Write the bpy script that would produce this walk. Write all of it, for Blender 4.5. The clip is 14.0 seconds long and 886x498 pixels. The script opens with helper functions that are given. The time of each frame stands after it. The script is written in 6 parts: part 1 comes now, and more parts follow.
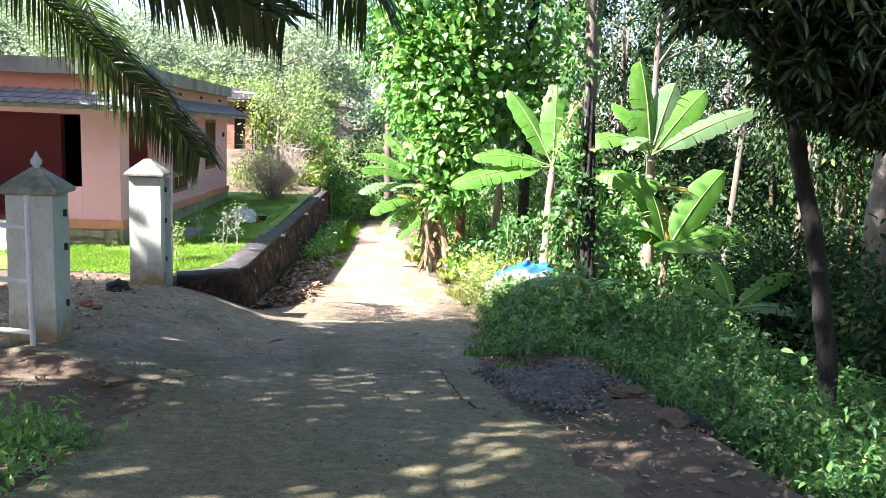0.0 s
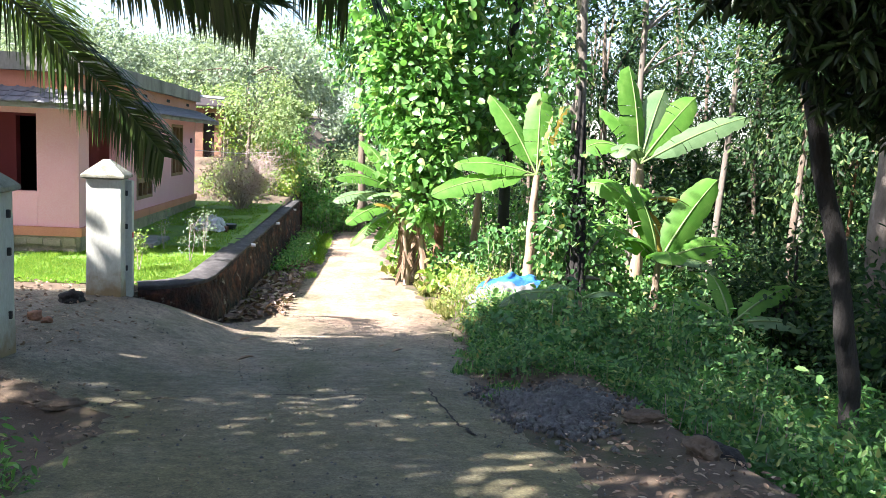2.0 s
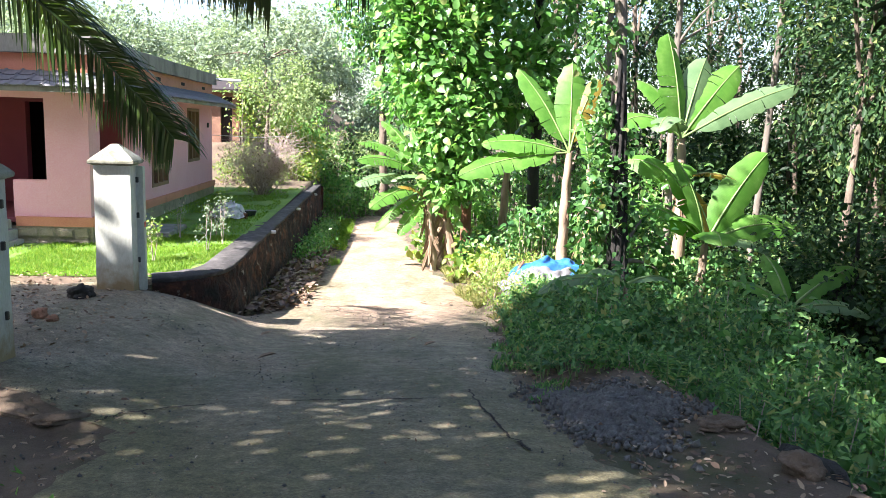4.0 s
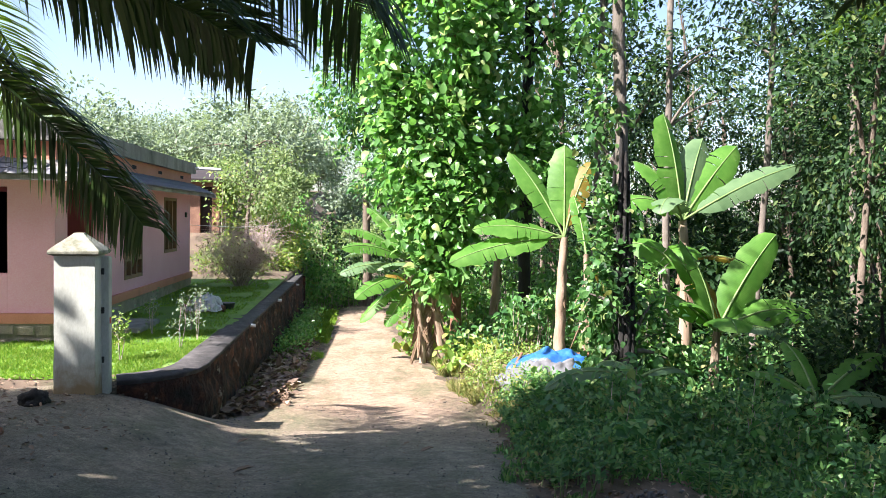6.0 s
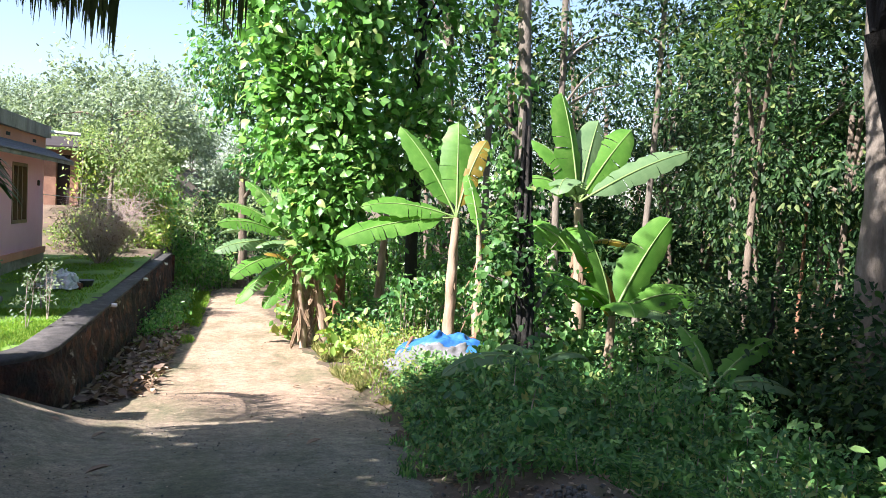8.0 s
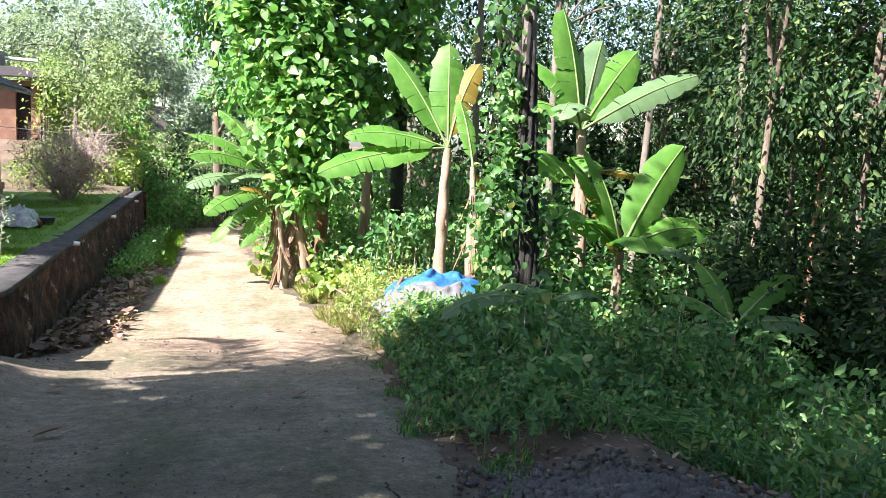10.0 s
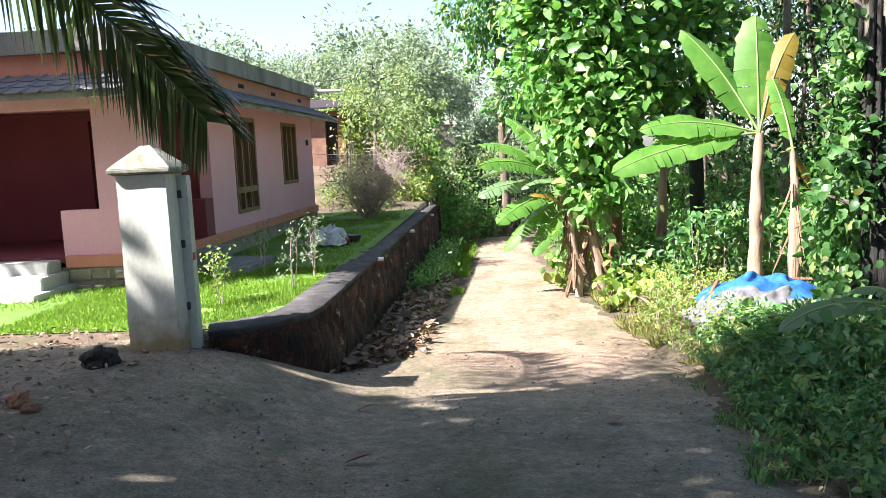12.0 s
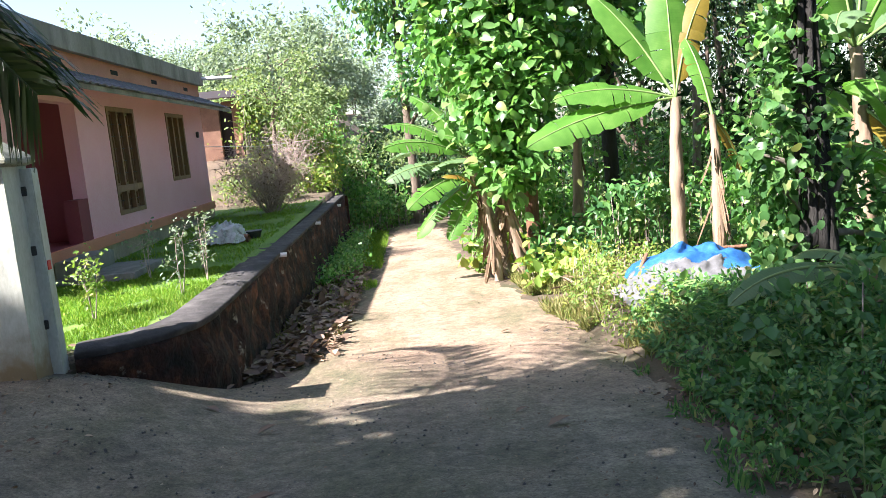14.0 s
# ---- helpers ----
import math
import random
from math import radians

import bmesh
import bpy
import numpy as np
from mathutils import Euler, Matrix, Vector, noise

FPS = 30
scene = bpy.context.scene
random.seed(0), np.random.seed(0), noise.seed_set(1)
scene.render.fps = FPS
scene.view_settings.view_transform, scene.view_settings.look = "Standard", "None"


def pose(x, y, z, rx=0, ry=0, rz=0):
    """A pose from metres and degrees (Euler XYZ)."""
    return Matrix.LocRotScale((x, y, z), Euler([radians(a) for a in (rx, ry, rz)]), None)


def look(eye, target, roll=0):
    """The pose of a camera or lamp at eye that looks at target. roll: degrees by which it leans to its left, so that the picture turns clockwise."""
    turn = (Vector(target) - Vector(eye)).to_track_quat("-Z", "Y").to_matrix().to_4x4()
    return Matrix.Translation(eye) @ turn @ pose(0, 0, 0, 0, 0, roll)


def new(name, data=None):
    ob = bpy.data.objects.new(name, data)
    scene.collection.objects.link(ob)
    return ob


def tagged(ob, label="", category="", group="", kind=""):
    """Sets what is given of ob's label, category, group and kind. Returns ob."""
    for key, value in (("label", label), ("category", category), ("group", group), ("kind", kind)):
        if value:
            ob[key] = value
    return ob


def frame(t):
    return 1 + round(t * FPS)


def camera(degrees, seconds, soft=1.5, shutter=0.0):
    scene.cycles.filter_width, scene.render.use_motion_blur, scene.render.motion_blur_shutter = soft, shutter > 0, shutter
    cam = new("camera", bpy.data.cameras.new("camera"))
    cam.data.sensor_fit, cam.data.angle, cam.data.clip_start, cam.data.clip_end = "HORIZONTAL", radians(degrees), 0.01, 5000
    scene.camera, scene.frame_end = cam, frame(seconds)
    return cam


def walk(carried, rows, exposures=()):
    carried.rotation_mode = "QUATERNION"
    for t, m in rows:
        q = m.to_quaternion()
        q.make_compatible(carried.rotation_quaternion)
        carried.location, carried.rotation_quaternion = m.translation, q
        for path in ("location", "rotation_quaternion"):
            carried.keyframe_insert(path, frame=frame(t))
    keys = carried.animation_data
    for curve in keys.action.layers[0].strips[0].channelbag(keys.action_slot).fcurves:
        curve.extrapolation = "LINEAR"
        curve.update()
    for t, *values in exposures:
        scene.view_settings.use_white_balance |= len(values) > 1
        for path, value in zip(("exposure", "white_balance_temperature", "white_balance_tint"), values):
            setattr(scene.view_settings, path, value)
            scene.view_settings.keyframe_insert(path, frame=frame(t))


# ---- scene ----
cam = camera(58.6, 14.0, soft=0.7)
PATH = [
    (0, (-0.156, 0.996, 1.59), (-0.022, 2.97, 1.295), 2.4),
    (0.5, (-0.182, 1.148, 1.55), (-0.078, 3.129, 1.292), 2.3),
    (1, (-0.224, 1.301, 1.515), (-0.126, 3.273, 1.195), 2.4),
    (1.5, (-0.254, 1.545, 1.476), (-0.085, 3.527, 1.271), 3.3),
    (2, (-0.286, 1.721, 1.418), (-0.078, 3.694, 1.162), 3.0),
    (2.5, (-0.325, 1.935, 1.392), (-0.146, 3.901, 1.076), 3.0),
    (2.7, (-0.331, 2.016, 1.382), (-0.193, 3.989, 1.087), 2.8),
    (4.8, (-0.389, 2.756, 1.326), (-0.22, 4.725, 1.02), 0.9),
    (5, (-0.399, 2.831, 1.321), (-0.233, 4.805, 1.041), 0.6),
    (5.5, (-0.43, 3.101, 1.287), (-0.271, 5.076, 1.012), 0.2),
    (6, (-0.461, 3.295, 1.263), (-0.261, 5.284, 1.185), 1.0),
    (6.5, (-0.482, 3.461, 1.241), (-0.242, 5.446, 1.273), 2.5),
    (7, (-0.48, 3.657, 1.196), (-0.203, 5.636, 1.29), 2.2),
    (7.5, (-0.542, 3.863, 1.138), (-0.173, 5.829, 1.158), 2.3),
    (7.7, (-0.549, 3.929, 1.123), (-0.112, 5.88, 1.064), 2.8),
    (9.8, (-0.478, 4.907, 0.923), (0.157, 6.793, 0.728), 2.7),
    (10, (-0.486, 4.979, 0.924), (0.075, 6.882, 0.674), 2.7),
    (10.5, (-0.529, 5.17, 0.92), (-0.139, 7.115, 0.661), 1.9),
    (11, (-0.558, 5.336, 0.916), (-0.325, 7.3, 0.617), 1.5),
    (11.5, (-0.598, 5.571, 0.9), (-0.599, 7.554, 0.639), 0.0),
    (12, (-0.577, 5.714, 0.857), (-0.722, 7.694, 0.616), -2.5),
    (12.5, (-0.593, 5.967, 0.828), (-0.633, 7.936, 0.478), -4.0),
    (13, (-0.602, 6.123, 0.803), (-0.542, 8.092, 0.458), -4.1),
    (13.5, (-0.593, 6.327, 0.785), (-0.488, 8.285, 0.392), -4.9),
    (14, (-0.595, 6.596, 0.713), (-0.521, 8.575, 0.432), -5.3),
]
EXPOSURES = [(0, 2.53, 6350, 16), (2.5, 2.46, 6350, 16), (5, 2.31, 6350, 16), (6.5, 1.88, 6350, 16), (7.5, 1.92, 6350, 16), (10, 2.17, 6350, 16), (12.5, 2.12, 6350, 16), (13, 2.17, 6350, 16), (14, 2.13, 6350, 16)]
walk(cam, [(t, look(eye, target, roll)) for t, eye, target, roll in PATH], EXPOSURES)

# ---- world, sun, exposure ----
SUN = Vector((-0.83, -0.445, 1.0)).normalized()      # towards the sun
world = bpy.data.worlds.new("world")
scene.world = world
world.use_nodes = True
wn = world.node_tree
sky = wn.nodes.new("ShaderNodeTexSky")
sky.sky_type = "NISHITA"
sky.sun_disc = False
sky.sun_elevation = math.asin(SUN.z)
sky.sun_rotation = math.atan2(SUN.x, SUN.y)
sky.air_density, sky.dust_density, sky.ozone_density = 1.0, 1.6, 1.0
wn.nodes["Background"].inputs[1].default_value = 0.078
wn.links.new(sky.outputs[0], wn.nodes["Background"].inputs[0])
sun_data = bpy.data.lights.new("sun", "SUN")
sun_data.energy, sun_data.angle, sun_data.color = 5.0, radians(0.6), (1.0, 0.955, 0.885)
sun = new("sun", sun_data)
sun.matrix_basis = look(SUN * 60, (0, 0, 0))

rng = np.random.default_rng(7)


# ---- materials ----
def nodes_of(name):
    m = bpy.data.materials.new(name)
    m.use_nodes = True
    nt = m.node_tree
    return m, nt, nt.nodes, nt.links, nt.nodes["Principled BSDF"]


def ramp(nt, fac, stops):
    r = nt.nodes.new("ShaderNodeValToRGB")
    els = r.color_ramp.elements
    while len(els) < len(stops):
        els.new(0.5)
    for e, (p, c) in zip(els, stops):
        e.position, e.color = p, (*c, 1)
    nt.links.new(fac, r.inputs[0])
    return r.outputs[0]


def noise_tex(nt, scale, detail=4, rough=0.6, stretch=None):
    t = nt.nodes.new("ShaderNodeTexNoise")
    t.inputs["Scale"].default_value, t.inputs["Detail"].default_value, t.inputs["Roughness"].default_value = scale, detail, rough
    co = nt.nodes.new("ShaderNodeTexCoord")
    if stretch:
        mp = nt.nodes.new("ShaderNodeMapping")
        mp.inputs["Scale"].default_value = stretch
        nt.links.new(co.outputs["Object"], mp.inputs[0])
        nt.links.new(mp.outputs[0], t.inputs["Vector"])
    else:
        nt.links.new(co.outputs["Object"], t.inputs["Vector"])
    return t.outputs[0]


def mix(nt, fac, a, b, kind="MIX"):
    m = nt.nodes.new("ShaderNodeMix")
    m.data_type, m.blend_type = "RGBA", kind
    for sock, v in ((m.inputs[0], fac), (m.inputs[6], a), (m.inputs[7], b)):
        if isinstance(v, (int, float)):
            sock.default_value = v
        elif isinstance(v, tuple):
            sock.default_value = (*v, 1)
        else:
            nt.links.new(v, sock)
    return m.outputs[2]


def bump(nt, bsdf, height, strength=0.3, dist=0.02):
    b = nt.nodes.new("ShaderNodeBump")
    b.inputs["Strength"].default_value, b.inputs["Distance"].default_value = strength, dist
    nt.links.new(height, b.inputs["Height"])
    nt.links.new(b.outputs[0], bsdf.inputs["Normal"])


def surface(name, stops, scale=3.0, rough=0.85, fine=40.0, strength=0.3, dist=0.01, stain=None, stain_scale=1.2, stain_at=(0.5, 0.7), stretch=None, metal=0.0):
    """A rough surface: two scales of colour noise, an optional stain, and a fine relief."""
    m, nt, ns, ln, b = nodes_of(name)
    n1 = noise_tex(nt, scale, 6, 0.65, stretch)
    n2 = noise_tex(nt, fine, 3, 0.7, stretch)
    col = ramp(nt, n1, stops)
    col = mix(nt, 0.22, col, ramp(nt, n2, [(0.3, (0.2, 0.2, 0.2)), (0.7, (0.8, 0.8, 0.8))]), "OVERLAY")
    if stain:
        f = ramp(nt, noise_tex(nt, stain_scale, 7, 0.7, stretch), [(stain_at[0], (0, 0, 0)), (stain_at[1], (1, 1, 1))])
        col = mix(nt, f, col, stain)
    ln.new(col, b.inputs["Base Color"])
    b.inputs["Roughness"].default_value, b.inputs["Metallic"].default_value = rough, metal
    bump(nt, b, n2, strength, dist)
    return m


def leaf_material(name, stops, trans=0.35, rough=0.45, spec=0.5):
    """Leaves: colour by leaf, a waxy face, and light that comes through the blade."""
    m, nt, ns, ln, b = nodes_of(name)
    g = nt.nodes.new("ShaderNodeNewGeometry")
    col = ramp(nt, g.outputs["Random Per Island"], stops)
    big = noise_tex(nt, 0.9, 3)
    col = mix(nt, 0.35, col, ramp(nt, big, [(0.3, (0.25, 0.25, 0.25)), (0.7, (0.75, 0.75, 0.7))]), "OVERLAY")
    ln.new(col, b.inputs["Base Color"])
    b.inputs["Roughness"].default_value = rough
    b.inputs["Specular IOR Level"].default_value = spec
    tr = nt.nodes.new("ShaderNodeBsdfTranslucent")
    ln.new(mix(nt, 1.0, col, (0.95, 1.0, 0.6), "MULTIPLY"), tr.inputs[0])
    sh = nt.nodes.new("ShaderNodeMixShader")
    sh.inputs[0].default_value = trans
    ln.new(b.outputs[0], sh.inputs[1])
    ln.new(tr.outputs[0], sh.inputs[2])
    ln.new(sh.outputs[0], nt.nodes["Material Output"].inputs[0])
    return m


def blade_material(name, stops, trans):
    """Banana leaf: fine ribs across the blade, paler towards the midrib, light through it."""
    m, nt, ns, ln, b = nodes_of(name)
    at = nt.nodes.new("ShaderNodeAttribute")
    at.attribute_name = "along"
    wv = nt.nodes.new("ShaderNodeMath")
    wv.operation = "SINE"
    ml = nt.nodes.new("ShaderNodeMath")
    ml.operation, ml.inputs[1].default_value = "MULTIPLY", 260.0
    ln.new(at.outputs["Fac"], ml.inputs[0])
    ln.new(ml.outputs[0], wv.inputs[0])
    half = nt.nodes.new("ShaderNodeMath")
    half.operation, half.inputs[1].default_value, half.inputs[2].default_value = "MULTIPLY_ADD", 0.5, 0.5
    ln.new(wv.outputs[0], half.inputs[0])
    col = ramp(nt, noise_tex(nt, 3.0, 5, 0.6), stops)
    col = mix(nt, 0.09, col, ramp(nt, half.outputs[0], [(0.0, (0.3, 0.3, 0.3)), (1.0, (0.65, 0.65, 0.6))]), "OVERLAY")
    spots = ramp(nt, noise_tex(nt, 9, 6, 0.7), [(0.66, (0, 0, 0)), (0.72, (0.7, 0.7, 0.7))])
    col = mix(nt, spots, col, (0.2, 0.14, 0.05))
    ln.new(col, b.inputs["Base Color"])
    b.inputs["Roughness"].default_value = 0.48
    b.inputs["Specular IOR Level"].default_value = 0.35
    bump(nt, b, half.outputs[0], 0.1, 0.004)
    tr = nt.nodes.new("ShaderNodeBsdfTranslucent")
    ln.new(mix(nt, 1.0, col, (0.95, 1.0, 0.65), "MULTIPLY"), tr.inputs[0])
    sh = nt.nodes.new("ShaderNodeMixShader")
    sh.inputs[0].default_value = trans
    ln.new(b.outputs[0], sh.inputs[1])
    ln.new(tr.outputs[0], sh.inputs[2])
    ln.new(sh.outputs[0], nt.nodes["Material Output"].inputs[0])
    return m


def glass_material():
    m, nt, ns, ln, b = nodes_of("window_glass")
    b.inputs["Base Color"].default_value = (0.02, 0.025, 0.02, 1)
    b.inputs["Roughness"].default_value = 0.04
    b.inputs["Specular IOR Level"].default_value = 0.9
    b.inputs["IOR"].default_value = 2.9
    return m


def damp_plaster():
    """Whitewash with grey streaks, and brown earth splashed up unevenly from the ground."""
    m = surface("damp_whitewash", [(0.25, (0.42, 0.43, 0.38)), (0.55, (0.58, 0.6, 0.54)), (0.8, (0.68, 0.7, 0.64))], 1.6, 0.88, 50, 0.25, 0.006, stain=(0.22, 0.21, 0.14), stain_scale=1.7, stain_at=(0.5, 0.82), stretch=(1, 1, 0.4))
    nt = m.node_tree
    b = nt.nodes["Principled BSDF"]
    col = b.inputs["Base Color"].links[0].from_socket
    co, sep, rng_, add = (nt.nodes.new(k) for k in ("ShaderNodeTexCoord", "ShaderNodeSeparateXYZ", "ShaderNodeMapRange", "ShaderNodeMath"))
    nt.links.new(co.outputs["Object"], sep.inputs[0])
    rng_.inputs[1].default_value, rng_.inputs[2].default_value, rng_.inputs[3].default_value, rng_.inputs[4].default_value = 0.1, 0.75, 0.55, -0.5
    nt.links.new(sep.outputs[2], rng_.inputs[0])
    add.operation = "ADD"
    nt.links.new(rng_.outputs[0], add.inputs[0])
    nt.links.new(noise_tex(nt, 5.0, 6, 0.7), add.inputs[1])
    f = ramp(nt, add.outputs[0], [(0.45, (0, 0, 0)), (0.95, (0.85, 0.85, 0.85))])
    nt.links.new(mix(nt, f, col, (0.26, 0.17, 0.07)), b.inputs["Base Color"])
    return m


def road_material():
    """Worn concrete: reddish dust, a sunlit tone put into the far stretch, moss in patches, dark specks and fine grit.
    """
    m, nt, ns, ln, b = nodes_of("road_surface")
    col = ramp(nt, noise_tex(nt, 1.3, 7, 0.68), [(0.25, (0.112, 0.1, 0.076)), (0.5, (0.19, 0.168, 0.127)), (0.78, (0.285, 0.252, 0.19))])
    dust = ramp(nt, noise_tex(nt, 0.38, 5, 0.6), [(0.52, (0, 0, 0)), (0.7, (0.45, 0.45, 0.45))])
    col = mix(nt, dust, col, (0.29, 0.2, 0.14))
    pos, sep, far = nt.nodes.new("ShaderNodeTexCoord"), nt.nodes.new("ShaderNodeSeparateXYZ"), nt.nodes.new("ShaderNodeMapRange")
    ln.new(pos.outputs["Object"], sep.inputs[0])
    ln.new(sep.outputs[1], far.inputs[0])
    # paler and redder beyond y 11.5: dust plus a sunlit tone in the colour
    far.inputs[1].default_value, far.inputs[2].default_value, far.inputs[4].default_value = 11.5, 15.0, 0.65
    col = mix(nt, far.outputs[0], col, (0.37, 0.235, 0.16))
    moss = ramp(nt, noise_tex(nt, 0.55, 8, 0.72, (1.6, 0.7, 1)), [(0.44, (0, 0, 0)), (0.62, (0.8, 0.8, 0.8))])
    col = mix(nt, moss, col, (0.095, 0.097, 0.05))
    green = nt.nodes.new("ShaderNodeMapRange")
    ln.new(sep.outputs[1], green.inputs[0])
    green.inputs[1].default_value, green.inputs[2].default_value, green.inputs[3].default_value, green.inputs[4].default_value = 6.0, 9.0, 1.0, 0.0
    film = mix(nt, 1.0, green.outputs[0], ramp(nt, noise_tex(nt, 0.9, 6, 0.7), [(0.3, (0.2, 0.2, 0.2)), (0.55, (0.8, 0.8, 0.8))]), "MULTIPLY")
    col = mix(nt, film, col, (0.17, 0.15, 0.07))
    blot = ramp(nt, noise_tex(nt, 9, 6, 0.75), [(0.35, (0.3, 0.3, 0.3)), (0.65, (0.72, 0.72, 0.72))])
    col = mix(nt, 0.8, col, blot, "OVERLAY")
    grit = noise_tex(nt, 48, 5, 0.8)
    col = mix(nt, 0.75, col, ramp(nt, grit, [(0.3, (0.15, 0.15, 0.15)), (0.7, (0.85, 0.85, 0.85))]), "OVERLAY")
    speck = ramp(nt, noise_tex(nt, 34, 5, 0.7), [(0.60, (0, 0, 0)), (0.66, (0.85, 0.85, 0.85))])
    col = mix(nt, speck, col, (0.09, 0.07, 0.05))
    vor = nt.nodes.new("ShaderNodeTexVoronoi")
    vor.feature = "DISTANCE_TO_EDGE"
    vor.inputs["Scale"].default_value = 0.3
    warp = nt.nodes.new("ShaderNodeVectorMath")
    co = nt.nodes.new("ShaderNodeTexCoord")
    wob_ = nt.nodes.new("ShaderNodeTexNoise")
    wob_.inputs["Scale"].default_value, wob_.inputs["Detail"].default_value = 2.5, 6
    ln.new(co.outputs["Object"], wob_.inputs["Vector"])
    warp.operation = "ADD"
    ln.new(co.outputs["Object"], warp.inputs[0])
    ln.new(wob_.outputs["Color"], warp.inputs[1])
    ln.new(warp.outputs[0], vor.inputs["Vector"])
    crack = ramp(nt, vor.outputs["Distance"], [(0.0, (0.45, 0.45, 0.45)), (0.005, (0, 0, 0))])
    col = mix(nt, crack, col, (0.07, 0.055, 0.04))
    ln.new(col, b.inputs["Base Color"])
    b.inputs["Roughness"].default_value = 0.88
    bump(nt, b, grit, 0.7, 0.02)
    return m


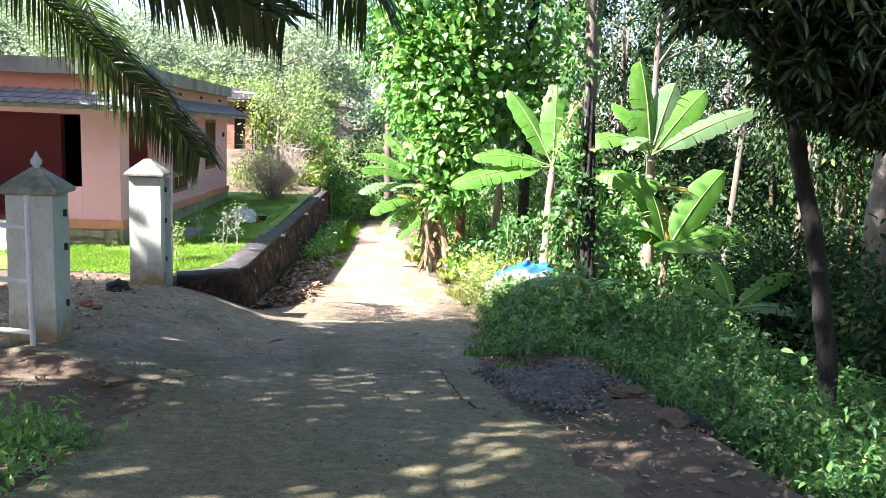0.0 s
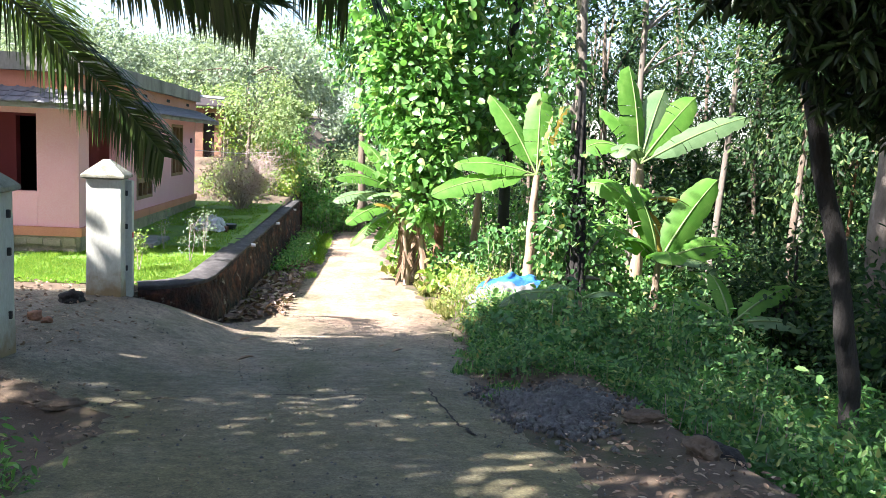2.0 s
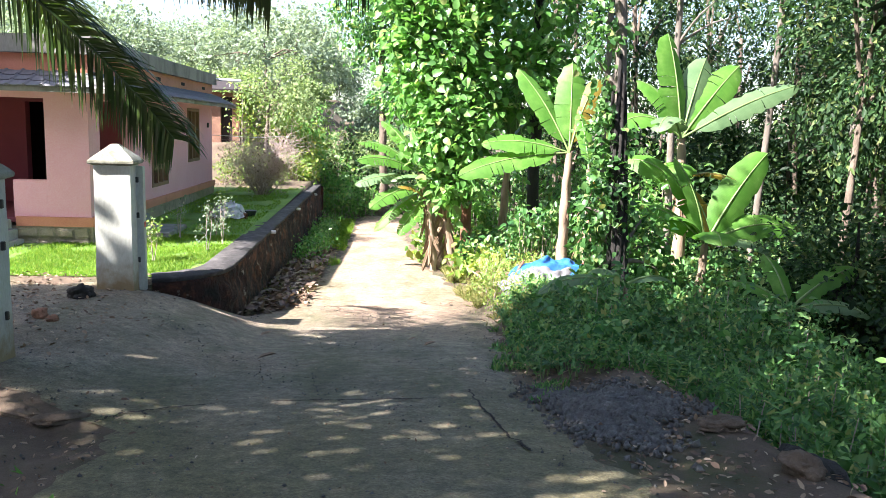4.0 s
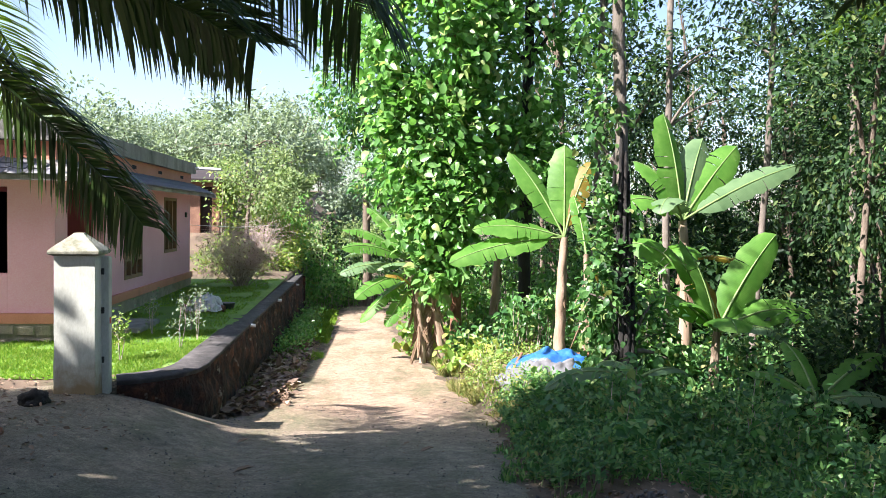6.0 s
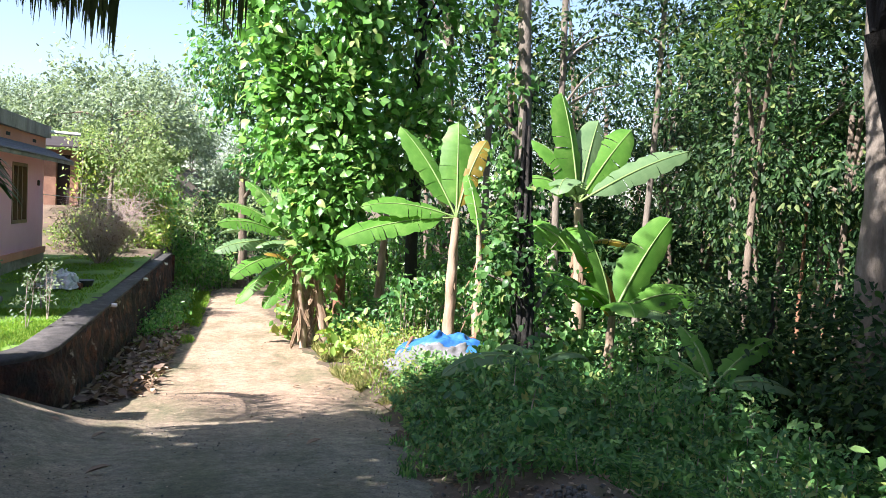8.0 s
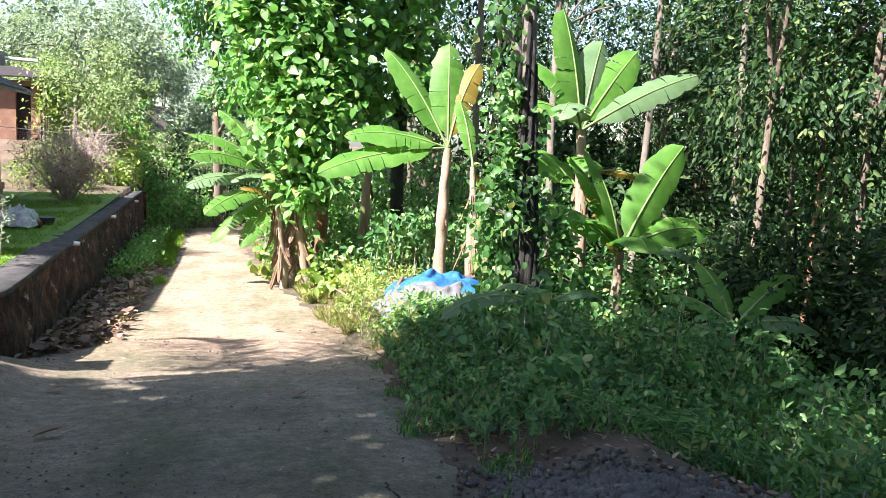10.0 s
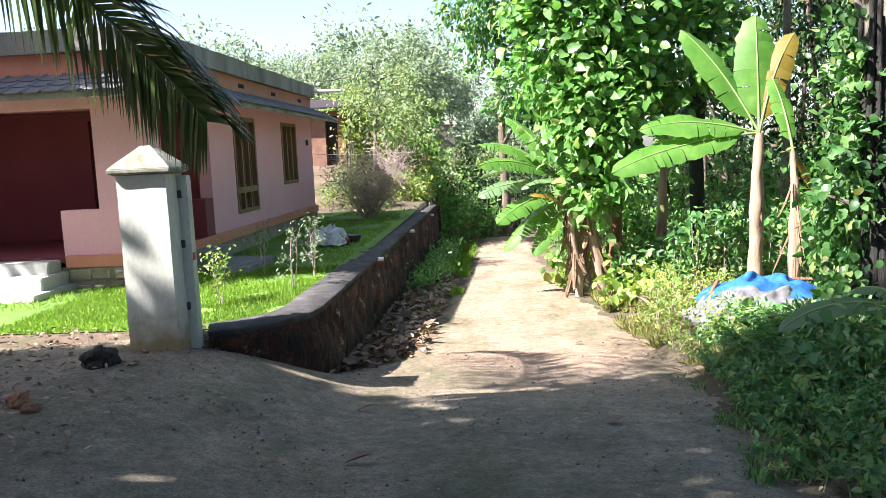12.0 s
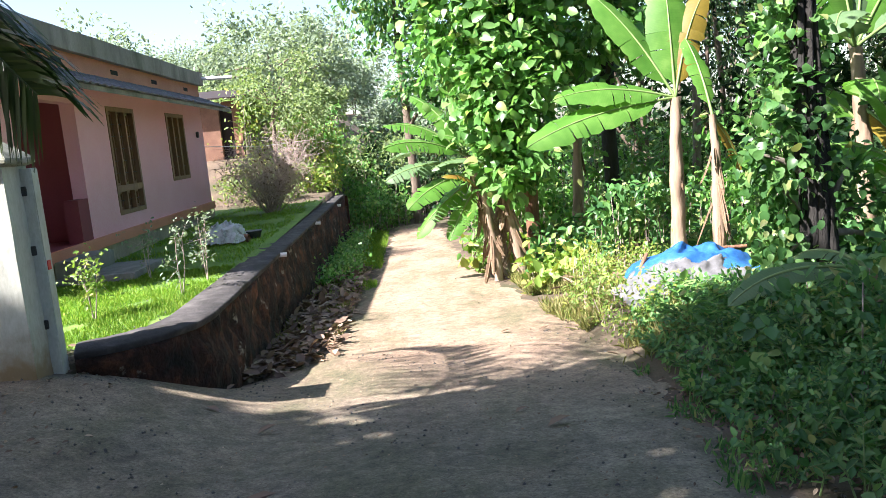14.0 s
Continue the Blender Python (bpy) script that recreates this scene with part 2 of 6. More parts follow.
M = {
    "soil": surface("soil", [(0.25, (0.06, 0.043, 0.03)), (0.5, (0.11, 0.078, 0.053)), (0.75, (0.18, 0.13, 0.09))], 2.2, 0.95, 55, 0.6, 0.02, stain=(0.055, 0.06, 0.025), stain_scale=0.8, stain_at=(0.5, 0.65)),
    "road": road_material(),
    "lawn": surface("lawn_soil", [(0.3, (0.08, 0.15, 0.025)), (0.6, (0.13, 0.24, 0.035)), (0.8, (0.2, 0.2, 0.08))], 1.5, 0.95, 70, 0.6, 0.02),
    "plaster_pink": surface("pink_plaster", [(0.25, (0.76, 0.38, 0.45)), (0.6, (0.82, 0.44, 0.52)), (0.85, (0.85, 0.49, 0.57))], 0.9, 0.85, 60, 0.12, 0.004, stain=(0.62, 0.34, 0.31), stain_scale=0.7, stain_at=(0.62, 0.9)),
    "plaster_orange": surface("orange_plaster", [(0.25, (0.56, 0.21, 0.135)), (0.6, (0.65, 0.27, 0.185)), (0.85, (0.69, 0.34, 0.25))], 1.1, 0.85, 60, 0.15, 0.004, stain=(0.3, 0.17, 0.11), stain_scale=1.3, stain_at=(0.58, 0.85)),
    "plaster_maroon": surface("dark_red_plaster", [(0.25, (0.17, 0.035, 0.05)), (0.6, (0.22, 0.05, 0.065)), (0.85, (0.25, 0.065, 0.08))], 0.9, 0.8, 60, 0.1, 0.003),
    "plinth": surface("plinth_stone", [(0.25, (0.22, 0.19, 0.14)), (0.55, (0.34, 0.29, 0.22)), (0.8, (0.44, 0.38, 0.3))], 2.5, 0.9, 40, 0.5, 0.02, stain=(0.10, 0.11, 0.06), stain_scale=1.6, stain_at=(0.5, 0.72)),
    "concrete": surface("old_concrete", [(0.25, (0.15, 0.145, 0.13)), (0.55, (0.25, 0.245, 0.225)), (0.8, (0.35, 0.34, 0.31))], 2.0, 0.92, 45, 0.4, 0.01, stain=(0.06, 0.058, 0.05), stain_scale=1.4, stain_at=(0.5, 0.75), stretch=(1, 1, 0.35)),
    "cement_pale": surface("pale_cement", [(0.25, (0.36, 0.37, 0.35)), (0.55, (0.46, 0.47, 0.45)), (0.8, (0.55, 0.56, 0.53))], 1.8, 0.85, 50, 0.25, 0.006, stain=(0.25, 0.24, 0.19), stain_scale=1.6, stain_at=(0.55, 0.85)),
    "pillar": surface("whitewashed_plaster", [(0.25, (0.44, 0.45, 0.4)), (0.55, (0.6, 0.62, 0.56)), (0.8, (0.7, 0.72, 0.66))], 1.6, 0.88, 50, 0.25, 0.006, stain=(0.20, 0.19, 0.12), stain_scale=1.7, stain_at=(0.48, 0.8), stretch=(1, 1, 0.4)),
    "pillar_shaft": damp_plaster(),
    "cap": surface("mossy_cap_plaster", [(0.25, (0.2, 0.2, 0.16)), (0.55, (0.34, 0.34, 0.28)), (0.8, (0.5, 0.5, 0.44))], 5, 0.9, 50, 0.4, 0.008, stain=(0.1, 0.1, 0.06), stain_scale=3, stain_at=(0.45, 0.7)),
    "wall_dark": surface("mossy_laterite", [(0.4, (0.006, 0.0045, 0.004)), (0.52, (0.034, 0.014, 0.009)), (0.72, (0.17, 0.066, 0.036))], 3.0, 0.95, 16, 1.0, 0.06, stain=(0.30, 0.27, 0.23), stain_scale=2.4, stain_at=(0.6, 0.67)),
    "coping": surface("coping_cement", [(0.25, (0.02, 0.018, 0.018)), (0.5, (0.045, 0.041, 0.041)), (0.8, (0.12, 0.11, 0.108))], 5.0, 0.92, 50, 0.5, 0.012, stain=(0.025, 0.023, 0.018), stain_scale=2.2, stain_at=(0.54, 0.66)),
    "tile": surface("grey_roof_tile", [(0.25, (0.1, 0.1, 0.115)), (0.6, (0.17, 0.17, 0.19)), (0.85, (0.25, 0.245, 0.26))], 2.2, 0.7, 30, 0.3, 0.01, stain=(0.09, 0.085, 0.085), stain_scale=1.3, stain_at=(0.5, 0.8)),
    "wood": surface("brown_window_wood", [(0.3, (0.17, 0.09, 0.05)), (0.7, (0.28, 0.16, 0.09))], 6, 0.6, 60, 0.3, 0.004, stretch=(1, 1, 0.15)),
    "iron": surface("painted_iron", [(0.3, (0.03, 0.03, 0.03)), (0.7, (0.06, 0.06, 0.055))], 8, 0.5, 80, 0.2, 0.002, metal=0.3),
    "white_tube": surface("white_painted_tube", [(0.3, (0.55, 0.56, 0.55)), (0.7, (0.7, 0.71, 0.7))], 6, 0.45, 60, 0.1, 0.002, stain=(0.3, 0.2, 0.12), stain_scale=5, stain_at=(0.66, 0.8)),
    "pvc": surface("white_pvc", [(0.3, (0.7, 0.7, 0.7)), (0.7, (0.8, 0.8, 0.8))], 6, 0.4, 60, 0.05, 0.002),
    "brick": surface("brick_masonry", [(0.3, (0.17, 0.085, 0.06)), (0.7, (0.27, 0.15, 0.10))], 3, 0.9, 30, 0.5, 0.02),
    # near-black: room and vent shade put into colour; also crack earth, shed door, roof
    "dark": surface("dark_surface_and_room_shade", [(0.3, (0.012, 0.008, 0.008)), (0.7, (0.03, 0.018, 0.018))], 2, 0.9, 20, 0.1, 0.002),
    "bark": surface("grey_bark", [(0.25, (0.075, 0.055, 0.04)), (0.55, (0.16, 0.125, 0.095)), (0.8, (0.27, 0.225, 0.18))], 5, 0.95, 30, 0.9, 0.03, stain=(0.42, 0.41, 0.36), stain_scale=3.5, stain_at=(0.62, 0.75), stretch=(1, 1, 0.3)),
    "bark_pale": surface("pale_bark", [(0.25, (0.09, 0.075, 0.06)), (0.55, (0.18, 0.155, 0.13)), (0.8, (0.30, 0.27, 0.24))], 4, 0.95, 30, 0.7, 0.02, stain=(0.10, 0.085, 0.06), stain_scale=3, stain_at=(0.55, 0.7), stretch=(1, 1, 0.4)),
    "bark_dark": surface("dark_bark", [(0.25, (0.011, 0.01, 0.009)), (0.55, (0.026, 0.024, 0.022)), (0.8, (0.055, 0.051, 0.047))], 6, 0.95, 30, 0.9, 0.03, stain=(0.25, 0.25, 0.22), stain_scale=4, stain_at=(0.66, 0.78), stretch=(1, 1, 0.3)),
    "bark_red": surface("reddish_bark", [(0.25, (0.13, 0.06, 0.035)), (0.55, (0.24, 0.12, 0.07)), (0.8, (0.34, 0.19, 0.12))], 5, 0.95, 30, 0.9, 0.03, stretch=(1, 1, 0.3)),
    "banana_stem": surface("banana_pseudostem", [(0.25, (0.17, 0.105, 0.07)), (0.5, (0.32, 0.235, 0.17)), (0.8, (0.48, 0.41, 0.31))], 3, 0.75, 25, 0.6, 0.012, stain=(0.13, 0.18, 0.06), stain_scale=1.7, stain_at=(0.55, 0.7), stretch=(1, 1, 0.2)),
    "dry": surface("dry_leaf", [(0.25, (0.09, 0.055, 0.032)), (0.55, (0.2, 0.13, 0.08)), (0.8, (0.38, 0.29, 0.2))], 4, 0.85, 40, 0.3, 0.01),
    "gravel": surface("grey_gravel", [(0.25, (0.058, 0.056, 0.053)), (0.55, (0.12, 0.116, 0.11)), (0.8, (0.24, 0.232, 0.222))], 9, 0.9, 60, 0.4, 0.01),
    "stone": surface("dark_fieldstone", [(0.25, (0.07, 0.05, 0.035)), (0.55, (0.13, 0.095, 0.065)), (0.8, (0.2, 0.15, 0.11))], 6, 0.95, 40, 0.7, 0.02),
    "red_stone": surface("broken_brick_stone", [(0.25, (0.22, 0.1, 0.06)), (0.7, (0.36, 0.2, 0.13))], 7, 0.95, 40, 0.6, 0.02),
    "tarp_blue": surface("blue_tarpaulin", [(0.3, (0.015, 0.07, 0.24)), (0.6, (0.03, 0.14, 0.38)), (0.85, (0.12, 0.25, 0.45))], 2.5, 0.38, 35, 0.25, 0.01),
    "tarp_grey": surface("grey_plastic_sheet", [(0.3, (0.09, 0.09, 0.097)), (0.6, (0.17, 0.17, 0.18)), (0.85, (0.32, 0.32, 0.33))], 2.5, 0.36, 35, 0.25, 0.01),
    "sack": surface("white_sack_cloth", [(0.3, (0.5, 0.5, 0.5)), (0.7, (0.68, 0.68, 0.68))], 5, 0.8, 60, 0.4, 0.01, stain=(0.25, 0.24, 0.22), stain_scale=6, stain_at=(0.5, 0.65)),
    "paint_red": surface("red_paint", [(0.3, (0.5, 0.03, 0.03)), (0.7, (0.6, 0.05, 0.05))], 8, 0.6, 60, 0.1, 0.002),
    "glass": glass_material(),
    "lf_broad": leaf_material("broad_leaf", [(0.0, (0.08, 0.22, 0.05)), (0.5, (0.16, 0.37, 0.09)), (0.85, (0.26, 0.49, 0.16)), (1.0, (0.42, 0.48, 0.18))], 0.55, 0.34, 0.75),
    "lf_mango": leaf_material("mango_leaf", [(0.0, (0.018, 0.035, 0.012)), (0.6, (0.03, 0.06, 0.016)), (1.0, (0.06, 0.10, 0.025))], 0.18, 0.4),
    "lf_bush": leaf_material("bush_leaf", [(0.0, (0.042, 0.13, 0.046)), (0.5, (0.105, 0.27, 0.082)), (0.9, (0.24, 0.42, 0.14)), (1.0, (0.38, 0.38, 0.15))], 0.45, 0.42, 0.45),
    "lf_fern": leaf_material("fern_leaf", [(0.0, (0.035, 0.12, 0.035)), (0.5, (0.085, 0.235, 0.06)), (0.9, (0.17, 0.36, 0.09)), (1.0, (0.3, 0.34, 0.1))], 0.45, 0.45, 0.4),
    "lf_vine": leaf_material("vine_leaf", [(0.0, (0.035, 0.11, 0.035)), (0.5, (0.085, 0.22, 0.06)), (0.9, (0.19, 0.36, 0.12)), (1.0, (0.34, 0.36, 0.14))], 0.5, 0.4, 0.5),
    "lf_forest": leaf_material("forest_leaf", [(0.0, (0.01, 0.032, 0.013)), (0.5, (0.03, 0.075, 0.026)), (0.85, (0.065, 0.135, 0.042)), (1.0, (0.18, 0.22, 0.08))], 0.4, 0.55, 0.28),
    # distance haze put into the leaf colour; lf_haze also serves pale rose leaves
    "lf_far": leaf_material("distant_haze_tint_leaf", [(0.0, (0.15, 0.22, 0.1)), (0.5, (0.23, 0.32, 0.15)), (1.0, (0.36, 0.42, 0.24))], 0.5, 0.75, 0.2),
    "lf_haze": leaf_material("pale_haze_tint_leaf", [(0.0, (0.17, 0.23, 0.16)), (0.5, (0.23, 0.3, 0.215)), (1.0, (0.33, 0.4, 0.31))], 0.4, 0.8, 0.2),
    "lf_yellow": leaf_material("yellow_green_leaf", [(0.0, (0.13, 0.25, 0.05)), (0.6, (0.22, 0.34, 0.07)), (1.0, (0.4, 0.4, 0.1))], 0.42),
    "lf_banana": blade_material("banana_leaf", [(0.3, (0.075, 0.22, 0.03)), (0.55, (0.125, 0.3, 0.05)), (0.75, (0.21, 0.39, 0.09))], 0.5),
    "lf_banana_dull": blade_material("banana_leaf_bluish", [(0.3, (0.09, 0.17, 0.075)), (0.7, (0.15, 0.24, 0.115))], 0.32),
    "lf_banana_old": blade_material("banana_leaf_yellowing", [(0.3, (0.16, 0.13, 0.025)), (0.55, (0.26, 0.19, 0.03)), (0.75, (0.2, 0.1, 0.03))], 0.4),
    "rib": surface("banana_midrib", [(0.3, (0.13, 0.22, 0.06)), (0.7, (0.2, 0.28, 0.1))], 4, 0.5, 40, 0.1, 0.002),
    "lf_palm": leaf_material("palm_leaflet", [(0.0, (0.02, 0.045, 0.012)), (0.6, (0.035, 0.075, 0.016)), (1.0, (0.07, 0.11, 0.025))], 0.22, 0.35),
    "lf_palm_young": leaf_material("young_palm_leaflet", [(0.0, (0.10, 0.19, 0.02)), (1.0, (0.17, 0.27, 0.035))], 0.4, 0.4),
    "lf_palm_dry": leaf_material("drying_palm_leaflet", [(0.0, (0.06, 0.045, 0.02)), (0.6, (0.11, 0.075, 0.03)), (1.0, (0.17, 0.12, 0.05))], 0.25, 0.5),
    "grass": leaf_material("grass_blade", [(0.0, (0.12, 0.27, 0.02)), (0.6, (0.2, 0.37, 0.03)), (1.0, (0.33, 0.42, 0.07))], 0.38, 0.6),
    "grass_dry": leaf_material("dry_grass_blade", [(0.0, (0.12, 0.17, 0.03)), (0.5, (0.27, 0.27, 0.09)), (1.0, (0.42, 0.36, 0.17))], 0.3, 0.7),
    "litter": leaf_material("fallen_leaf", [(0.0, (0.09, 0.055, 0.037)), (0.5, (0.2, 0.13, 0.088)), (0.9, (0.33, 0.235, 0.165)), (1.0, (0.46, 0.37, 0.28))], 0.1, 0.7),
    "twig": surface("dry_twig", [(0.3, (0.26, 0.19, 0.17)), (0.7, (0.52, 0.43, 0.39))], 8, 0.9, 60, 0.3, 0.004),
}


# ---- mesh helpers ----
def fast_mesh(name, verts, faces):
    """A mesh from an (n, 3) and an (m, k) array, with k corners to a face."""
    me = bpy.data.meshes.new(name)
    v, f = np.asarray(verts, dtype=np.float32), np.asarray(faces, dtype=np.int32)
    me.vertices.add(len(v))
    me.vertices.foreach_set("co", v.ravel())
    me.loops.add(f.size)
    me.loops.foreach_set("vertex_index", f.ravel())
    me.polygons.add(len(f))
    me.polygons.foreach_set("loop_start", np.arange(0, f.size, f.shape[1], dtype=np.int32))
    me.update(calc_edges=True)
    return me


def part(name, data, material, parent=None, label="", smooth=False):
    """Links a bmesh or a mesh as ONE mesh object under a thing or a part."""
    if isinstance(data, bmesh.types.BMesh):
        me = bpy.data.meshes.new(name)
        data.to_mesh(me)
        data.free()
    else:
        me = data
    if not me.materials:
        me.materials.append(material)
    if smooth:
        me.polygons.foreach_set("use_smooth", np.ones(len(me.polygons), dtype=bool))
    ob = new(name, me)
    if parent:
        ob.parent = parent
    if label:
        ob["label"] = label
    return ob


def thing(name, label, category, at=(0, 0, 0), group="", kind=""):
    ob = new(name)
    ob.location = at
    ob.empty_display_size = 0.1
    return tagged(ob, label, category, group, kind)


def box(x0, x1, y0, y1, z0, z1, bevel=0.0, bm=None):
    own = bm is None
    bm = bm or bmesh.new()
    geo = bmesh.ops.create_cube(bm, size=1, matrix=Matrix.LocRotScale(((x0 + x1) / 2, (y0 + y1) / 2, (z0 + z1) / 2), None, (abs(x1 - x0), abs(y1 - y0), abs(z1 - z0))))
    if bevel and own:
        bmesh.ops.bevel(bm, geom=list(bm.edges), offset=bevel, segments=2, affect="EDGES")
    return bm


def tube_arrays(pts, radii, sides=8, rough=0.0, base=0):
    """A tube along a polyline, as arrays of points and faces."""
    pts, n = np.asarray(pts, float), len(pts)
    radii = np.broadcast_to(np.asarray(radii, float), (n,))
    tan = np.gradient(pts, axis=0)
    tan /= np.linalg.norm(tan, axis=1, keepdims=True) + 1e-9
    ref = np.array([0.31, 0.95, 0.05]) if abs(tan[0, 2]) > 0.7 else np.array([0.0, 0.0, 1.0])
    u = np.cross(tan, ref)
    u /= np.linalg.norm(u, axis=1, keepdims=True) + 1e-9
    w = np.cross(tan, u)
    a = np.linspace(0, 2 * np.pi, sides, endpoint=False)
    r = radii[:, None] * (1 + rough * rng.standard_normal((n, sides)))
    v = pts[:, None] + r[..., None] * (np.cos(a)[None, :, None] * u[:, None] + np.sin(a)[None, :, None] * w[:, None])
    i, j = np.meshgrid(np.arange(n - 1), np.arange(sides), indexing="ij")
    k = (j + 1) % sides
    f = np.stack([i * sides + j, i * sides + k, (i + 1) * sides + k, (i + 1) * sides + j], -1).reshape(-1, 4)
    return v.reshape(-1, 3), f + base


def join_arrays(pieces):
    vs, fs, n = [], [], 0
    for v, f in pieces:
        vs.append(v)
        fs.append(f + n)
        n += len(v)
    return np.concatenate(vs), np.concatenate(fs)


def tubes(name, list_of, sides=8, rough=0.0):
    v, f = join_arrays([tube_arrays(p, r, sides, rough) for p, r in list_of])
    return fast_mesh(name, v, f)


def unit(a):
    return a / (np.linalg.norm(a, axis=-1, keepdims=True) + 1e-9)


def leaf_arrays(P, D, N, L, W, fold=0.15, droop=0.12):
    """Folded oval leaves: base P, way D, face N, length L, width W, all arrays."""
    D = unit(D)
    S = unit(np.cross(D, N))
    N = unit(np.cross(S, D))
    L, W = np.asarray(L)[:, None], np.asarray(W)[:, None]
    up = N * W * fold
    tip = P + D * L - N * L * droop
    l1, l2 = P + D * L * 0.28 + S * W * 0.5 + up, P + D * L * 0.68 + S * W * 0.42 + up - N * L * droop * 0.4
    r1, r2 = P + D * L * 0.28 - S * W * 0.5 + up, P + D * L * 0.68 - S * W * 0.42 + up - N * L * droop * 0.4
    v = np.stack([P, tip, l2, l1, r1, r2], 1).reshape(-1, 3)
    b = np.arange(len(P))[:, None] * 6
    f = np.concatenate([b + np.array([[0, 1, 2, 3]]), b + np.array([[0, 4, 5, 1]])])
    return v, f


def round_leaf_arrays(P, D, N, L, W, fold=0.15, droop=0.2):
    """Broad heart-shaped leaves that curl along and across, with a pointed tip."""
    D = unit(D)
    S = unit(np.cross(D, N))
    N = unit(np.cross(S, D))
    L, W = np.asarray(L)[:, None], np.asarray(W)[:, None]
    rib, left, right = [], [], []
    for u, w in ((0.0, 0.0), (0.1, 0.34), (0.35, 0.52), (0.62, 0.42), (0.84, 0.2), (1.0, 0.0)):
        mid_ = P + D * L * (u - 0.06 * (u == 0.1)) - N * L * droop * u * u
        rib.append(P + D * L * u - N * L * droop * u * u)
        left.append(mid_ + S * W * w + N * W * fold * w * 2)
        right.append(mid_ - S * W * w + N * W * fold * w * 2)
    v = np.stack(rib + left[1:5] + right[1:5], 1).reshape(-1, 3)
    b = np.arange(len(P))[:, None] * 14
    quads = [(1, 2, 7, 6), (2, 3, 8, 7), (3, 4, 9, 8), (2, 1, 10, 11), (3, 2, 11, 12), (4, 3, 12, 13), (0, 1, 6, 6), (1, 0, 10, 10), (4, 5, 9, 9), (5, 4, 13, 13)]
    return v, [(b + np.array([q])) for q in quads[:6]], [(b + np.array([q[:3]])) for q in quads[6:]]


def round_leaves(name, P, length, width, out=None, up=0.5, hang=0.3, fold=0.15):
    """Broad curled leaves at the points P, turned towards the light and hanging."""
    n = len(P)
    D = rng.standard_normal((n, 3)) * 0.7 + (0 if out is None else out * 0.7)
    D[:, 2] -= hang
    N = rng.standard_normal((n, 3)) * 0.55 + np.array([SUN.x * 0.5, SUN.y * 0.7, up + 0.35])
    L = length * rng.uniform(0.5, 1.25, n)
    v, quads, tris = round_leaf_arrays(P, D, N, L, L * width * rng.uniform(0.85, 1.2, n), fold, rng.uniform(0.05, 0.35, (n, 1)))
    me = bpy.data.meshes.new(name)
    me.from_pydata(v.tolist(), [], np.concatenate(quads).tolist() + np.concatenate(tris).tolist())
    me.shade_smooth()
    return me


def scatter_leaves(name, P, length, width, out=None, up=0.5, hang=0.3, fold=0.15):
    """Leaves at the points P, each turned at random, leaning out and hanging."""
    n = len(P)
    D = rng.standard_normal((n, 3))
    if out is not None:
        D = D * 0.8 + out
    D[:, 2] -= hang
    N = rng.standard_normal((n, 3)) * 0.6 + np.array([SUN.x * 0.7, SUN.y * 0.7, up + 0.35])
    L = length * rng.uniform(0.6, 1.25, n)
    v, f = leaf_arrays(P, D, N, L, L * width * rng.uniform(0.8, 1.2, n), fold)
    return fast_mesh(name, v, f)


def clumped(centre, radii, clumps, per, spread, shell=0.5, floor=None):
    """Points in clumps through an uneven ellipsoid, and the way outwards at each."""
    d = unit(rng.standard_normal((clumps, 3)))
    r = rng.uniform(shell, 1.0, clumps) ** 0.7 * rng.uniform(0.75, 1.12, clumps)
    c = np.asarray(centre) + d * r[:, None] * np.asarray(radii)
    P = np.repeat(c, per, 0) + rng.standard_normal((clumps * per, 3)) * spread * np.repeat(rng.uniform(0.6, 1.4, clumps), per)[:, None]
    if floor is not None:
        P[:, 2] = np.maximum(P[:, 2], floor + rng.uniform(0, 0.2, len(P)))
    return P, unit(P - np.asarray(centre)), c


# ---- the lie of the land ----
ROAD_Y = [-40, 1, 4.85, 8.7, 11.3, 14.5, 18.5, 22.5, 32, 60]
ROAD_Z = [6.5, 0.33, -0.27, -0.83, -1.2, -1.55, -1.74, -1.88, -2.1, -2.6]
LEFT_Y = [-40, 1, 5, 7, 8.6, 12.3, 13.2, 24, 40, 60]
LEFT_Z = [6.7, 0.5, -0.12, -0.42, -0.62, -0.74, -0.70, -0.62, -0.3, 1.0]
RIGHT_Y = [-40, 0, 6, 8.6, 12, 16, 25, 40, 60]
RIGHT_Z = [5.0, -0.3, -1.05, -1.25, -1.42, -1.5, -1.85, -2.4, -2.2]


def step(a, b, x):
    t = np.clip((x - a) / (b - a), 0, 1)
    return t * t * (3 - 2 * t)


def soft_profile(y, ys, zs):
    return sum(np.interp(y + o, ys, zs) for o in (-0.9, -0.3, 0.3, 0.9)) / 4


def road_z(y):
    return soft_profile(np.asarray(y, float), ROAD_Y, ROAD_Z)


def wall_x(y):
    """The face of the retaining wall in plan: straight, with a curve towards the gate pillar."""
    t = np.clip((13.75 - np.asarray(y, float)) / 1.15, 0, 1)
    return -2.45 - 1.0 * (1 - np.sqrt(np.clip(1 - t * t, 0, 1)))


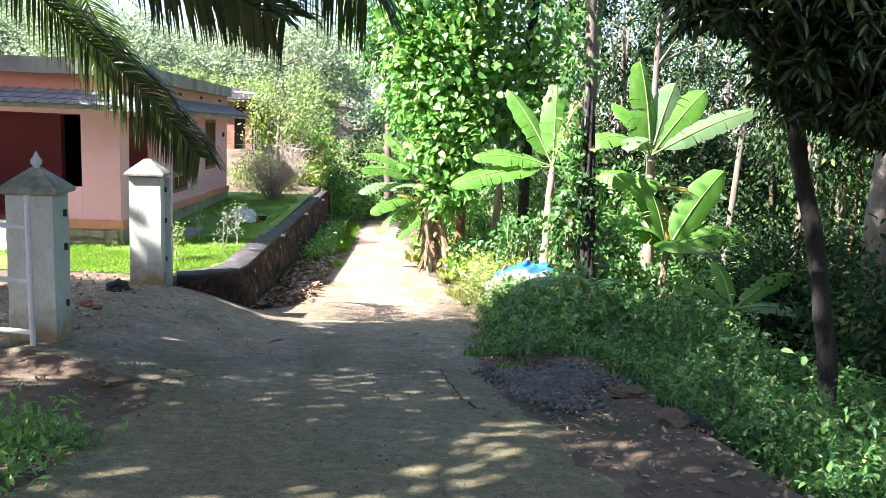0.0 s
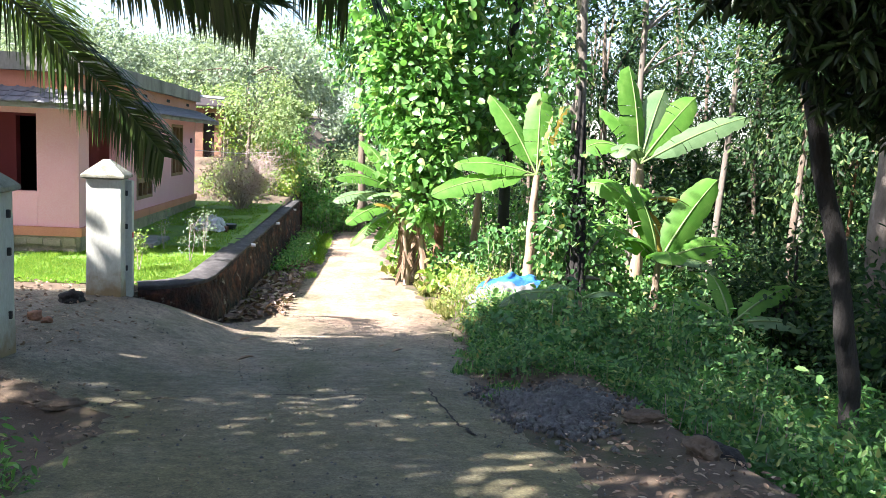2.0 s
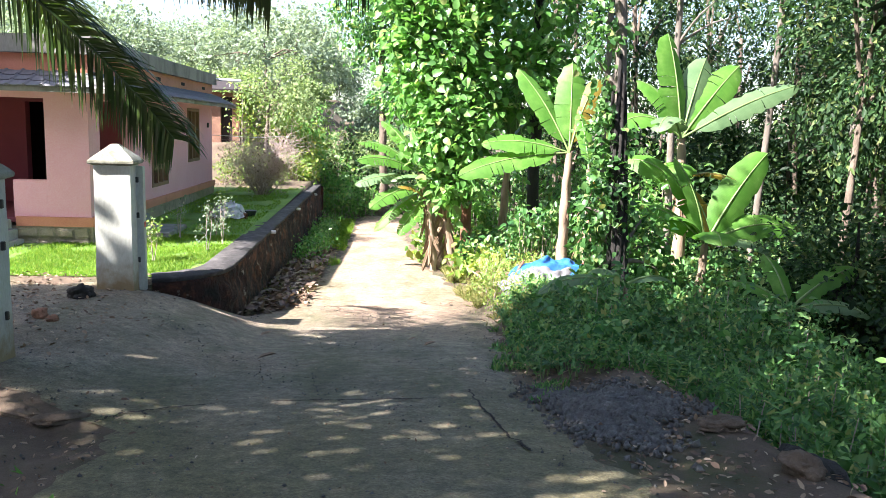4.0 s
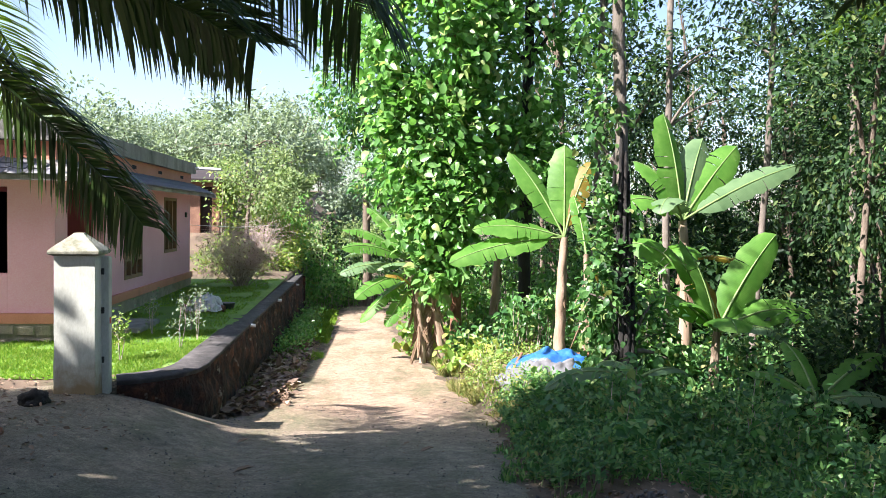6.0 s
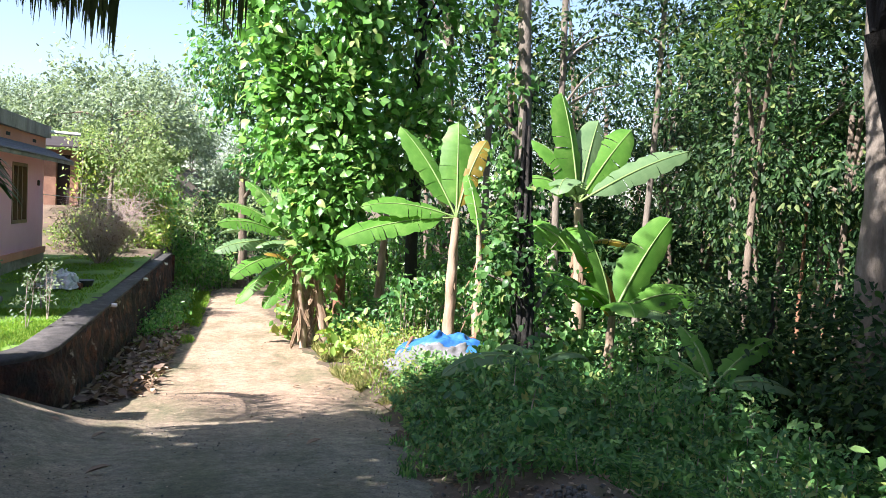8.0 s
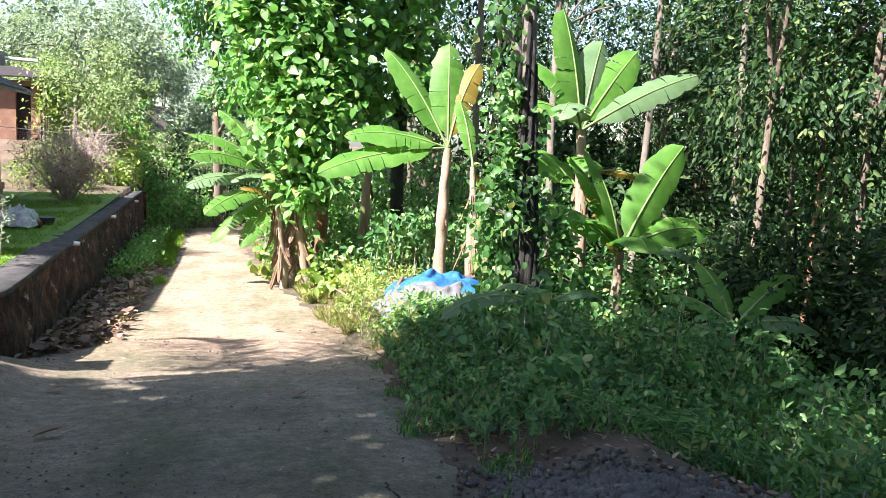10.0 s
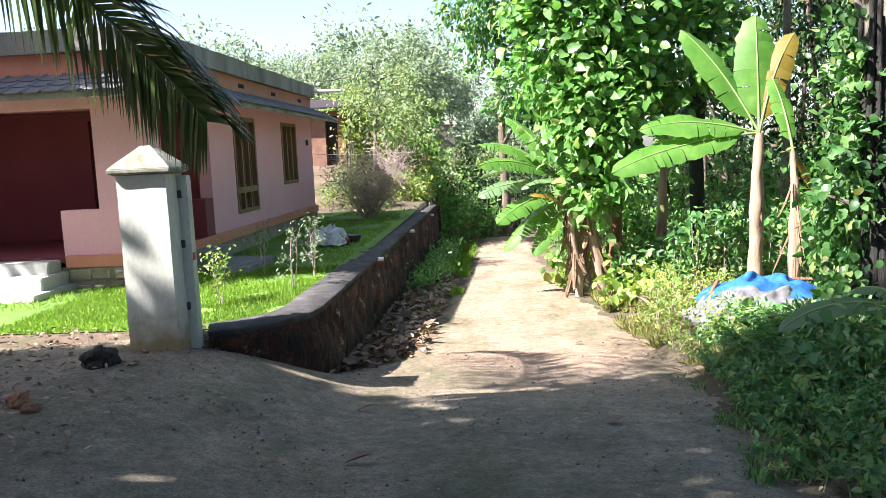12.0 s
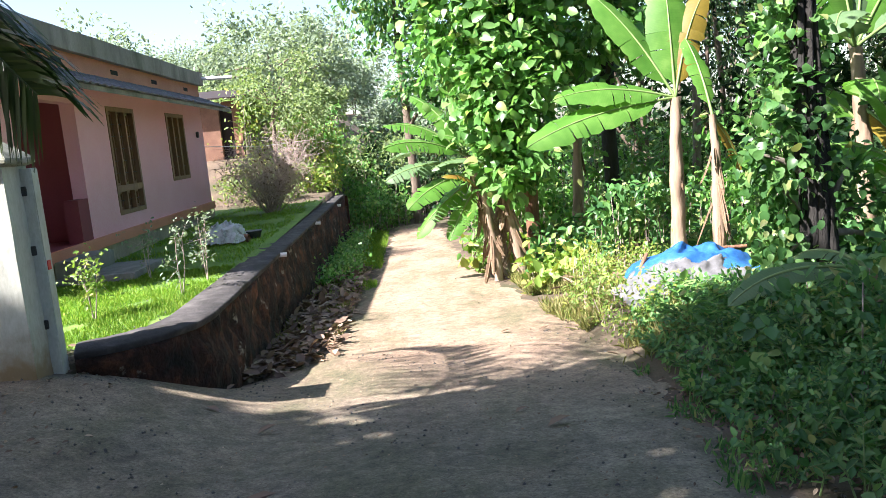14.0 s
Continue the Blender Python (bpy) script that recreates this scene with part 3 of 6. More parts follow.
def land(x, y):
    x, y = np.asarray(x, float), np.asarray(y, float)
    zr = road_z(y)
    zl = soft_profile(y, LEFT_Y, LEFT_Z)
    zg = soft_profile(y, RIGHT_Y, RIGHT_Z)
    wob = 0.03 * np.sin(x * 2.3 + y * 1.1) + 0.02 * np.sin(x * 5.1 - y * 3.7)
    # left: the drive ramps up to the gate and falls away along the curved wall; behind the wall the lawn lies level
    up = step(1.5, 3.7, -x) * (1 - step(12.2, 14.3, y))
    lip = 0.10 * step(0.05, 0.3, (7.45 + 0.62 * (-x - 2.0)) - y) * step(1.9, 2.3, -x)
    outer = zr + (zl - zr) * up - lip + wob * 0.5 * step(1.6, 2.4, -x)
    left = np.where((x < wall_x(y) - 0.2) & (y > 12.6), zl, outer)
    # right: a low verge, then a bank that drops off beside the gravel
    rise = np.interp(y, [4, 9, 12, 15, 24], [0.05, 0.1, 0.2, 0.3, 0.1])
    edge = np.interp(y, [4, 10.5, 13], [2.05, 1.95, 3.2])
    bank = zr + rise * step(1.2, 1.8, x)
    right = bank + (zg - 0.27 * np.clip(x - 4, 0, 8) - bank) * step(0, 0.55, x - edge) + wob * step(1.2, 1.7, x)
    z = np.where(x < 0, left, right)
    # the wooded hill beyond the house and the ground that falls behind the trees
    hill = 4 * step(45, 125, y + 0.25 * np.abs(x + 20)) * step(30, -30, x) + 4 * step(20, 70, -x) + 3 * step(50, 140, y) * step(0, 40, x)
    yard = 1.1 * step(26, 31, y) * step(3.3, 5.2, -x)
    return z + hill + yard


def land1(x, y):
    return float(land(np.array([x]), np.array([y]))[0])


def on_land(P, lift=0.0):
    P = np.array(P, float)
    P[:, 2] = land(P[:, 0], P[:, 1]) + lift
    return P


def sheet(name, xs, ys, height, material, smooth=True):
    X, Y = np.meshgrid(xs, ys)
    V = np.stack([X, Y, height(X, Y)], -1).reshape(-1, 3)
    i, j = np.meshgrid(np.arange(len(ys) - 1), np.arange(len(xs) - 1), indexing="ij")
    a = i * len(xs) + j
    F = np.stack([a, a + 1, a + len(xs) + 1, a + len(xs)], -1).reshape(-1, 4)
    return part(name, fast_mesh(name, V, F), material, smooth=smooth)


def spaced(lo, hi, near_lo, near_hi, fine, grow=1.18):
    a = list(np.arange(near_lo, near_hi, fine))
    for sign, start, end in ((1, near_hi, hi), (-1, near_lo, lo)):
        p, d = start, fine
        while (end - p) * sign > 0:
            a.append(p)
            d *= grow
            p += sign * d
        a.append(end)
    return np.array(sorted(set(np.round(a, 4))))


ground = tagged(sheet("ground", spaced(-900, 900, -5, 7, 0.12), spaced(-400, 1500, 0, 34, 0.14), land, M["soil"]), "brown soil ground with leaf litter and moss", "ground", kind="structure")


def road_edge(y, side):
    y = np.asarray(y, float)
    base = np.interp(y, [-20, 4, 7.4, 8.1, 8.5, 12.4, 12.75, 13.2, 14.2, 15, 20, 26, 33], [-2.0, -1.95, -2.0, -2.9, -5.2, -5.2, -3.3, -3.0, -2.4, -1.75, -1.45, -1.2, -1.1]) if side < 0 else np.interp(y, [-20, 4, 9, 13, 15, 21, 26, 33], [1.25, 1.2, 0.8, 1.25, 1.27, 0.6, 0.35, 0.3])
    return base + 0.05 * np.sin(y * 4.1 + side) + 0.04 * np.sin(y * 9.7 + 2 * side) + 0.02 * np.sin(y * 23.0)


def road_sheet():
    ys = np.concatenate([np.arange(-20, 0, 0.6), np.arange(0, 33, 0.1)])
    n = 44
    s = np.linspace(0, 1, n)[None]
    lo, hi = road_edge(ys, -1)[:, None], road_edge(ys, 1)[:, None]
    X = lo + (hi - lo) * s
    Y = np.repeat(ys[:, None], n, 1)
    lift = 0.018 * np.minimum(1, np.minimum(s, 1 - s) * 14) - 0.004 + 0.006 * np.sin(X * 3 + Y * 2.2) * np.minimum(1, np.minimum(s, 1 - s) * 9)
    Z = land(X, Y) + lift + 0.004
    V = np.stack([X, Y, Z], -1).reshape(-1, 3)
    i, j = np.meshgrid(np.arange(len(ys) - 1), np.arange(n - 1), indexing="ij")
    a = i * n + j
    F = np.stack([a, a + 1, a + n + 1, a + n], -1).reshape(-1, 4)
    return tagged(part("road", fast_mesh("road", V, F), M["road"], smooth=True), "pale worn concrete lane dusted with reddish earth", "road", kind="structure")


lane = road_sheet()


def crack(points, width):
    """A dark earth-filled joint that wanders over the lane."""
    p = np.array(points, float)
    t = np.linspace(0, len(p) - 1, 26 * len(p))
    X, Y = (np.interp(t, np.arange(len(p)), p[:, c]) for c in (0, 1))
    X, Y = (a + np.array([0.03 * noise.noise((k * 0.21, sd, 0.4)) + 0.012 * noise.noise((k * 0.9, sd, 2.4)) for k in range(len(t))]) for a, sd in ((X, 1.5), (Y, 7.5)))
    tan = unit(np.stack([np.gradient(X), np.gradient(Y)], -1))
    w = width * np.array([0.25 + 0.9 * abs(noise.noise((k * 0.4, 3.3, width))) for k in range(len(t))])
    rows = []
    for sgn, dz in ((-1, 0.0235), (0, 0.0215), (1, 0.0235)):
        x, y = X - sgn * tan[:, 1] * w, Y + sgn * tan[:, 0] * w
        rows.append(np.stack([x, y, land(x, y) + dz], -1))
    n = len(t)
    i, j = np.meshgrid(np.arange(2), np.arange(n - 1), indexing="ij")
    a = i * n + j
    part("crack", fast_mesh("crack", np.array(rows).reshape(-1, 3), np.stack([a, a + n, a + n + 1, a + 1], -1).reshape(-1, 4)), M["dark"], lane, "dark earth-filled crack in the concrete")


crack([(-2.2, 7.5), (-2.1, 7.85), (-1.8, 8.11), (-1.47, 8.28), (-1.08, 8.35), (-0.68, 8.4), (0.0, 8.45)], 0.022)
crack([(0.39, 8.85), (0.43, 8.0), (0.5, 7.2), (0.56, 6.9)], 0.02)

# the lawn
def lawn_height(X, Y):
    return np.where(X < wall_x(Y) - 0.25, land(X, Y) + 0.012, land(X, Y) - 0.2)


tagged(sheet("lawn", np.arange(-13, -2.69, 0.1), np.arange(12.9, 26.2, 0.12), lawn_height, M["lawn"]), "short green grass lawn in front of the house", "lawn", kind="structure")

# ---- retaining wall ----
WALL_TOP = -0.66


def wall_line(n=150):
    ys = np.concatenate([np.linspace(12.62, 14.6, 40), np.linspace(14.7, 29.6, n - 40)])
    return np.stack([wall_x(ys), ys], -1)


def retaining_wall():
    t = thing("retaining_wall", "dark mossy laterite retaining wall with cement coping along the lane", "wall", (-2.5, 20, -1.2), kind="structure")
    line = wall_line()
    tan = unit(np.gradient(line, axis=0))
    nor = np.stack([tan[:, 1], -tan[:, 0]], -1)
    rows = 16
    V = []
    zs0 = land(line[:, 0] + 0.25 * nor[:, 0], line[:, 1]) - 0.25
    for k in range(rows):
        s = k / (rows - 1)
        z = zs0 + (WALL_TOP - 0.06 - zs0) * s
        d = np.array([0.07 * noise.noise((a[1] * 2.1, zz * 2.6, 0.3)) + 0.05 * noise.noise((a[1] * 6.3, zz * 7.1, 4.0)) + 0.015 * noise.noise((a[1] * 17, zz * 17, 9.0)) for a, zz in zip(line, z)])
        off = 0.07 * (1 - s) + d
        V.append(np.stack([line[:, 0] + nor[:, 0] * off, line[:, 1] + nor[:, 1] * off, z], -1))
    V.append(np.stack([line[:, 0] - nor[:, 0] * 0.36, line[:, 1] - nor[:, 1] * 0.36, np.full(len(line), WALL_TOP - 0.06)], -1))
    V.append(np.stack([line[:, 0] - nor[:, 0] * 0.36, line[:, 1] - nor[:, 1] * 0.36, zs0], -1))
    V = np.array(V)
    r, n = V.shape[:2]
    i, j = np.meshgrid(np.arange(r - 1), np.arange(n - 1), indexing="ij")
    a = i * n + j
    F = np.stack([a, a + 1, a + n + 1, a + n], -1).reshape(-1, 4)
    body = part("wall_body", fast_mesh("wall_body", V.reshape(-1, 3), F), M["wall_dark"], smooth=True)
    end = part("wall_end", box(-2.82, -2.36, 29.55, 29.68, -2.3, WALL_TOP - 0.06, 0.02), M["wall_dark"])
    ring = []
    for off, dz in ((0.0, -0.065), (0.02, -0.02), (0.005, 0.0), (-0.2, 0.012), (-0.40, 0.0), (-0.42, -0.075)):
        w = np.array([0.022 * noise.noise((p[1] * 3.0, off * 9, 2.0)) + 0.02 * noise.noise((p[1] * 11.0, off * 14, 5.0)) for p in line])
        ring.append(np.stack([line[:, 0] + nor[:, 0] * (off + w), line[:, 1] + nor[:, 1] * (off + w), WALL_TOP + dz + w * 0.7], -1))
    R = np.array(ring)
    i, j = np.meshgrid(np.arange(len(ring) - 1), np.arange(n - 1), indexing="ij")
    a = i * n + j
    F = np.stack([a, a + 1, a + n + 1, a + n], -1).reshape(-1, 4)
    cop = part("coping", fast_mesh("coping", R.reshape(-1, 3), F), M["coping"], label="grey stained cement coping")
    pieces = [body, end, cop]
    for y, z in ((17.57, -0.705), (22.1, -0.735), (27.1, -0.80)):
        v, f = tube_arrays([(-2.62, y, z + 0.004), (-2.43, y, z), (-2.36, y, z - 0.004)], 0.032, 10)
        v2, f2 = tube_arrays([(-2.36, y, z - 0.004), (-2.42, y, z)], 0.024, 10)
        vv, ff = join_arrays([(v, f), (v2, f2)])
        pieces.append(part("weep_pipe", fast_mesh("weep_pipe", vv, ff), M["pvc"], label="short white plastic drain pipe"))
    for p in pieces:
        p.parent = t
        p.matrix_parent_inverse = Matrix.Translation(-Vector(t.location))


retaining_wall()


# ---- gate pillars and gate ----
def gate_pillar(x, y, z, height, turn, label, finial):
    t = thing("gate_pillar", label, "gate pillar", (x, y, z - 0.1), "gate pillars")
    t.rotation_euler = (0, 0, radians(turn))
    h = 0.21
    bm = bmesh.new()
    box(-h, h, -h, h, 0, height + 0.1, bm=bm)
    bmesh.ops.subdivide_edges(bm, edges=list(bm.edges), cuts=7, use_grid_fill=True)
    for v in bm.verts:
        v.co += Vector((noise.noise(v.co * 4), noise.noise(v.co * 4 + Vector((9, 0, 0))), 0)) * 0.008
        k = 1 + 0.04 * max(0, 1 - v.co.z / 0.5)
        v.co.x, v.co.y = v.co.x * k, v.co.y * k
    part("shaft", bm, M["pillar_shaft"], t)
    bm = bmesh.new()
    top = height + 0.1
    levels = [(h + 0.002, top), (h + 0.055, top + 0.02), (h + 0.055, top + 0.055), (h + 0.01, top + 0.1), (0.06, top + 0.235), (0.05, top + 0.25)]
    loops = []
    for w, z0 in levels:
        loops.append([bm.verts.new((sx * w, sy * w, z0)) for sx, sy in ((-1, -1), (1, -1), (1, 1), (-1, 1))])
    for a, b in zip(loops, loops[1:]):
        for i in range(4):
            bm.faces.new((a[i], a[(i + 1) % 4], b[(i + 1) % 4], b[i]))
    bm.faces.new(loops[-1])
    bmesh.ops.bevel(bm, geom=list(bm.edges), offset=0.006, segments=2, affect="EDGES")
    part("cap", bm, M["cap"], t, "weathered pyramid cap")
    if finial:
        prof = [(0.05, 0), (0.028, 0.015), (0.05, 0.05), (0.054, 0.075), (0.03, 0.11), (0.018, 0.135), (0.004, 0.165)]
        v, f = tube_arrays([(0, 0, top + 0.24 + dz) for r, dz in prof], [r for r, dz in prof], 14)
        part("finial", fast_mesh("finial", v, f), M["pillar"], t, "small turned plaster finial", smooth=True)
    for hz in (0.42, 0.98, height - 0.12):
        bm = box(h - 0.012, h + 0.03, 0.06, 0.09, hz, hz + 0.07, 0.004)
        part("hinge", bm, M["iron"], t, "black iron gate hinge")
    return t


pillar_near = gate_pillar(-3.53, 8.75, land1(-3.4, 8.7), 1.43, 3, "grey-shaded plaster gate pillar with a pyramid cap and finial", True)
pillar_far = gate_pillar(-3.60, 12.42, land1(-3.6, 12.4), 1.54, 4, "whitewashed plaster gate pillar, mossy at its foot", False)
bm = box(0.19, 0.29, 0.08, 0.21, 0.05, 1.62, 0.008)
part("gate_stop", bm, M["pillar"], pillar_far, "narrow whitewashed strip beside the pillar")
part("paint_mark", box(0.288, 0.296, 0.1, 0.16, 0.86, 0.93), M["paint_red"], pillar_far, "small red painted mark")


def tube_gate():
    x, y, z = -3.44, 8.35, land1(-3.5, 8.4)
    t = thing("tube_gate", "open white tubular steel gate leaf beside the pillar", "gate", (x, y, z))
    bars = [("upright", [(0, 0, -0.03), (-0.008, 0, 0.7), (-0.01, 0, 1.42)]), ("upright", [(-1.5, -0.15, -0.03), (-1.5, -0.15, 1.42)])]
    for hz in (0.14, 0.62, 1.12):
        bars.append(("crossbar", [(0, 0, hz), (-0.12, -0.01, hz + 0.015), (-0.75, -0.075, hz + 0.07), (-1.5, -0.15, hz + 0.11)]))
    for nme, pts in bars:
        v, f = tube_arrays(pts, 0.026, 10)
        part(nme, fast_mesh(nme, v, f), M["white_tube"], t, smooth=True)


tube_gate()

# ---- the house ----
HX, HY, HY2, HW = -5.01, 15.49, 24.6, -13.0
FLOOR, SLAB0, SLAB1 = -0.27, 2.30, 2.58
house = thing("house", "single-storey pink plastered house with flat concrete roof and tiled eaves", "house", (0, 0, 0))


def hpart(name, bm, material, parent=None, label=""):
    return part(name, bm, material, parent or house, label)


def boxes(*specs):
    bm = bmesh.new()
    for s in specs:
        box(*s, bm=bm)
    return bm


T = 0.2
def pierced(cuts, zs, holes, depth0, depth1, along):
    """One wall with openings: solid cells of a grid of cuts and heights, with reveals round the holes."""
    cuts, zs = sorted(cuts), sorted(zs)
    solid = {(i, k) for i in range(len(cuts) - 1) for k in range(len(zs) - 1)
             if not any(a <= (cuts[i] + cuts[i + 1]) / 2 <= b and c <= (zs[k] + zs[k + 1]) / 2 <= d for a, b, c, d in holes)}
    bm, got = bmesh.new(), {}

    def vert(i, k, d):
        key = (i, k, d)
        if key not in got:
            q = depth1 if d else depth0
            got[key] = bm.verts.new((q, cuts[i], zs[k]) if along == "y" else (cuts[i], q, zs[k]))
        return got[key]

    for i, k in solid:
        for d in (0, 1):
            bm.faces.new([vert(a, b, d) for a, b in ((i, k), (i + 1, k), (i + 1, k + 1), (i, k + 1))])
        for (di, dk), (a, b) in (((-1, 0), ((i, k), (i, k + 1))), ((1, 0), ((i + 1, k), (i + 1, k + 1))), ((0, -1), ((i, k), (i + 1, k))), ((0, 1), ((i, k + 1), (i + 1, k + 1)))):
            if (i + di, k + dk) not in solid:
                bm.faces.new([vert(*a, 0), vert(*b, 0), vert(*b, 1), vert(*a, 1)])
    bmesh.ops.recalc_face_normals(bm, faces=list(bm.faces))
    return bm


# side wall facing the lane, pierced by the veranda opening and two windows; front wall with the wide veranda opening
hpart("side_wall", pierced([HY + 0.5, 17.75, 18.89, 20.11, 21.90, 23.10, HY2], [FLOOR, -0.03, 0.35, 1.62, 1.63, SLAB0],
                           [(HY + 0.5, 17.75, FLOOR, 1.62), (18.89, 20.11, -0.03, 1.63), (21.90, 23.10, 0.35, 1.63)], HX - T, HX, "y"), M["plaster_pink"])
hpart("veranda_parapet", boxes((HX - T + 0.003, HX - 0.003, 17.40, 17.747, FLOOR, 0.32)), M["plaster_maroon"])
hpart("veranda_parapet", boxes((-6.2, -5.683, HY + 0.003, HY + T, FLOOR, 0.33)), M["plaster_pink"])
hpart("front_wall", pierced([HW, -9.6, -5.68, HX - 0.001], [FLOOR, 1.62, SLAB0], [(-9.6, -5.68, FLOOR, 1.62)], HY, HY + T, "x"), M["plaster_pink"])
hpart("corner_pier", box(-5.68, HX - 0.001, HY + T + 0.003, HY + 0.497, FLOOR, SLAB0 - 0.003), M["plaster_pink"])
hpart("back_wall", boxes((HW, HX - T, HY2 - T, HY2, FLOOR, SLAB0), (HW, HW + T, HY + T, HY2 - T, FLOOR, SLAB0)), M["plaster_pink"])
hpart("veranda_inner_wall", boxes((HW + T, -7.02, 17.95, 18.15, FLOOR, 1.75), (-6.12, HX - T - 0.003, 17.95, 18.15, FLOOR, 1.75), (-7.02, -6.12, 17.95, 18.15, 1.6, 1.75), (-9.75, -9.6, HY + T, 17.95, FLOOR, 1.75)), M["plaster_maroon"], label="dark red painted veranda wall")
hpart("veranda_lining", boxes((-5.64, HX - T - 0.004, HY + 0.504, HY + 0.514, FLOOR, 1.75), (HX - T - 0.014, HX - T - 0.004, HY + 0.52, 16.0, FLOOR, 1.62)), M["plaster_maroon"], label="dark red painted lining")
hpart("veranda_ceiling", boxes((HW + T, HX - T, HY + T, 20.5, 1.76, 1.82)), M["plaster_pink"])
hpart("veranda_floor", boxes((HW + 0.05, HX - 0.01, HY + 0.01, HY2 - 0.1, FLOOR - 0.08, FLOOR - 0.004)), M["plaster_maroon"], label="dark red oxide floor")
# near-black walls stand in for the unlit depth behind the doorway
hpart("inner_room", boxes((HW + T, HX - T, 20.4, 20.5, FLOOR, 1.75), (-8.4, -8.3, 18.15, 20.4, FLOOR, 1.75)), M["dark"], label="inner room with its unlit depth put into the wall colour")
# orange band under the slab and above the plinth
hpart("upper_band", boxes((HX + 0.003, HX + 0.02, HY - 0.017, HY2 + 0.02, 1.98, SLAB0 - 0.003), (HW, HX + 0.003, HY - 0.02, HY - 0.003, 1.98, SLAB0 - 0.003)), M["plaster_orange"], label="orange painted band under the roof slab")
hpart("plinth_band", boxes((HX + 0.003, HX + 0.06, HY - 0.06, HY2 + 0.05, FLOOR - 0.13, FLOOR + 0.02), (-6.16, HX + 0.003, HY - 0.06, HY - 0.003, FLOOR - 0.13, FLOOR + 0.02)), M["plaster_orange"], label="orange painted plinth band")
bm = bmesh.new()
box(HW, HX + 0.03, HY - 0.03, HY2 + 0.03, -1.3, FLOOR - 0.133, bm=bm)
hpart("plinth", bm, M["plinth"], label="stone plinth with greyish mossy base")
rk = np.random.default_rng(31)
for row in range(2):
    x = -6.14
    while x < HX - 0.12:
        w = rk.uniform(0.16, 0.34)
        z0 = -0.585 - 0.19 * row
        bm = box(x + 0.008, min(x + w, HX - 0.02) - 0.008, HY - 0.062 - rk.uniform(0, 0.014), HY - 0.026, z0 + rk.uniform(0, 0.02), z0 + 0.165 + rk.uniform(-0.02, 0.01), 0.018)
        for v in bm.verts:
            v.co.x, v.co.z = v.co.x + rk.uniform(-0.014, 0.014), v.co.z + rk.uniform(-0.014, 0.014)
        hpart("plinth_stone", bm, M["plinth"])
        x += w
# flat near-black blocks paint the shade of open vent slots
for vy in (17.2, 19.3, 21.3, 23.4):
    hpart("vent", box(HX + 0.018, HX + 0.026, vy, vy + 0.3, 2.13, 2.2), M["dark"], label="small ventilation slot with its dark opening painted on")
hpart("wall_lamp", box(HX, HX + 0.05, 23.98, 24.06, 1.17, 1.3, 0.01), M["iron"], label="small dark wall fitting")

# roof slab, with a worn lip, and the rain pipe at its corner
bm = box(HW - 0.15, HX + 0.12, HY - 0.12, HY2 + 0.12, SLAB0, SLAB1)
bmesh.ops.subdivide_edges(bm, edges=list(bm.edges), cuts=30, use_grid_fill=True)
for v in bm.verts:
    v.co.z += 0.015 * noise.noise(v.co * 1.3)
    v.co.y += 0.012 * noise.noise(v.co * 2.1)
hpart("roof_slab", bm, M["concrete"], label="weathered grey concrete roof slab")
v, f = tube_arrays([(HX - 0.3, 24.66, 2.47), (HX + 0.3, 24.66, 2.455), (HX + 0.78, 24.66, 2.44)], 0.04, 10)
hpart("rain_pipe", fast_mesh("rain_pipe", v, f), M["pvc"], label="white plastic rain pipe")

# tiled eaves: sloping slab with rows of tiles on it
EX, EY, EZ0, EZ1 = 0.56, 0.56, 2.03, 1.77


def eave_slab(side):
    bm = bmesh.new()
    th = 0.07
    if side == "lane":
        prof = [(HX + 0.003, EZ0), (HX + EX, EZ1), (HX + EX, EZ1 - th), (HX + 0.003, EZ0 - th - 0.02)]
        ends = [[(x, HY - 0.003 - (x - HX), z) for x, z in prof], [(x, HY2 + 0.55, z) for x, z in prof]]
    else:
        prof = [(HY - 0.003, EZ0), (HY - EY, EZ1), (HY - EY, EZ1 - th), (HY - 0.003, EZ0 - th - 0.02)]
        ends = [[(HX + (HY - y), y, z) for y, z in prof], [(HW, y, z) for y, z in prof]]
    a, b = [[bm.verts.new(p) for p in e] for e in ends]
    for i in range(4):
        bm.faces.new((a[i], a[(i + 1) % 4], b[(i + 1) % 4], b[i]))
    bm.faces.new(a)
    bm.faces.new(b)
    bmesh.ops.recalc_face_normals(bm, faces=list(bm.faces))
    return bm


eave_lane = hpart("eave", eave_slab("lane"), M["concrete"], label="sloping eave with grey roof tiles")
eave_front = hpart("eave", eave_slab("front"), M["concrete"], label="sloping eave with pale sunlit roof tiles")


def tile_mesh():
    """One clay tile, 0.24 wide and 0.23 long, with a rolled edge and a lip, lying in x and down -y."""
    xs = [0, 0.02, 0.045, 0.07, 0.15, 0.235]
    zs = [0.012, 0.03, 0.03, 0.012, 0.006, 0.012]
    bm = bmesh.new()
    rows = []
    for y, dz in ((0.0, 0.0), (-0.225, 0.016), (-0.225, -0.004)):
        rows.append([bm.verts.new((x, y, z + dz)) for x, z in zip(xs, zs)])
    for a, b in zip(rows, rows[1:]):
        for i in range(5):
            bm.faces.new((a[i], b[i], b[i + 1], a[i + 1]))
    me = bpy.data.meshes.new("roof_tile")
    bm.to_mesh(me)
    bm.free()
    me.materials.append(M["tile"])
    return me


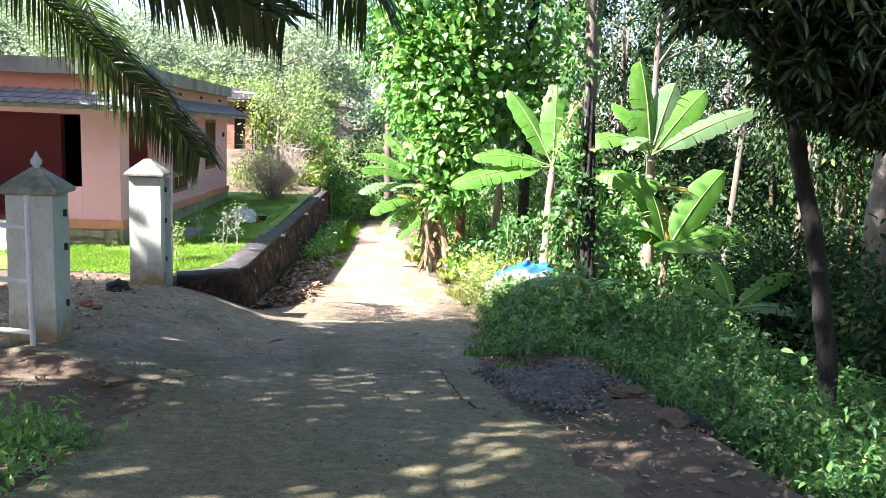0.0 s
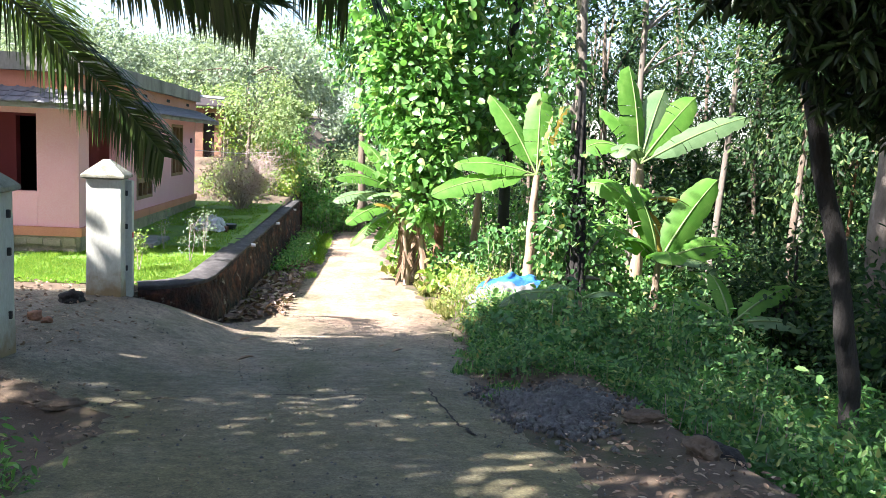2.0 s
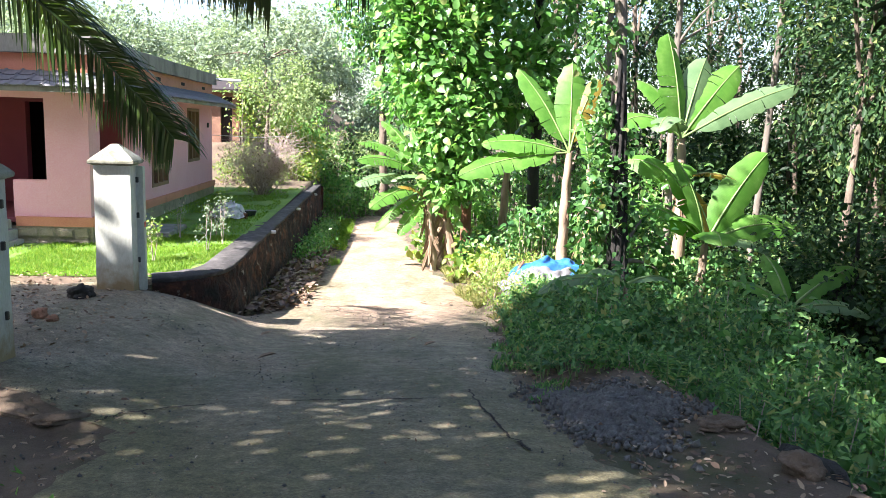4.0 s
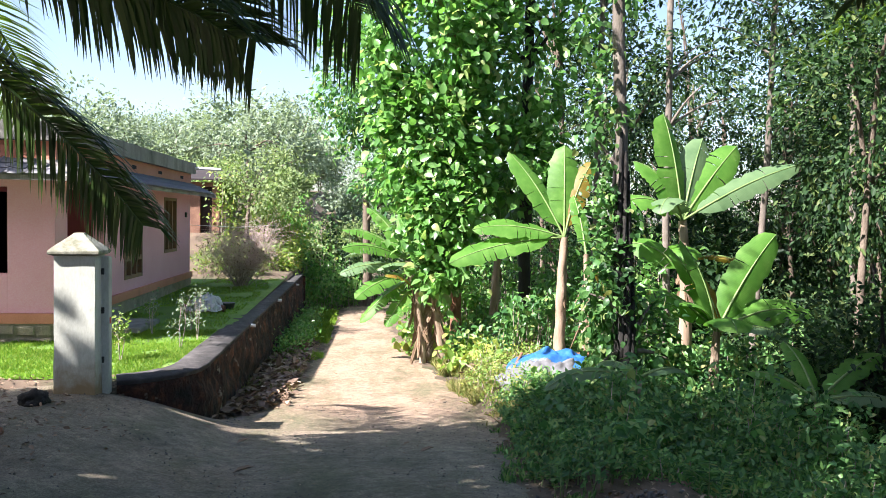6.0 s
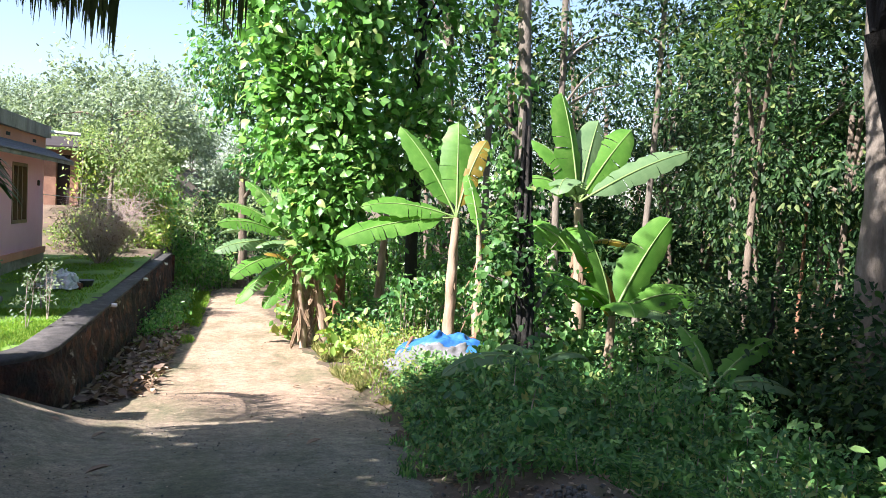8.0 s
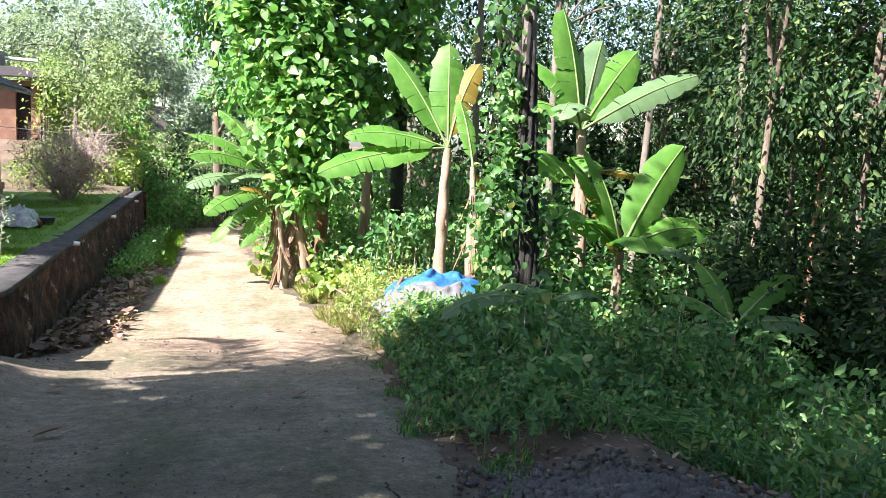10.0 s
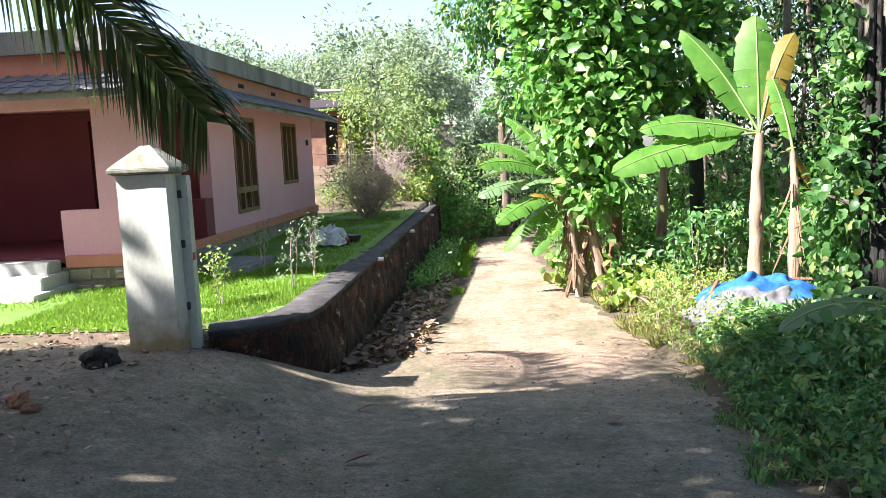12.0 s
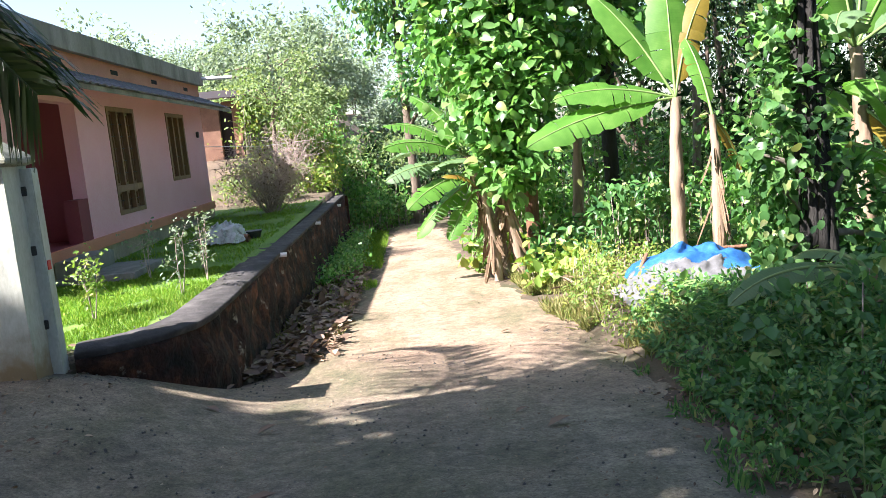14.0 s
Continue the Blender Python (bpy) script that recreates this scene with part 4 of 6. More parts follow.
TILE = tile_mesh()
slope = math.atan2(EZ0 - EZ1, EX)
for r in range(3):
    d = 0.205 * r
    for i in range(42):
        y = HY - 0.35 + i * 0.245
        if y > HY2 + 0.3 or y < HY - d * math.cos(slope) * 0.9:
            continue
        ob = new("tile", TILE)
        ob.parent = eave_lane
        ob.matrix_basis = Matrix.Translation((HX + 0.01 + d * math.cos(slope), y, EZ0 + 0.003 - d * math.sin(slope) + 0.002 * (i % 3))) @ Euler((0, slope, 0)).to_matrix().to_4x4() @ Euler((0, 0, radians(90))).to_matrix().to_4x4()
    for i in range(24):
        x = HX + 0.25 - i * 0.245
        if x > HX - 0.25 + d * math.cos(slope) * 0.9:
            continue
        ob = new("tile", TILE)
        ob.parent = eave_front
        ob.matrix_basis = Matrix.Translation((x, HY - 0.01 - d * math.cos(slope), EZ0 + 0.003 - d * math.sin(slope) + 0.002 * (i % 3))) @ Euler((slope, 0, 0)).to_matrix().to_4x4()


def window(y0, y1, z0, z1, split, label):
    """A wooden three-light window set in the lane wall, with iron bars; split: height of the lower panel, if any."""
    w = hpart("window", boxes((HX - 0.16, HX + 0.012, y0 - 0.0, y0 + 0.07, z0, z1), (HX - 0.16, HX + 0.012, y1 - 0.07, y1, z0, z1),
                              (HX - 0.16, HX + 0.012, y0 + 0.07, y1 - 0.07, z1 - 0.07, z1), (HX - 0.16, HX + 0.012, y0 + 0.07, y1 - 0.07, z0, z0 + 0.07)), M["wood"], label=label)
    inner0, inner1 = y0 + 0.07, y1 - 0.07
    third = (inner1 - inner0) / 3
    bands = [(z0 + 0.07, z1 - 0.07)] if not split else [(z0 + 0.07, split - 0.05), (split + 0.05, z1 - 0.07)]
    if split:
        part("transom", boxes((HX - 0.155, HX + 0.008, inner0, inner1, split - 0.05, split + 0.05)), M["wood"], w)
    for a, b in bands:
        for k in (1, 2):
            part("mullion", boxes((HX - 0.15, HX + 0.006, inner0 + k * third - 0.03, inner0 + k * third + 0.03, a, b)), M["wood"], w)
        for k in range(3):
            p0, p1 = inner0 + k * third + (0.03 if k else 0), inner0 + (k + 1) * third - (0.03 if k < 2 else 0)
            bmw = bmesh.new()
            for s0, s1, q0, q1 in ((p0, p0 + 0.035, a, b), (p1 - 0.035, p1, a, b), (p0 + 0.035, p1 - 0.035, a, a + 0.04), (p0 + 0.035, p1 - 0.035, b - 0.04, b)):
                box(HX - 0.115, HX - 0.07, s0, s1, q0, q1, bm=bmw)
            part("sash", bmw, M["wood"], w)
            g = part("pane", boxes((HX - 0.098, HX - 0.092, p0 + 0.033, p1 - 0.033, a + 0.038, b - 0.038)), M["glass"], w, "dark glass pane reflecting the trees")
        bars = []
        n = int((b - a) / 0.2)
        for k in range(1, n + 1):
            z = a + (b - a) * k / (n + 1)
            bars.append(([(HX - 0.05, inner0, z), (HX - 0.05, inner1, z)], 0.006))
        if bars:
            part("grille", tubes("grille", bars, 6), M["iron"], w, "thin iron window bars")
    return w


window(18.89, 20.11, -0.03, 1.63, 0.37, "tall brown wooden three-light window with a low panel")
window(21.90, 23.10, 0.35, 1.63, None, "brown wooden three-light window with iron bars")

# steps: pale front flight, and a grey slab at the side door
steps = thing("front_steps", "pale cement front steps up to the veranda", "steps", (-7.3, 15.1, -0.75))
for k, (d, z) in enumerate(((0.95, -0.60), (0.63, -0.44), (0.31, -0.29))):
    part("step", box(-1.9, 1.08 - 0.03 * (2 - k) + 0.12 * (2 - k), 0.325 - d, 0.325, -0.14, z + 0.75, 0.012), M["cement_pale"], steps)
side = thing("side_steps", "grey cement slab steps at the side of the veranda", "steps", (-4.6, 16.8, -0.7))
part("slab", box(-0.33, 0.62, -0.62, 0.62, 0.02, 0.13, 0.012), M["concrete"], side)
part("slab_base", box(-0.33, 0.5, -0.52, 0.52, -0.12, 0.018), M["plinth"], side)
part("upper_step", box(-0.345, -0.02, -0.55, 0.55, 0.133, 0.33, 0.012), M["concrete"], side)

# shed behind the house
shed = thing("brick_shed", "low brick shed with a dark sheet roof behind the house", "shed", (-6.6, 31.6, 0.45))
part("wall", boxes((-1.6, 0.55, -0.6, -0.4, -0.6, 1.9), (0.95, 1.2, -0.6, -0.4, -0.6, 1.9), (0.55, 0.95, -0.6, -0.4, 1.75, 1.9), (-1.6, -1.4, -0.4, 3, -0.6, 1.9), (1.0, 1.2, -0.4, 3, -0.6, 1.9)), M["brick"], shed, "rough brick wall")
part("door", boxes((0.555, 0.945, -0.45, -0.41, -0.3, 1.745)), M["dark"], shed, "dark plank door")
bm = bmesh.new()
vs = [bm.verts.new(p) for p in ((-2.0, -1.0, 1.95), (1.5, -1.0, 1.95), (1.5, 3.3, 2.5), (-2.0, 3.3, 2.5))]
fc = bm.faces.new(vs)
ext = bmesh.ops.extrude_face_region(bm, geom=[fc])
for v in ext["geom"]:
    if isinstance(v, bmesh.types.BMVert):
        v.co.z += 0.05
bmesh.ops.recalc_face_normals(bm, faces=list(bm.faces))
part("roof", bm, M["dark"], shed, "dark sheet roof")

line = thing("clothesline", "thin pale clothesline behind the house", "clothesline", (-5.0, 24.62, 0.95))
part("rope", tubes("rope", [([(0, -0.03, 0.02), (0.9, 2.2, -0.06), (1.7, 4.6, 0.0)], 0.008)], 6), M["pvc"], line)

# ---- trees and plants ----
def spline(pts, n):
    """Smooth points through a few control points."""
    p = np.asarray(pts, float)
    k = np.arange(len(p))
    t = np.linspace(0, len(p) - 1, n)
    out = np.stack([np.interp(t, k, p[:, c]) for c in range(3)], -1)
    for _ in range(max(1, n // len(p))):
        out[1:-1] = (out[:-2] + 2 * out[1:-1] + out[2:]) / 4
    return out


def tree(name, label, base, top, r0, r1, crowns, leaf, leaf_mat, bark, bend=0.0, limbs=8, category="tree", group="", sides=10):
    """A tapered trunk from base to top, limbs, and crowns: (centre, radii, clumps, per clump, spread)."""
    base, top = np.asarray(base, float), np.asarray(top, float)
    t = thing(name, label, category, tuple(base), group)
    mid = (base + top) / 2 + np.array([bend, -bend * 0.4, 0])
    line = spline([(0, 0, -0.25), (0.01, 0, 0.3), mid - base, top - base], 18)
    line[:, :2] += rng.standard_normal((18, 2)) * r0 * 0.12
    rad = np.linspace(r0, r1, 18)
    rad[0:3] *= (1.5, 1.25, 1.08)
    part("trunk", tubes("trunk", [(line, rad)], sides, 0.05), bark, t, smooth=True)
    P, O, C = [], [], []
    for centre, radii, clumps, per, spread in crowns:
        p, o, c = clumped(np.asarray(centre) - base, radii, clumps, per, spread)
        P.append(p), O.append(o), C.append(c)
    P, O, C = np.concatenate(P), np.concatenate(O), np.concatenate(C)
    for i in range(min(limbs, len(C))):
        end = C[rng.integers(len(C))]
        near = np.argmin(np.linalg.norm(line[6:] - end, axis=1) + np.maximum(0, line[6:, 2] - end[2] + 0.3) * 3) + 6
        start = line[near]
        m = (start + end) / 2 + np.array([0, 0, 0.12 * np.linalg.norm(end - start)])
        part("limb", tubes("limb", [(spline([start, m, end], 8), np.linspace(rad[near] * 0.5, 0.008, 8))], 6, 0.05), bark, t, smooth=True)
    make = round_leaves if leaf[1] > 0.65 else scatter_leaves
    part("crown", make("crown", P, leaf[0], leaf[1], O, hang=leaf[2]), leaf_mat, t)
    return t


def banana_leaf(base, yaw, pitch, length, width, droop, tears=6, roll=0.0, seg=22):
    """One paddle leaf: stalk, midrib and torn blade. pitch: degrees above level at its base; droop: degrees by which it bends down towards the tip."""
    s = np.linspace(0, 1, seg)
    ang = radians(pitch) - radians(droop) * s ** 1.6
    dl = length / (seg - 1)
    hor = np.concatenate([[0], np.cumsum(np.cos(ang[:-1]) * dl)])
    ver = np.concatenate([[0], np.cumsum(np.sin(ang[:-1]) * dl)])
    fw = np.array([math.cos(radians(yaw)), math.sin(radians(yaw)), 0.0])
    rib = np.asarray(base) + hor[:, None] * fw + ver[:, None] * np.array([0, 0, 1.0])
    tan = np.cos(ang)[:, None] * fw + np.sin(ang)[:, None] * np.array([0, 0, 1.0])
    sd = np.array([-fw[1], fw[0], 0.0])
    nrm = np.cross(tan, sd)
    c, si = math.cos(radians(roll)), math.sin(radians(roll))
    side = sd * c + nrm * si
    nrm = np.cross(tan, side)
    sb = np.clip((s - 0.14) / 0.86, 0, 1)
    w = width * 0.5 * np.clip(np.sin(np.pi * sb ** 0.9), 0, 1) ** 0.38 * (sb > 0) * (1 + 0.07 * rng.standard_normal(seg))
    V, F, A = [], [], []
    pv, pf = tube_arrays(rib, np.linspace(0.022, 0.004, seg), 6)
    n0 = 0
    for sgn in (-1, 1):
        cuts = set(rng.choice(np.arange(5, seg - 2), min(tears, seg - 8), replace=False)) if tears else set()
        lift, prev = 0.0, None
        for i in range(2, seg):
            def station(j, extra, pull):
                mid = rib[j] + sgn * side[j] * w[j] * 0.55 + nrm[j] * (-0.06 * w[j] + extra * 0.4) + tan[j] * pull
                edge = rib[j] + sgn * side[j] * w[j] * (1.0 - 0.25 * abs(extra)) + nrm[j] * (-0.26 * w[j] + extra * 0.6) + tan[j] * pull * 1.6
                return [rib[j] - nrm[j] * 0.002, mid, edge]
            if prev is None:
                V.append(np.array(station(i, 0, 0)))
                A.append(s[i])
                prev = n0
                n0 += 3
                continue
            pull = -0.005 if i in cuts else 0.0
            V.append(np.array(station(i, lift, pull)))
            A.append(s[i])
            a, b = prev, n0
            F.append(np.array([[a, b, b + 1, a + 1], [a + 1, b + 1, b + 2, a + 2]]) if sgn > 0 else np.array([[a, a + 1, b + 1, b], [a + 1, a + 2, b + 2, b + 1]]))
            prev = n0
            n0 += 3
            if i in cuts:
                lift = rng.uniform(-0.14, 0.05) * width
                V.append(np.array(station(i, lift, 0.006)))
                A.append(s[i])
                prev = n0
                n0 += 3
    me = fast_mesh("leaf", np.concatenate(V), np.concatenate(F))
    me.attributes.new("along", "FLOAT", "POINT").data.foreach_set("value", np.repeat(np.array(A), 3).astype(np.float32) * length)
    return me, fast_mesh("midrib", pv, pf)


def hang_leaf(me, name, mat_, parent, label=""):
    """Links a leaf blade with its midrib under it."""
    blade = part(name, me[0], mat_, parent, label, smooth=True)
    part("midrib", me[1], M["rib"] if not label else M["dry"], blade, smooth=True)


def banana(label, base, stem, leaves, stem_r=0.11, dry=0):
    """stem: list of points from the ground; leaves: (yaw, pitch, length, width, droop, tears, material[, start height share])."""
    t = thing("banana_plant", label, "banana plant", tuple(base), "banana plants")
    line = spline([(0, 0, -0.2)] + [tuple(p) for p in stem], 16)
    part("pseudostem", tubes("pseudostem", [(line, np.linspace(stem_r * 1.15, stem_r * 0.55, 16))], 12, 0.16), M["banana_stem"], t, smooth=True)
    for lf in leaves:
        yaw, pitch, length, width, droop, tears, mat = lf[:7]
        at = line[int((lf[7] if len(lf) > 7 else 1.0) * 15)]
        roll = lf[8] if len(lf) > 8 else rng.uniform(-14, 14)
        hang_leaf(banana_leaf(at, yaw, pitch, length, width, droop, tears, roll), "leaf", M[mat], t)
    for k in range(dry):
        at = line[int(rng.uniform(0.45, 0.95) * 15)]
        hang_leaf(banana_leaf(at, rng.uniform(0, 360), rng.uniform(-84, -62), rng.uniform(0.35, 0.85), rng.uniform(0.05, 0.12), rng.uniform(-25, 15), 1, rng.uniform(-80, 80), 16), "dry_leaf", M["dry"], t, "withered brown banana leaf")
    return t


def frond(ctrl, leaflets, length, hang, width=0.036, rad=0.03, lay=None):
    """A coconut frond along control points: rachis, and narrow leaflets that hang from both sides."""
    line = spline(ctrl, 40)
    rv, rf = tube_arrays(line, np.linspace(rad, 0.004, 40), 6)
    tan = unit(np.gradient(line, axis=0))
    side = unit(np.cross(tan, np.array([0, 0, 1.0])))
    if lay is not None:
        side = unit(np.array(lay) - tan * (tan @ np.array(lay))[:, None])
    upv = np.cross(side, tan)
    V, F, n = [rv], [rf], len(rv)
    for k in range(leaflets):
        u = 0.12 + 0.88 * (k + rng.uniform(0, 0.6)) / leaflets
        j = min(38, int(u * 39))
        fr = u * 39 - j
        p0 = line[j] * (1 - fr) + line[j + 1] * fr
        ll = length * (0.45 + 0.55 * math.sin(math.pi * min(1, u * 0.8 + 0.12))) * rng.uniform(0.85, 1.1)
        for sgn in (-1, 1):
            d = unit(sgn * side[j] * rng.uniform(0.8, 1.1) + tan[j] * rng.uniform(0.55, 0.85) + upv[j] * rng.uniform(-0.1, 0.2))
            steps_ = 5
            p = p0.copy()
            pts = [p.copy()]
            for q in range(1, steps_):
                d = unit(d + np.array([0, 0, -hang * (0.35 + q * 0.3)]) * rng.uniform(0.7, 1.25))
                p = p + d * ll / (steps_ - 1)
                pts.append(p.copy())
            pts = np.array(pts)
            tt = unit(np.gradient(pts, axis=0))
            ww = unit(np.cross(tt, tan[j] + 0.01)) * 0.25 + tan[j] * 0.9
            ww = unit(ww - tt * np.sum(ww * tt, -1, keepdims=True))
            half = width * np.array([0.5, 1.0, 0.85, 0.55, 0.06])[:, None] * 0.5
            V.append(np.concatenate([pts - ww * half, pts + ww * half]))
            F.append(np.array([[n + q, n + q + 1, n + steps_ + q + 1, n + steps_ + q] for q in range(steps_ - 1)]))
            n += 2 * steps_
    return fast_mesh("frond", np.concatenate(V), np.concatenate(F))


def coconut():
    t = thing("coconut_palm", "coconut palm with long drooping dark green fronds", "palm tree", (-6.3, 9.2, land1(-6.3, 9.2)))
    b = Vector(t.location)
    c = np.array([-5.5, 9.6, 4.35])
    rel = lambda pts: [np.asarray(p, float) - np.array(b) for p in pts]
    line = spline(rel([(-6.3, 9.2, b.z - 0.2), (-6.25, 9.25, 0.4), (-5.9, 9.4, 2.4), tuple(c)]), 20)
    part("trunk", tubes("trunk", [(line, np.linspace(0.2, 0.12, 20))], 12, 0.03), M["bark"], t, smooth=True)
    shown = [
        ([c, (-5.0, 10.4, 3.75), (-4.37, 10.8, 3.0), (-3.8, 10.95, 2.45), (-3.38, 11.0, 2.08), (-3.04, 11.05, 1.72), (-2.78, 11.1, 1.42), (-2.56, 11.1, 1.14)], 140, 0.74, 0.26, "lf_palm", (0.75, -0.3, 0.6)),
        ([c, (-4.3, 10.0, 4.75), (-3.0, 10.5, 4.2), (-2.1, 10.8, 3.5), (-1.5, 11.0, 2.9)], 150, 1.15, 0.24, "lf_palm", (0.3, -0.35, 0.85)),
        ([c, (-3.9, 9.9, 5.2), (-2.3, 10.2, 4.7), (-1.1, 10.4, 3.8), (-0.5, 10.5, 3.1)], 160, 1.3, 0.42, "lf_palm", (0.3, -0.6, 0.6)),
        ([c, (-4.6, 9.6, 4.65), (-3.6, 9.7, 4.4), (-2.7, 9.8, 3.9), (-2.1, 9.9, 3.4)], 140, 1.1, 0.3, "lf_palm", (0.2, -0.5, 0.8)),
        ([c, (-2.92, 9.7, 3.33), (-2.6, 9.9, 3.14), (-2.0, 10.1, 2.99), (-1.55, 10.2, 2.75)], 120, 0.75, 0.3, "lf_palm", (0.3, -0.5, 0.7)),
        ([c, (-5.1, 11.0, 4.3), (-4.7, 12.3, 3.7), (-4.45, 13.0, 2.95), (-4.35, 13.3, 2.5)], 120, 0.85, 0.2, "lf_palm_young", (0.8, -0.2, 0.5)),
    ]
    for ctrl, n, ln_, hg, mt, lay in shown:
        part("frond", frond(rel(ctrl), n, ln_, hg, lay=lay), M[mt], t)
    for k in range(13):
        a = radians(20 + k * 27.7 + rng.uniform(-8, 8)) + (0.0)
        e = rng.uniform(-0.2, 0.9)
        L = rng.uniform(3.6, 4.4)
        d = np.array([math.cos(a), math.sin(a), 0])
        if d[0] < 0.1 and d[1] > -0.15:
            continue
        if d[1] > 0.2 and d[0] > -0.2:
            e = rng.uniform(1.0, 1.4)
        ctrl = [c, c + d * L * 0.33 + (0, 0, e * 0.9), c + d * L * 0.66 + (0, 0, e * 0.9 - 0.1), c + d * L * 0.95 + (0, 0, e * 0.6 - 0.9)]
        part("frond", frond(rel(ctrl), 46, 0.8, 0.3), M["lf_palm"], t)


coconut()

# unseen trees added left and behind, to shade near lane, bank, pillar and house
for base, top, crowns, note in (
        ((-7.4, 2.2), (-6.2, 2.8, 5.6), [((-4.9, 3.2, 7.0), (3.7, 3.5, 1.2), 150, 54, 0.32), ((-5.4, 4.3, 7.6), (0.9, 0.9, 0.4), 24, 54, 0.25), ((-8.4, 2.6, 6.6), (2.0, 2.4, 1.0), 38, 54, 0.3), ((-1.7, 5.4, 8.3), (1.8, 1.9, 0.8), 56, 54, 0.3)], "beside the lane"),
        ((-6.4, -3.0), (-5.4, -2.2, 5.8), [((-3.9, -1.2, 7.4), (3.4, 3.4, 1.2), 122, 52, 0.33)], "beside the lane"),
        ((-8.4, 6.3), (-7.2, 6.6, 6.4), [((-5.6, 7.0, 8.0), (2.7, 2.2, 1.2), 98, 56, 0.32), ((-1.6, 8.2, 8.6), (2.0, 1.8, 0.8), 80, 56, 0.32), ((-8.2, 6.6, 6.7), (1.9, 1.7, 1.0), 90, 56, 0.3), ((-9.7, 8.15, 6.4), (1.8, 0.85, 0.5), 80, 56, 0.2), ((-6.4, 8.0, 7.6), (1.3, 0.9, 0.7), 46, 56, 0.26)], "inside the garden"),
        # this crown is placed only to keep the sun off the house front
        ((-12.6, 12.6), (-11.8, 13.0, 5.4), [((-11.4, 13.4, 6.6), (2.3, 0.9, 1.0), 110, 56, 0.26)], "beside the house")):
    tree("unseen_shade_tree", "unseen tall leafy tree added for shade " + note, (*base, land1(*base)), top, 0.24, 0.12, crowns, (0.26, 0.45, 0.3), M["lf_mango"], M["bark_dark"], limbs=14)

# the dark mango tree at the edge of the bank
mz = land1(4.3, 8.35)
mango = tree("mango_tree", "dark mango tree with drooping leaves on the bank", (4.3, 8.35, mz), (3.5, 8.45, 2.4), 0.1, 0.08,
             # high crown above the view, added to shade the wood behind
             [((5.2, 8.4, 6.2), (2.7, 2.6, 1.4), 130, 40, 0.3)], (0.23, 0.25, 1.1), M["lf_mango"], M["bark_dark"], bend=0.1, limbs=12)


def whorls(owner, lobes, per, length):
    """Twig ends with a ring of long drooping leaves on each, and the twigs that carry them."""
    b = np.array(owner.location)
    P, D, lines = [], [], []
    hub = np.array([3.62, 8.4, 2.3]) - b
    for centre, radii, n in lobes:
        mid_ = np.asarray(centre) - b
        c = mid_ + unit(rng.standard_normal((n, 3))) * (rng.uniform(0.1, 1, (n, 1)) ** 0.45) * np.asarray(radii)
        lines.append((spline([hub, (hub + mid_) / 2 + (0, 0, 0.25), mid_], 8), np.linspace(0.06, 0.025, 8)))
        for q in c:
            lines.append((spline([mid_ + (q - mid_) * 0.1, (mid_ + q) / 2 + (0, 0, 0.08), q], 6), np.linspace(0.014, 0.004, 6)))
            a = rng.uniform(0, 2 * np.pi, per)
            d = np.stack([np.cos(a), np.sin(a), rng.uniform(-1.6, 0.25, per)], -1)
            P.append(q + rng.standard_normal((per, 3)) * 0.03)
            D.append(d)
    P, D = np.concatenate(P), np.concatenate(D)
    L = length * rng.uniform(0.65, 1.2, len(P))
    v, f = leaf_arrays(P, D, rng.standard_normal((len(P), 3)) * 0.5 + (0, 0, 0.8), L, L * rng.uniform(0.2, 0.28, len(P)), 0.2, 0.25)
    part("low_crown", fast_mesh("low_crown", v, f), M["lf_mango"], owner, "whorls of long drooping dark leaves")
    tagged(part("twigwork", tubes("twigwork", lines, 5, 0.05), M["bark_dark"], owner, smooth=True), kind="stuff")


whorls(mango, [((2.5, 6.8, 2.75), (0.75, 0.6, 0.5), 130), ((3.3, 6.9, 2.45), (0.75, 0.7, 0.75), 300), ((4.2, 7.3, 2.35), (0.95, 0.8, 0.85), 380), ((3.6, 6.6, 3.3), (1.5, 0.9, 0.55), 300), ((5.0, 7.7, 2.5), (0.8, 0.8, 0.9), 130)], 16, 0.165)
tree("pale_tree", "big pale-barked tree below the bank", (6.9, 11.85, land1(6.9, 11.85)), (6.8, 12.1, 7.0), 0.24, 0.15,
     [((7.4, 12.6, 8.6), (3.2, 2.8, 1.8), 130, 40, 0.32)], (0.2, 0.45, 0.4), M["lf_forest"], M["bark_pale"], limbs=14)
for x, y, lean, h, note in ((8.1, 20.0, 0.35, 10.5, "forked"), (6.0, 19.6, -0.1, 11.5, "straight pale"), (9.6, 18.4, -0.3, 9.5, "mossy"), (4.9, 21.4, 0.1, 11.0, "slender"), (11.4, 21.0, 0.4, 10.0, "dark")):
    g = land1(x, y)
    tree("forest_tree", "tall forest tree with a " + note + " bare trunk", (x, y, g), (x + lean, y, g + h), 0.1, 0.055,
         [((x + lean, y + 0.3, g + h * 0.95), (1.9, 1.6, 2.4), 62, 34, 0.26), ((x + lean * 0.6 + 0.7, y + 0.2, g + h * 0.6), (1.3, 1.0, 1.0), 22, 30, 0.2)], (0.15, 0.42, 0.5), M["lf_forest"], M["bark_pale"] if note != "dark" else M["bark_dark"], bend=0.25 * lean, limbs=14, group="forest trees")
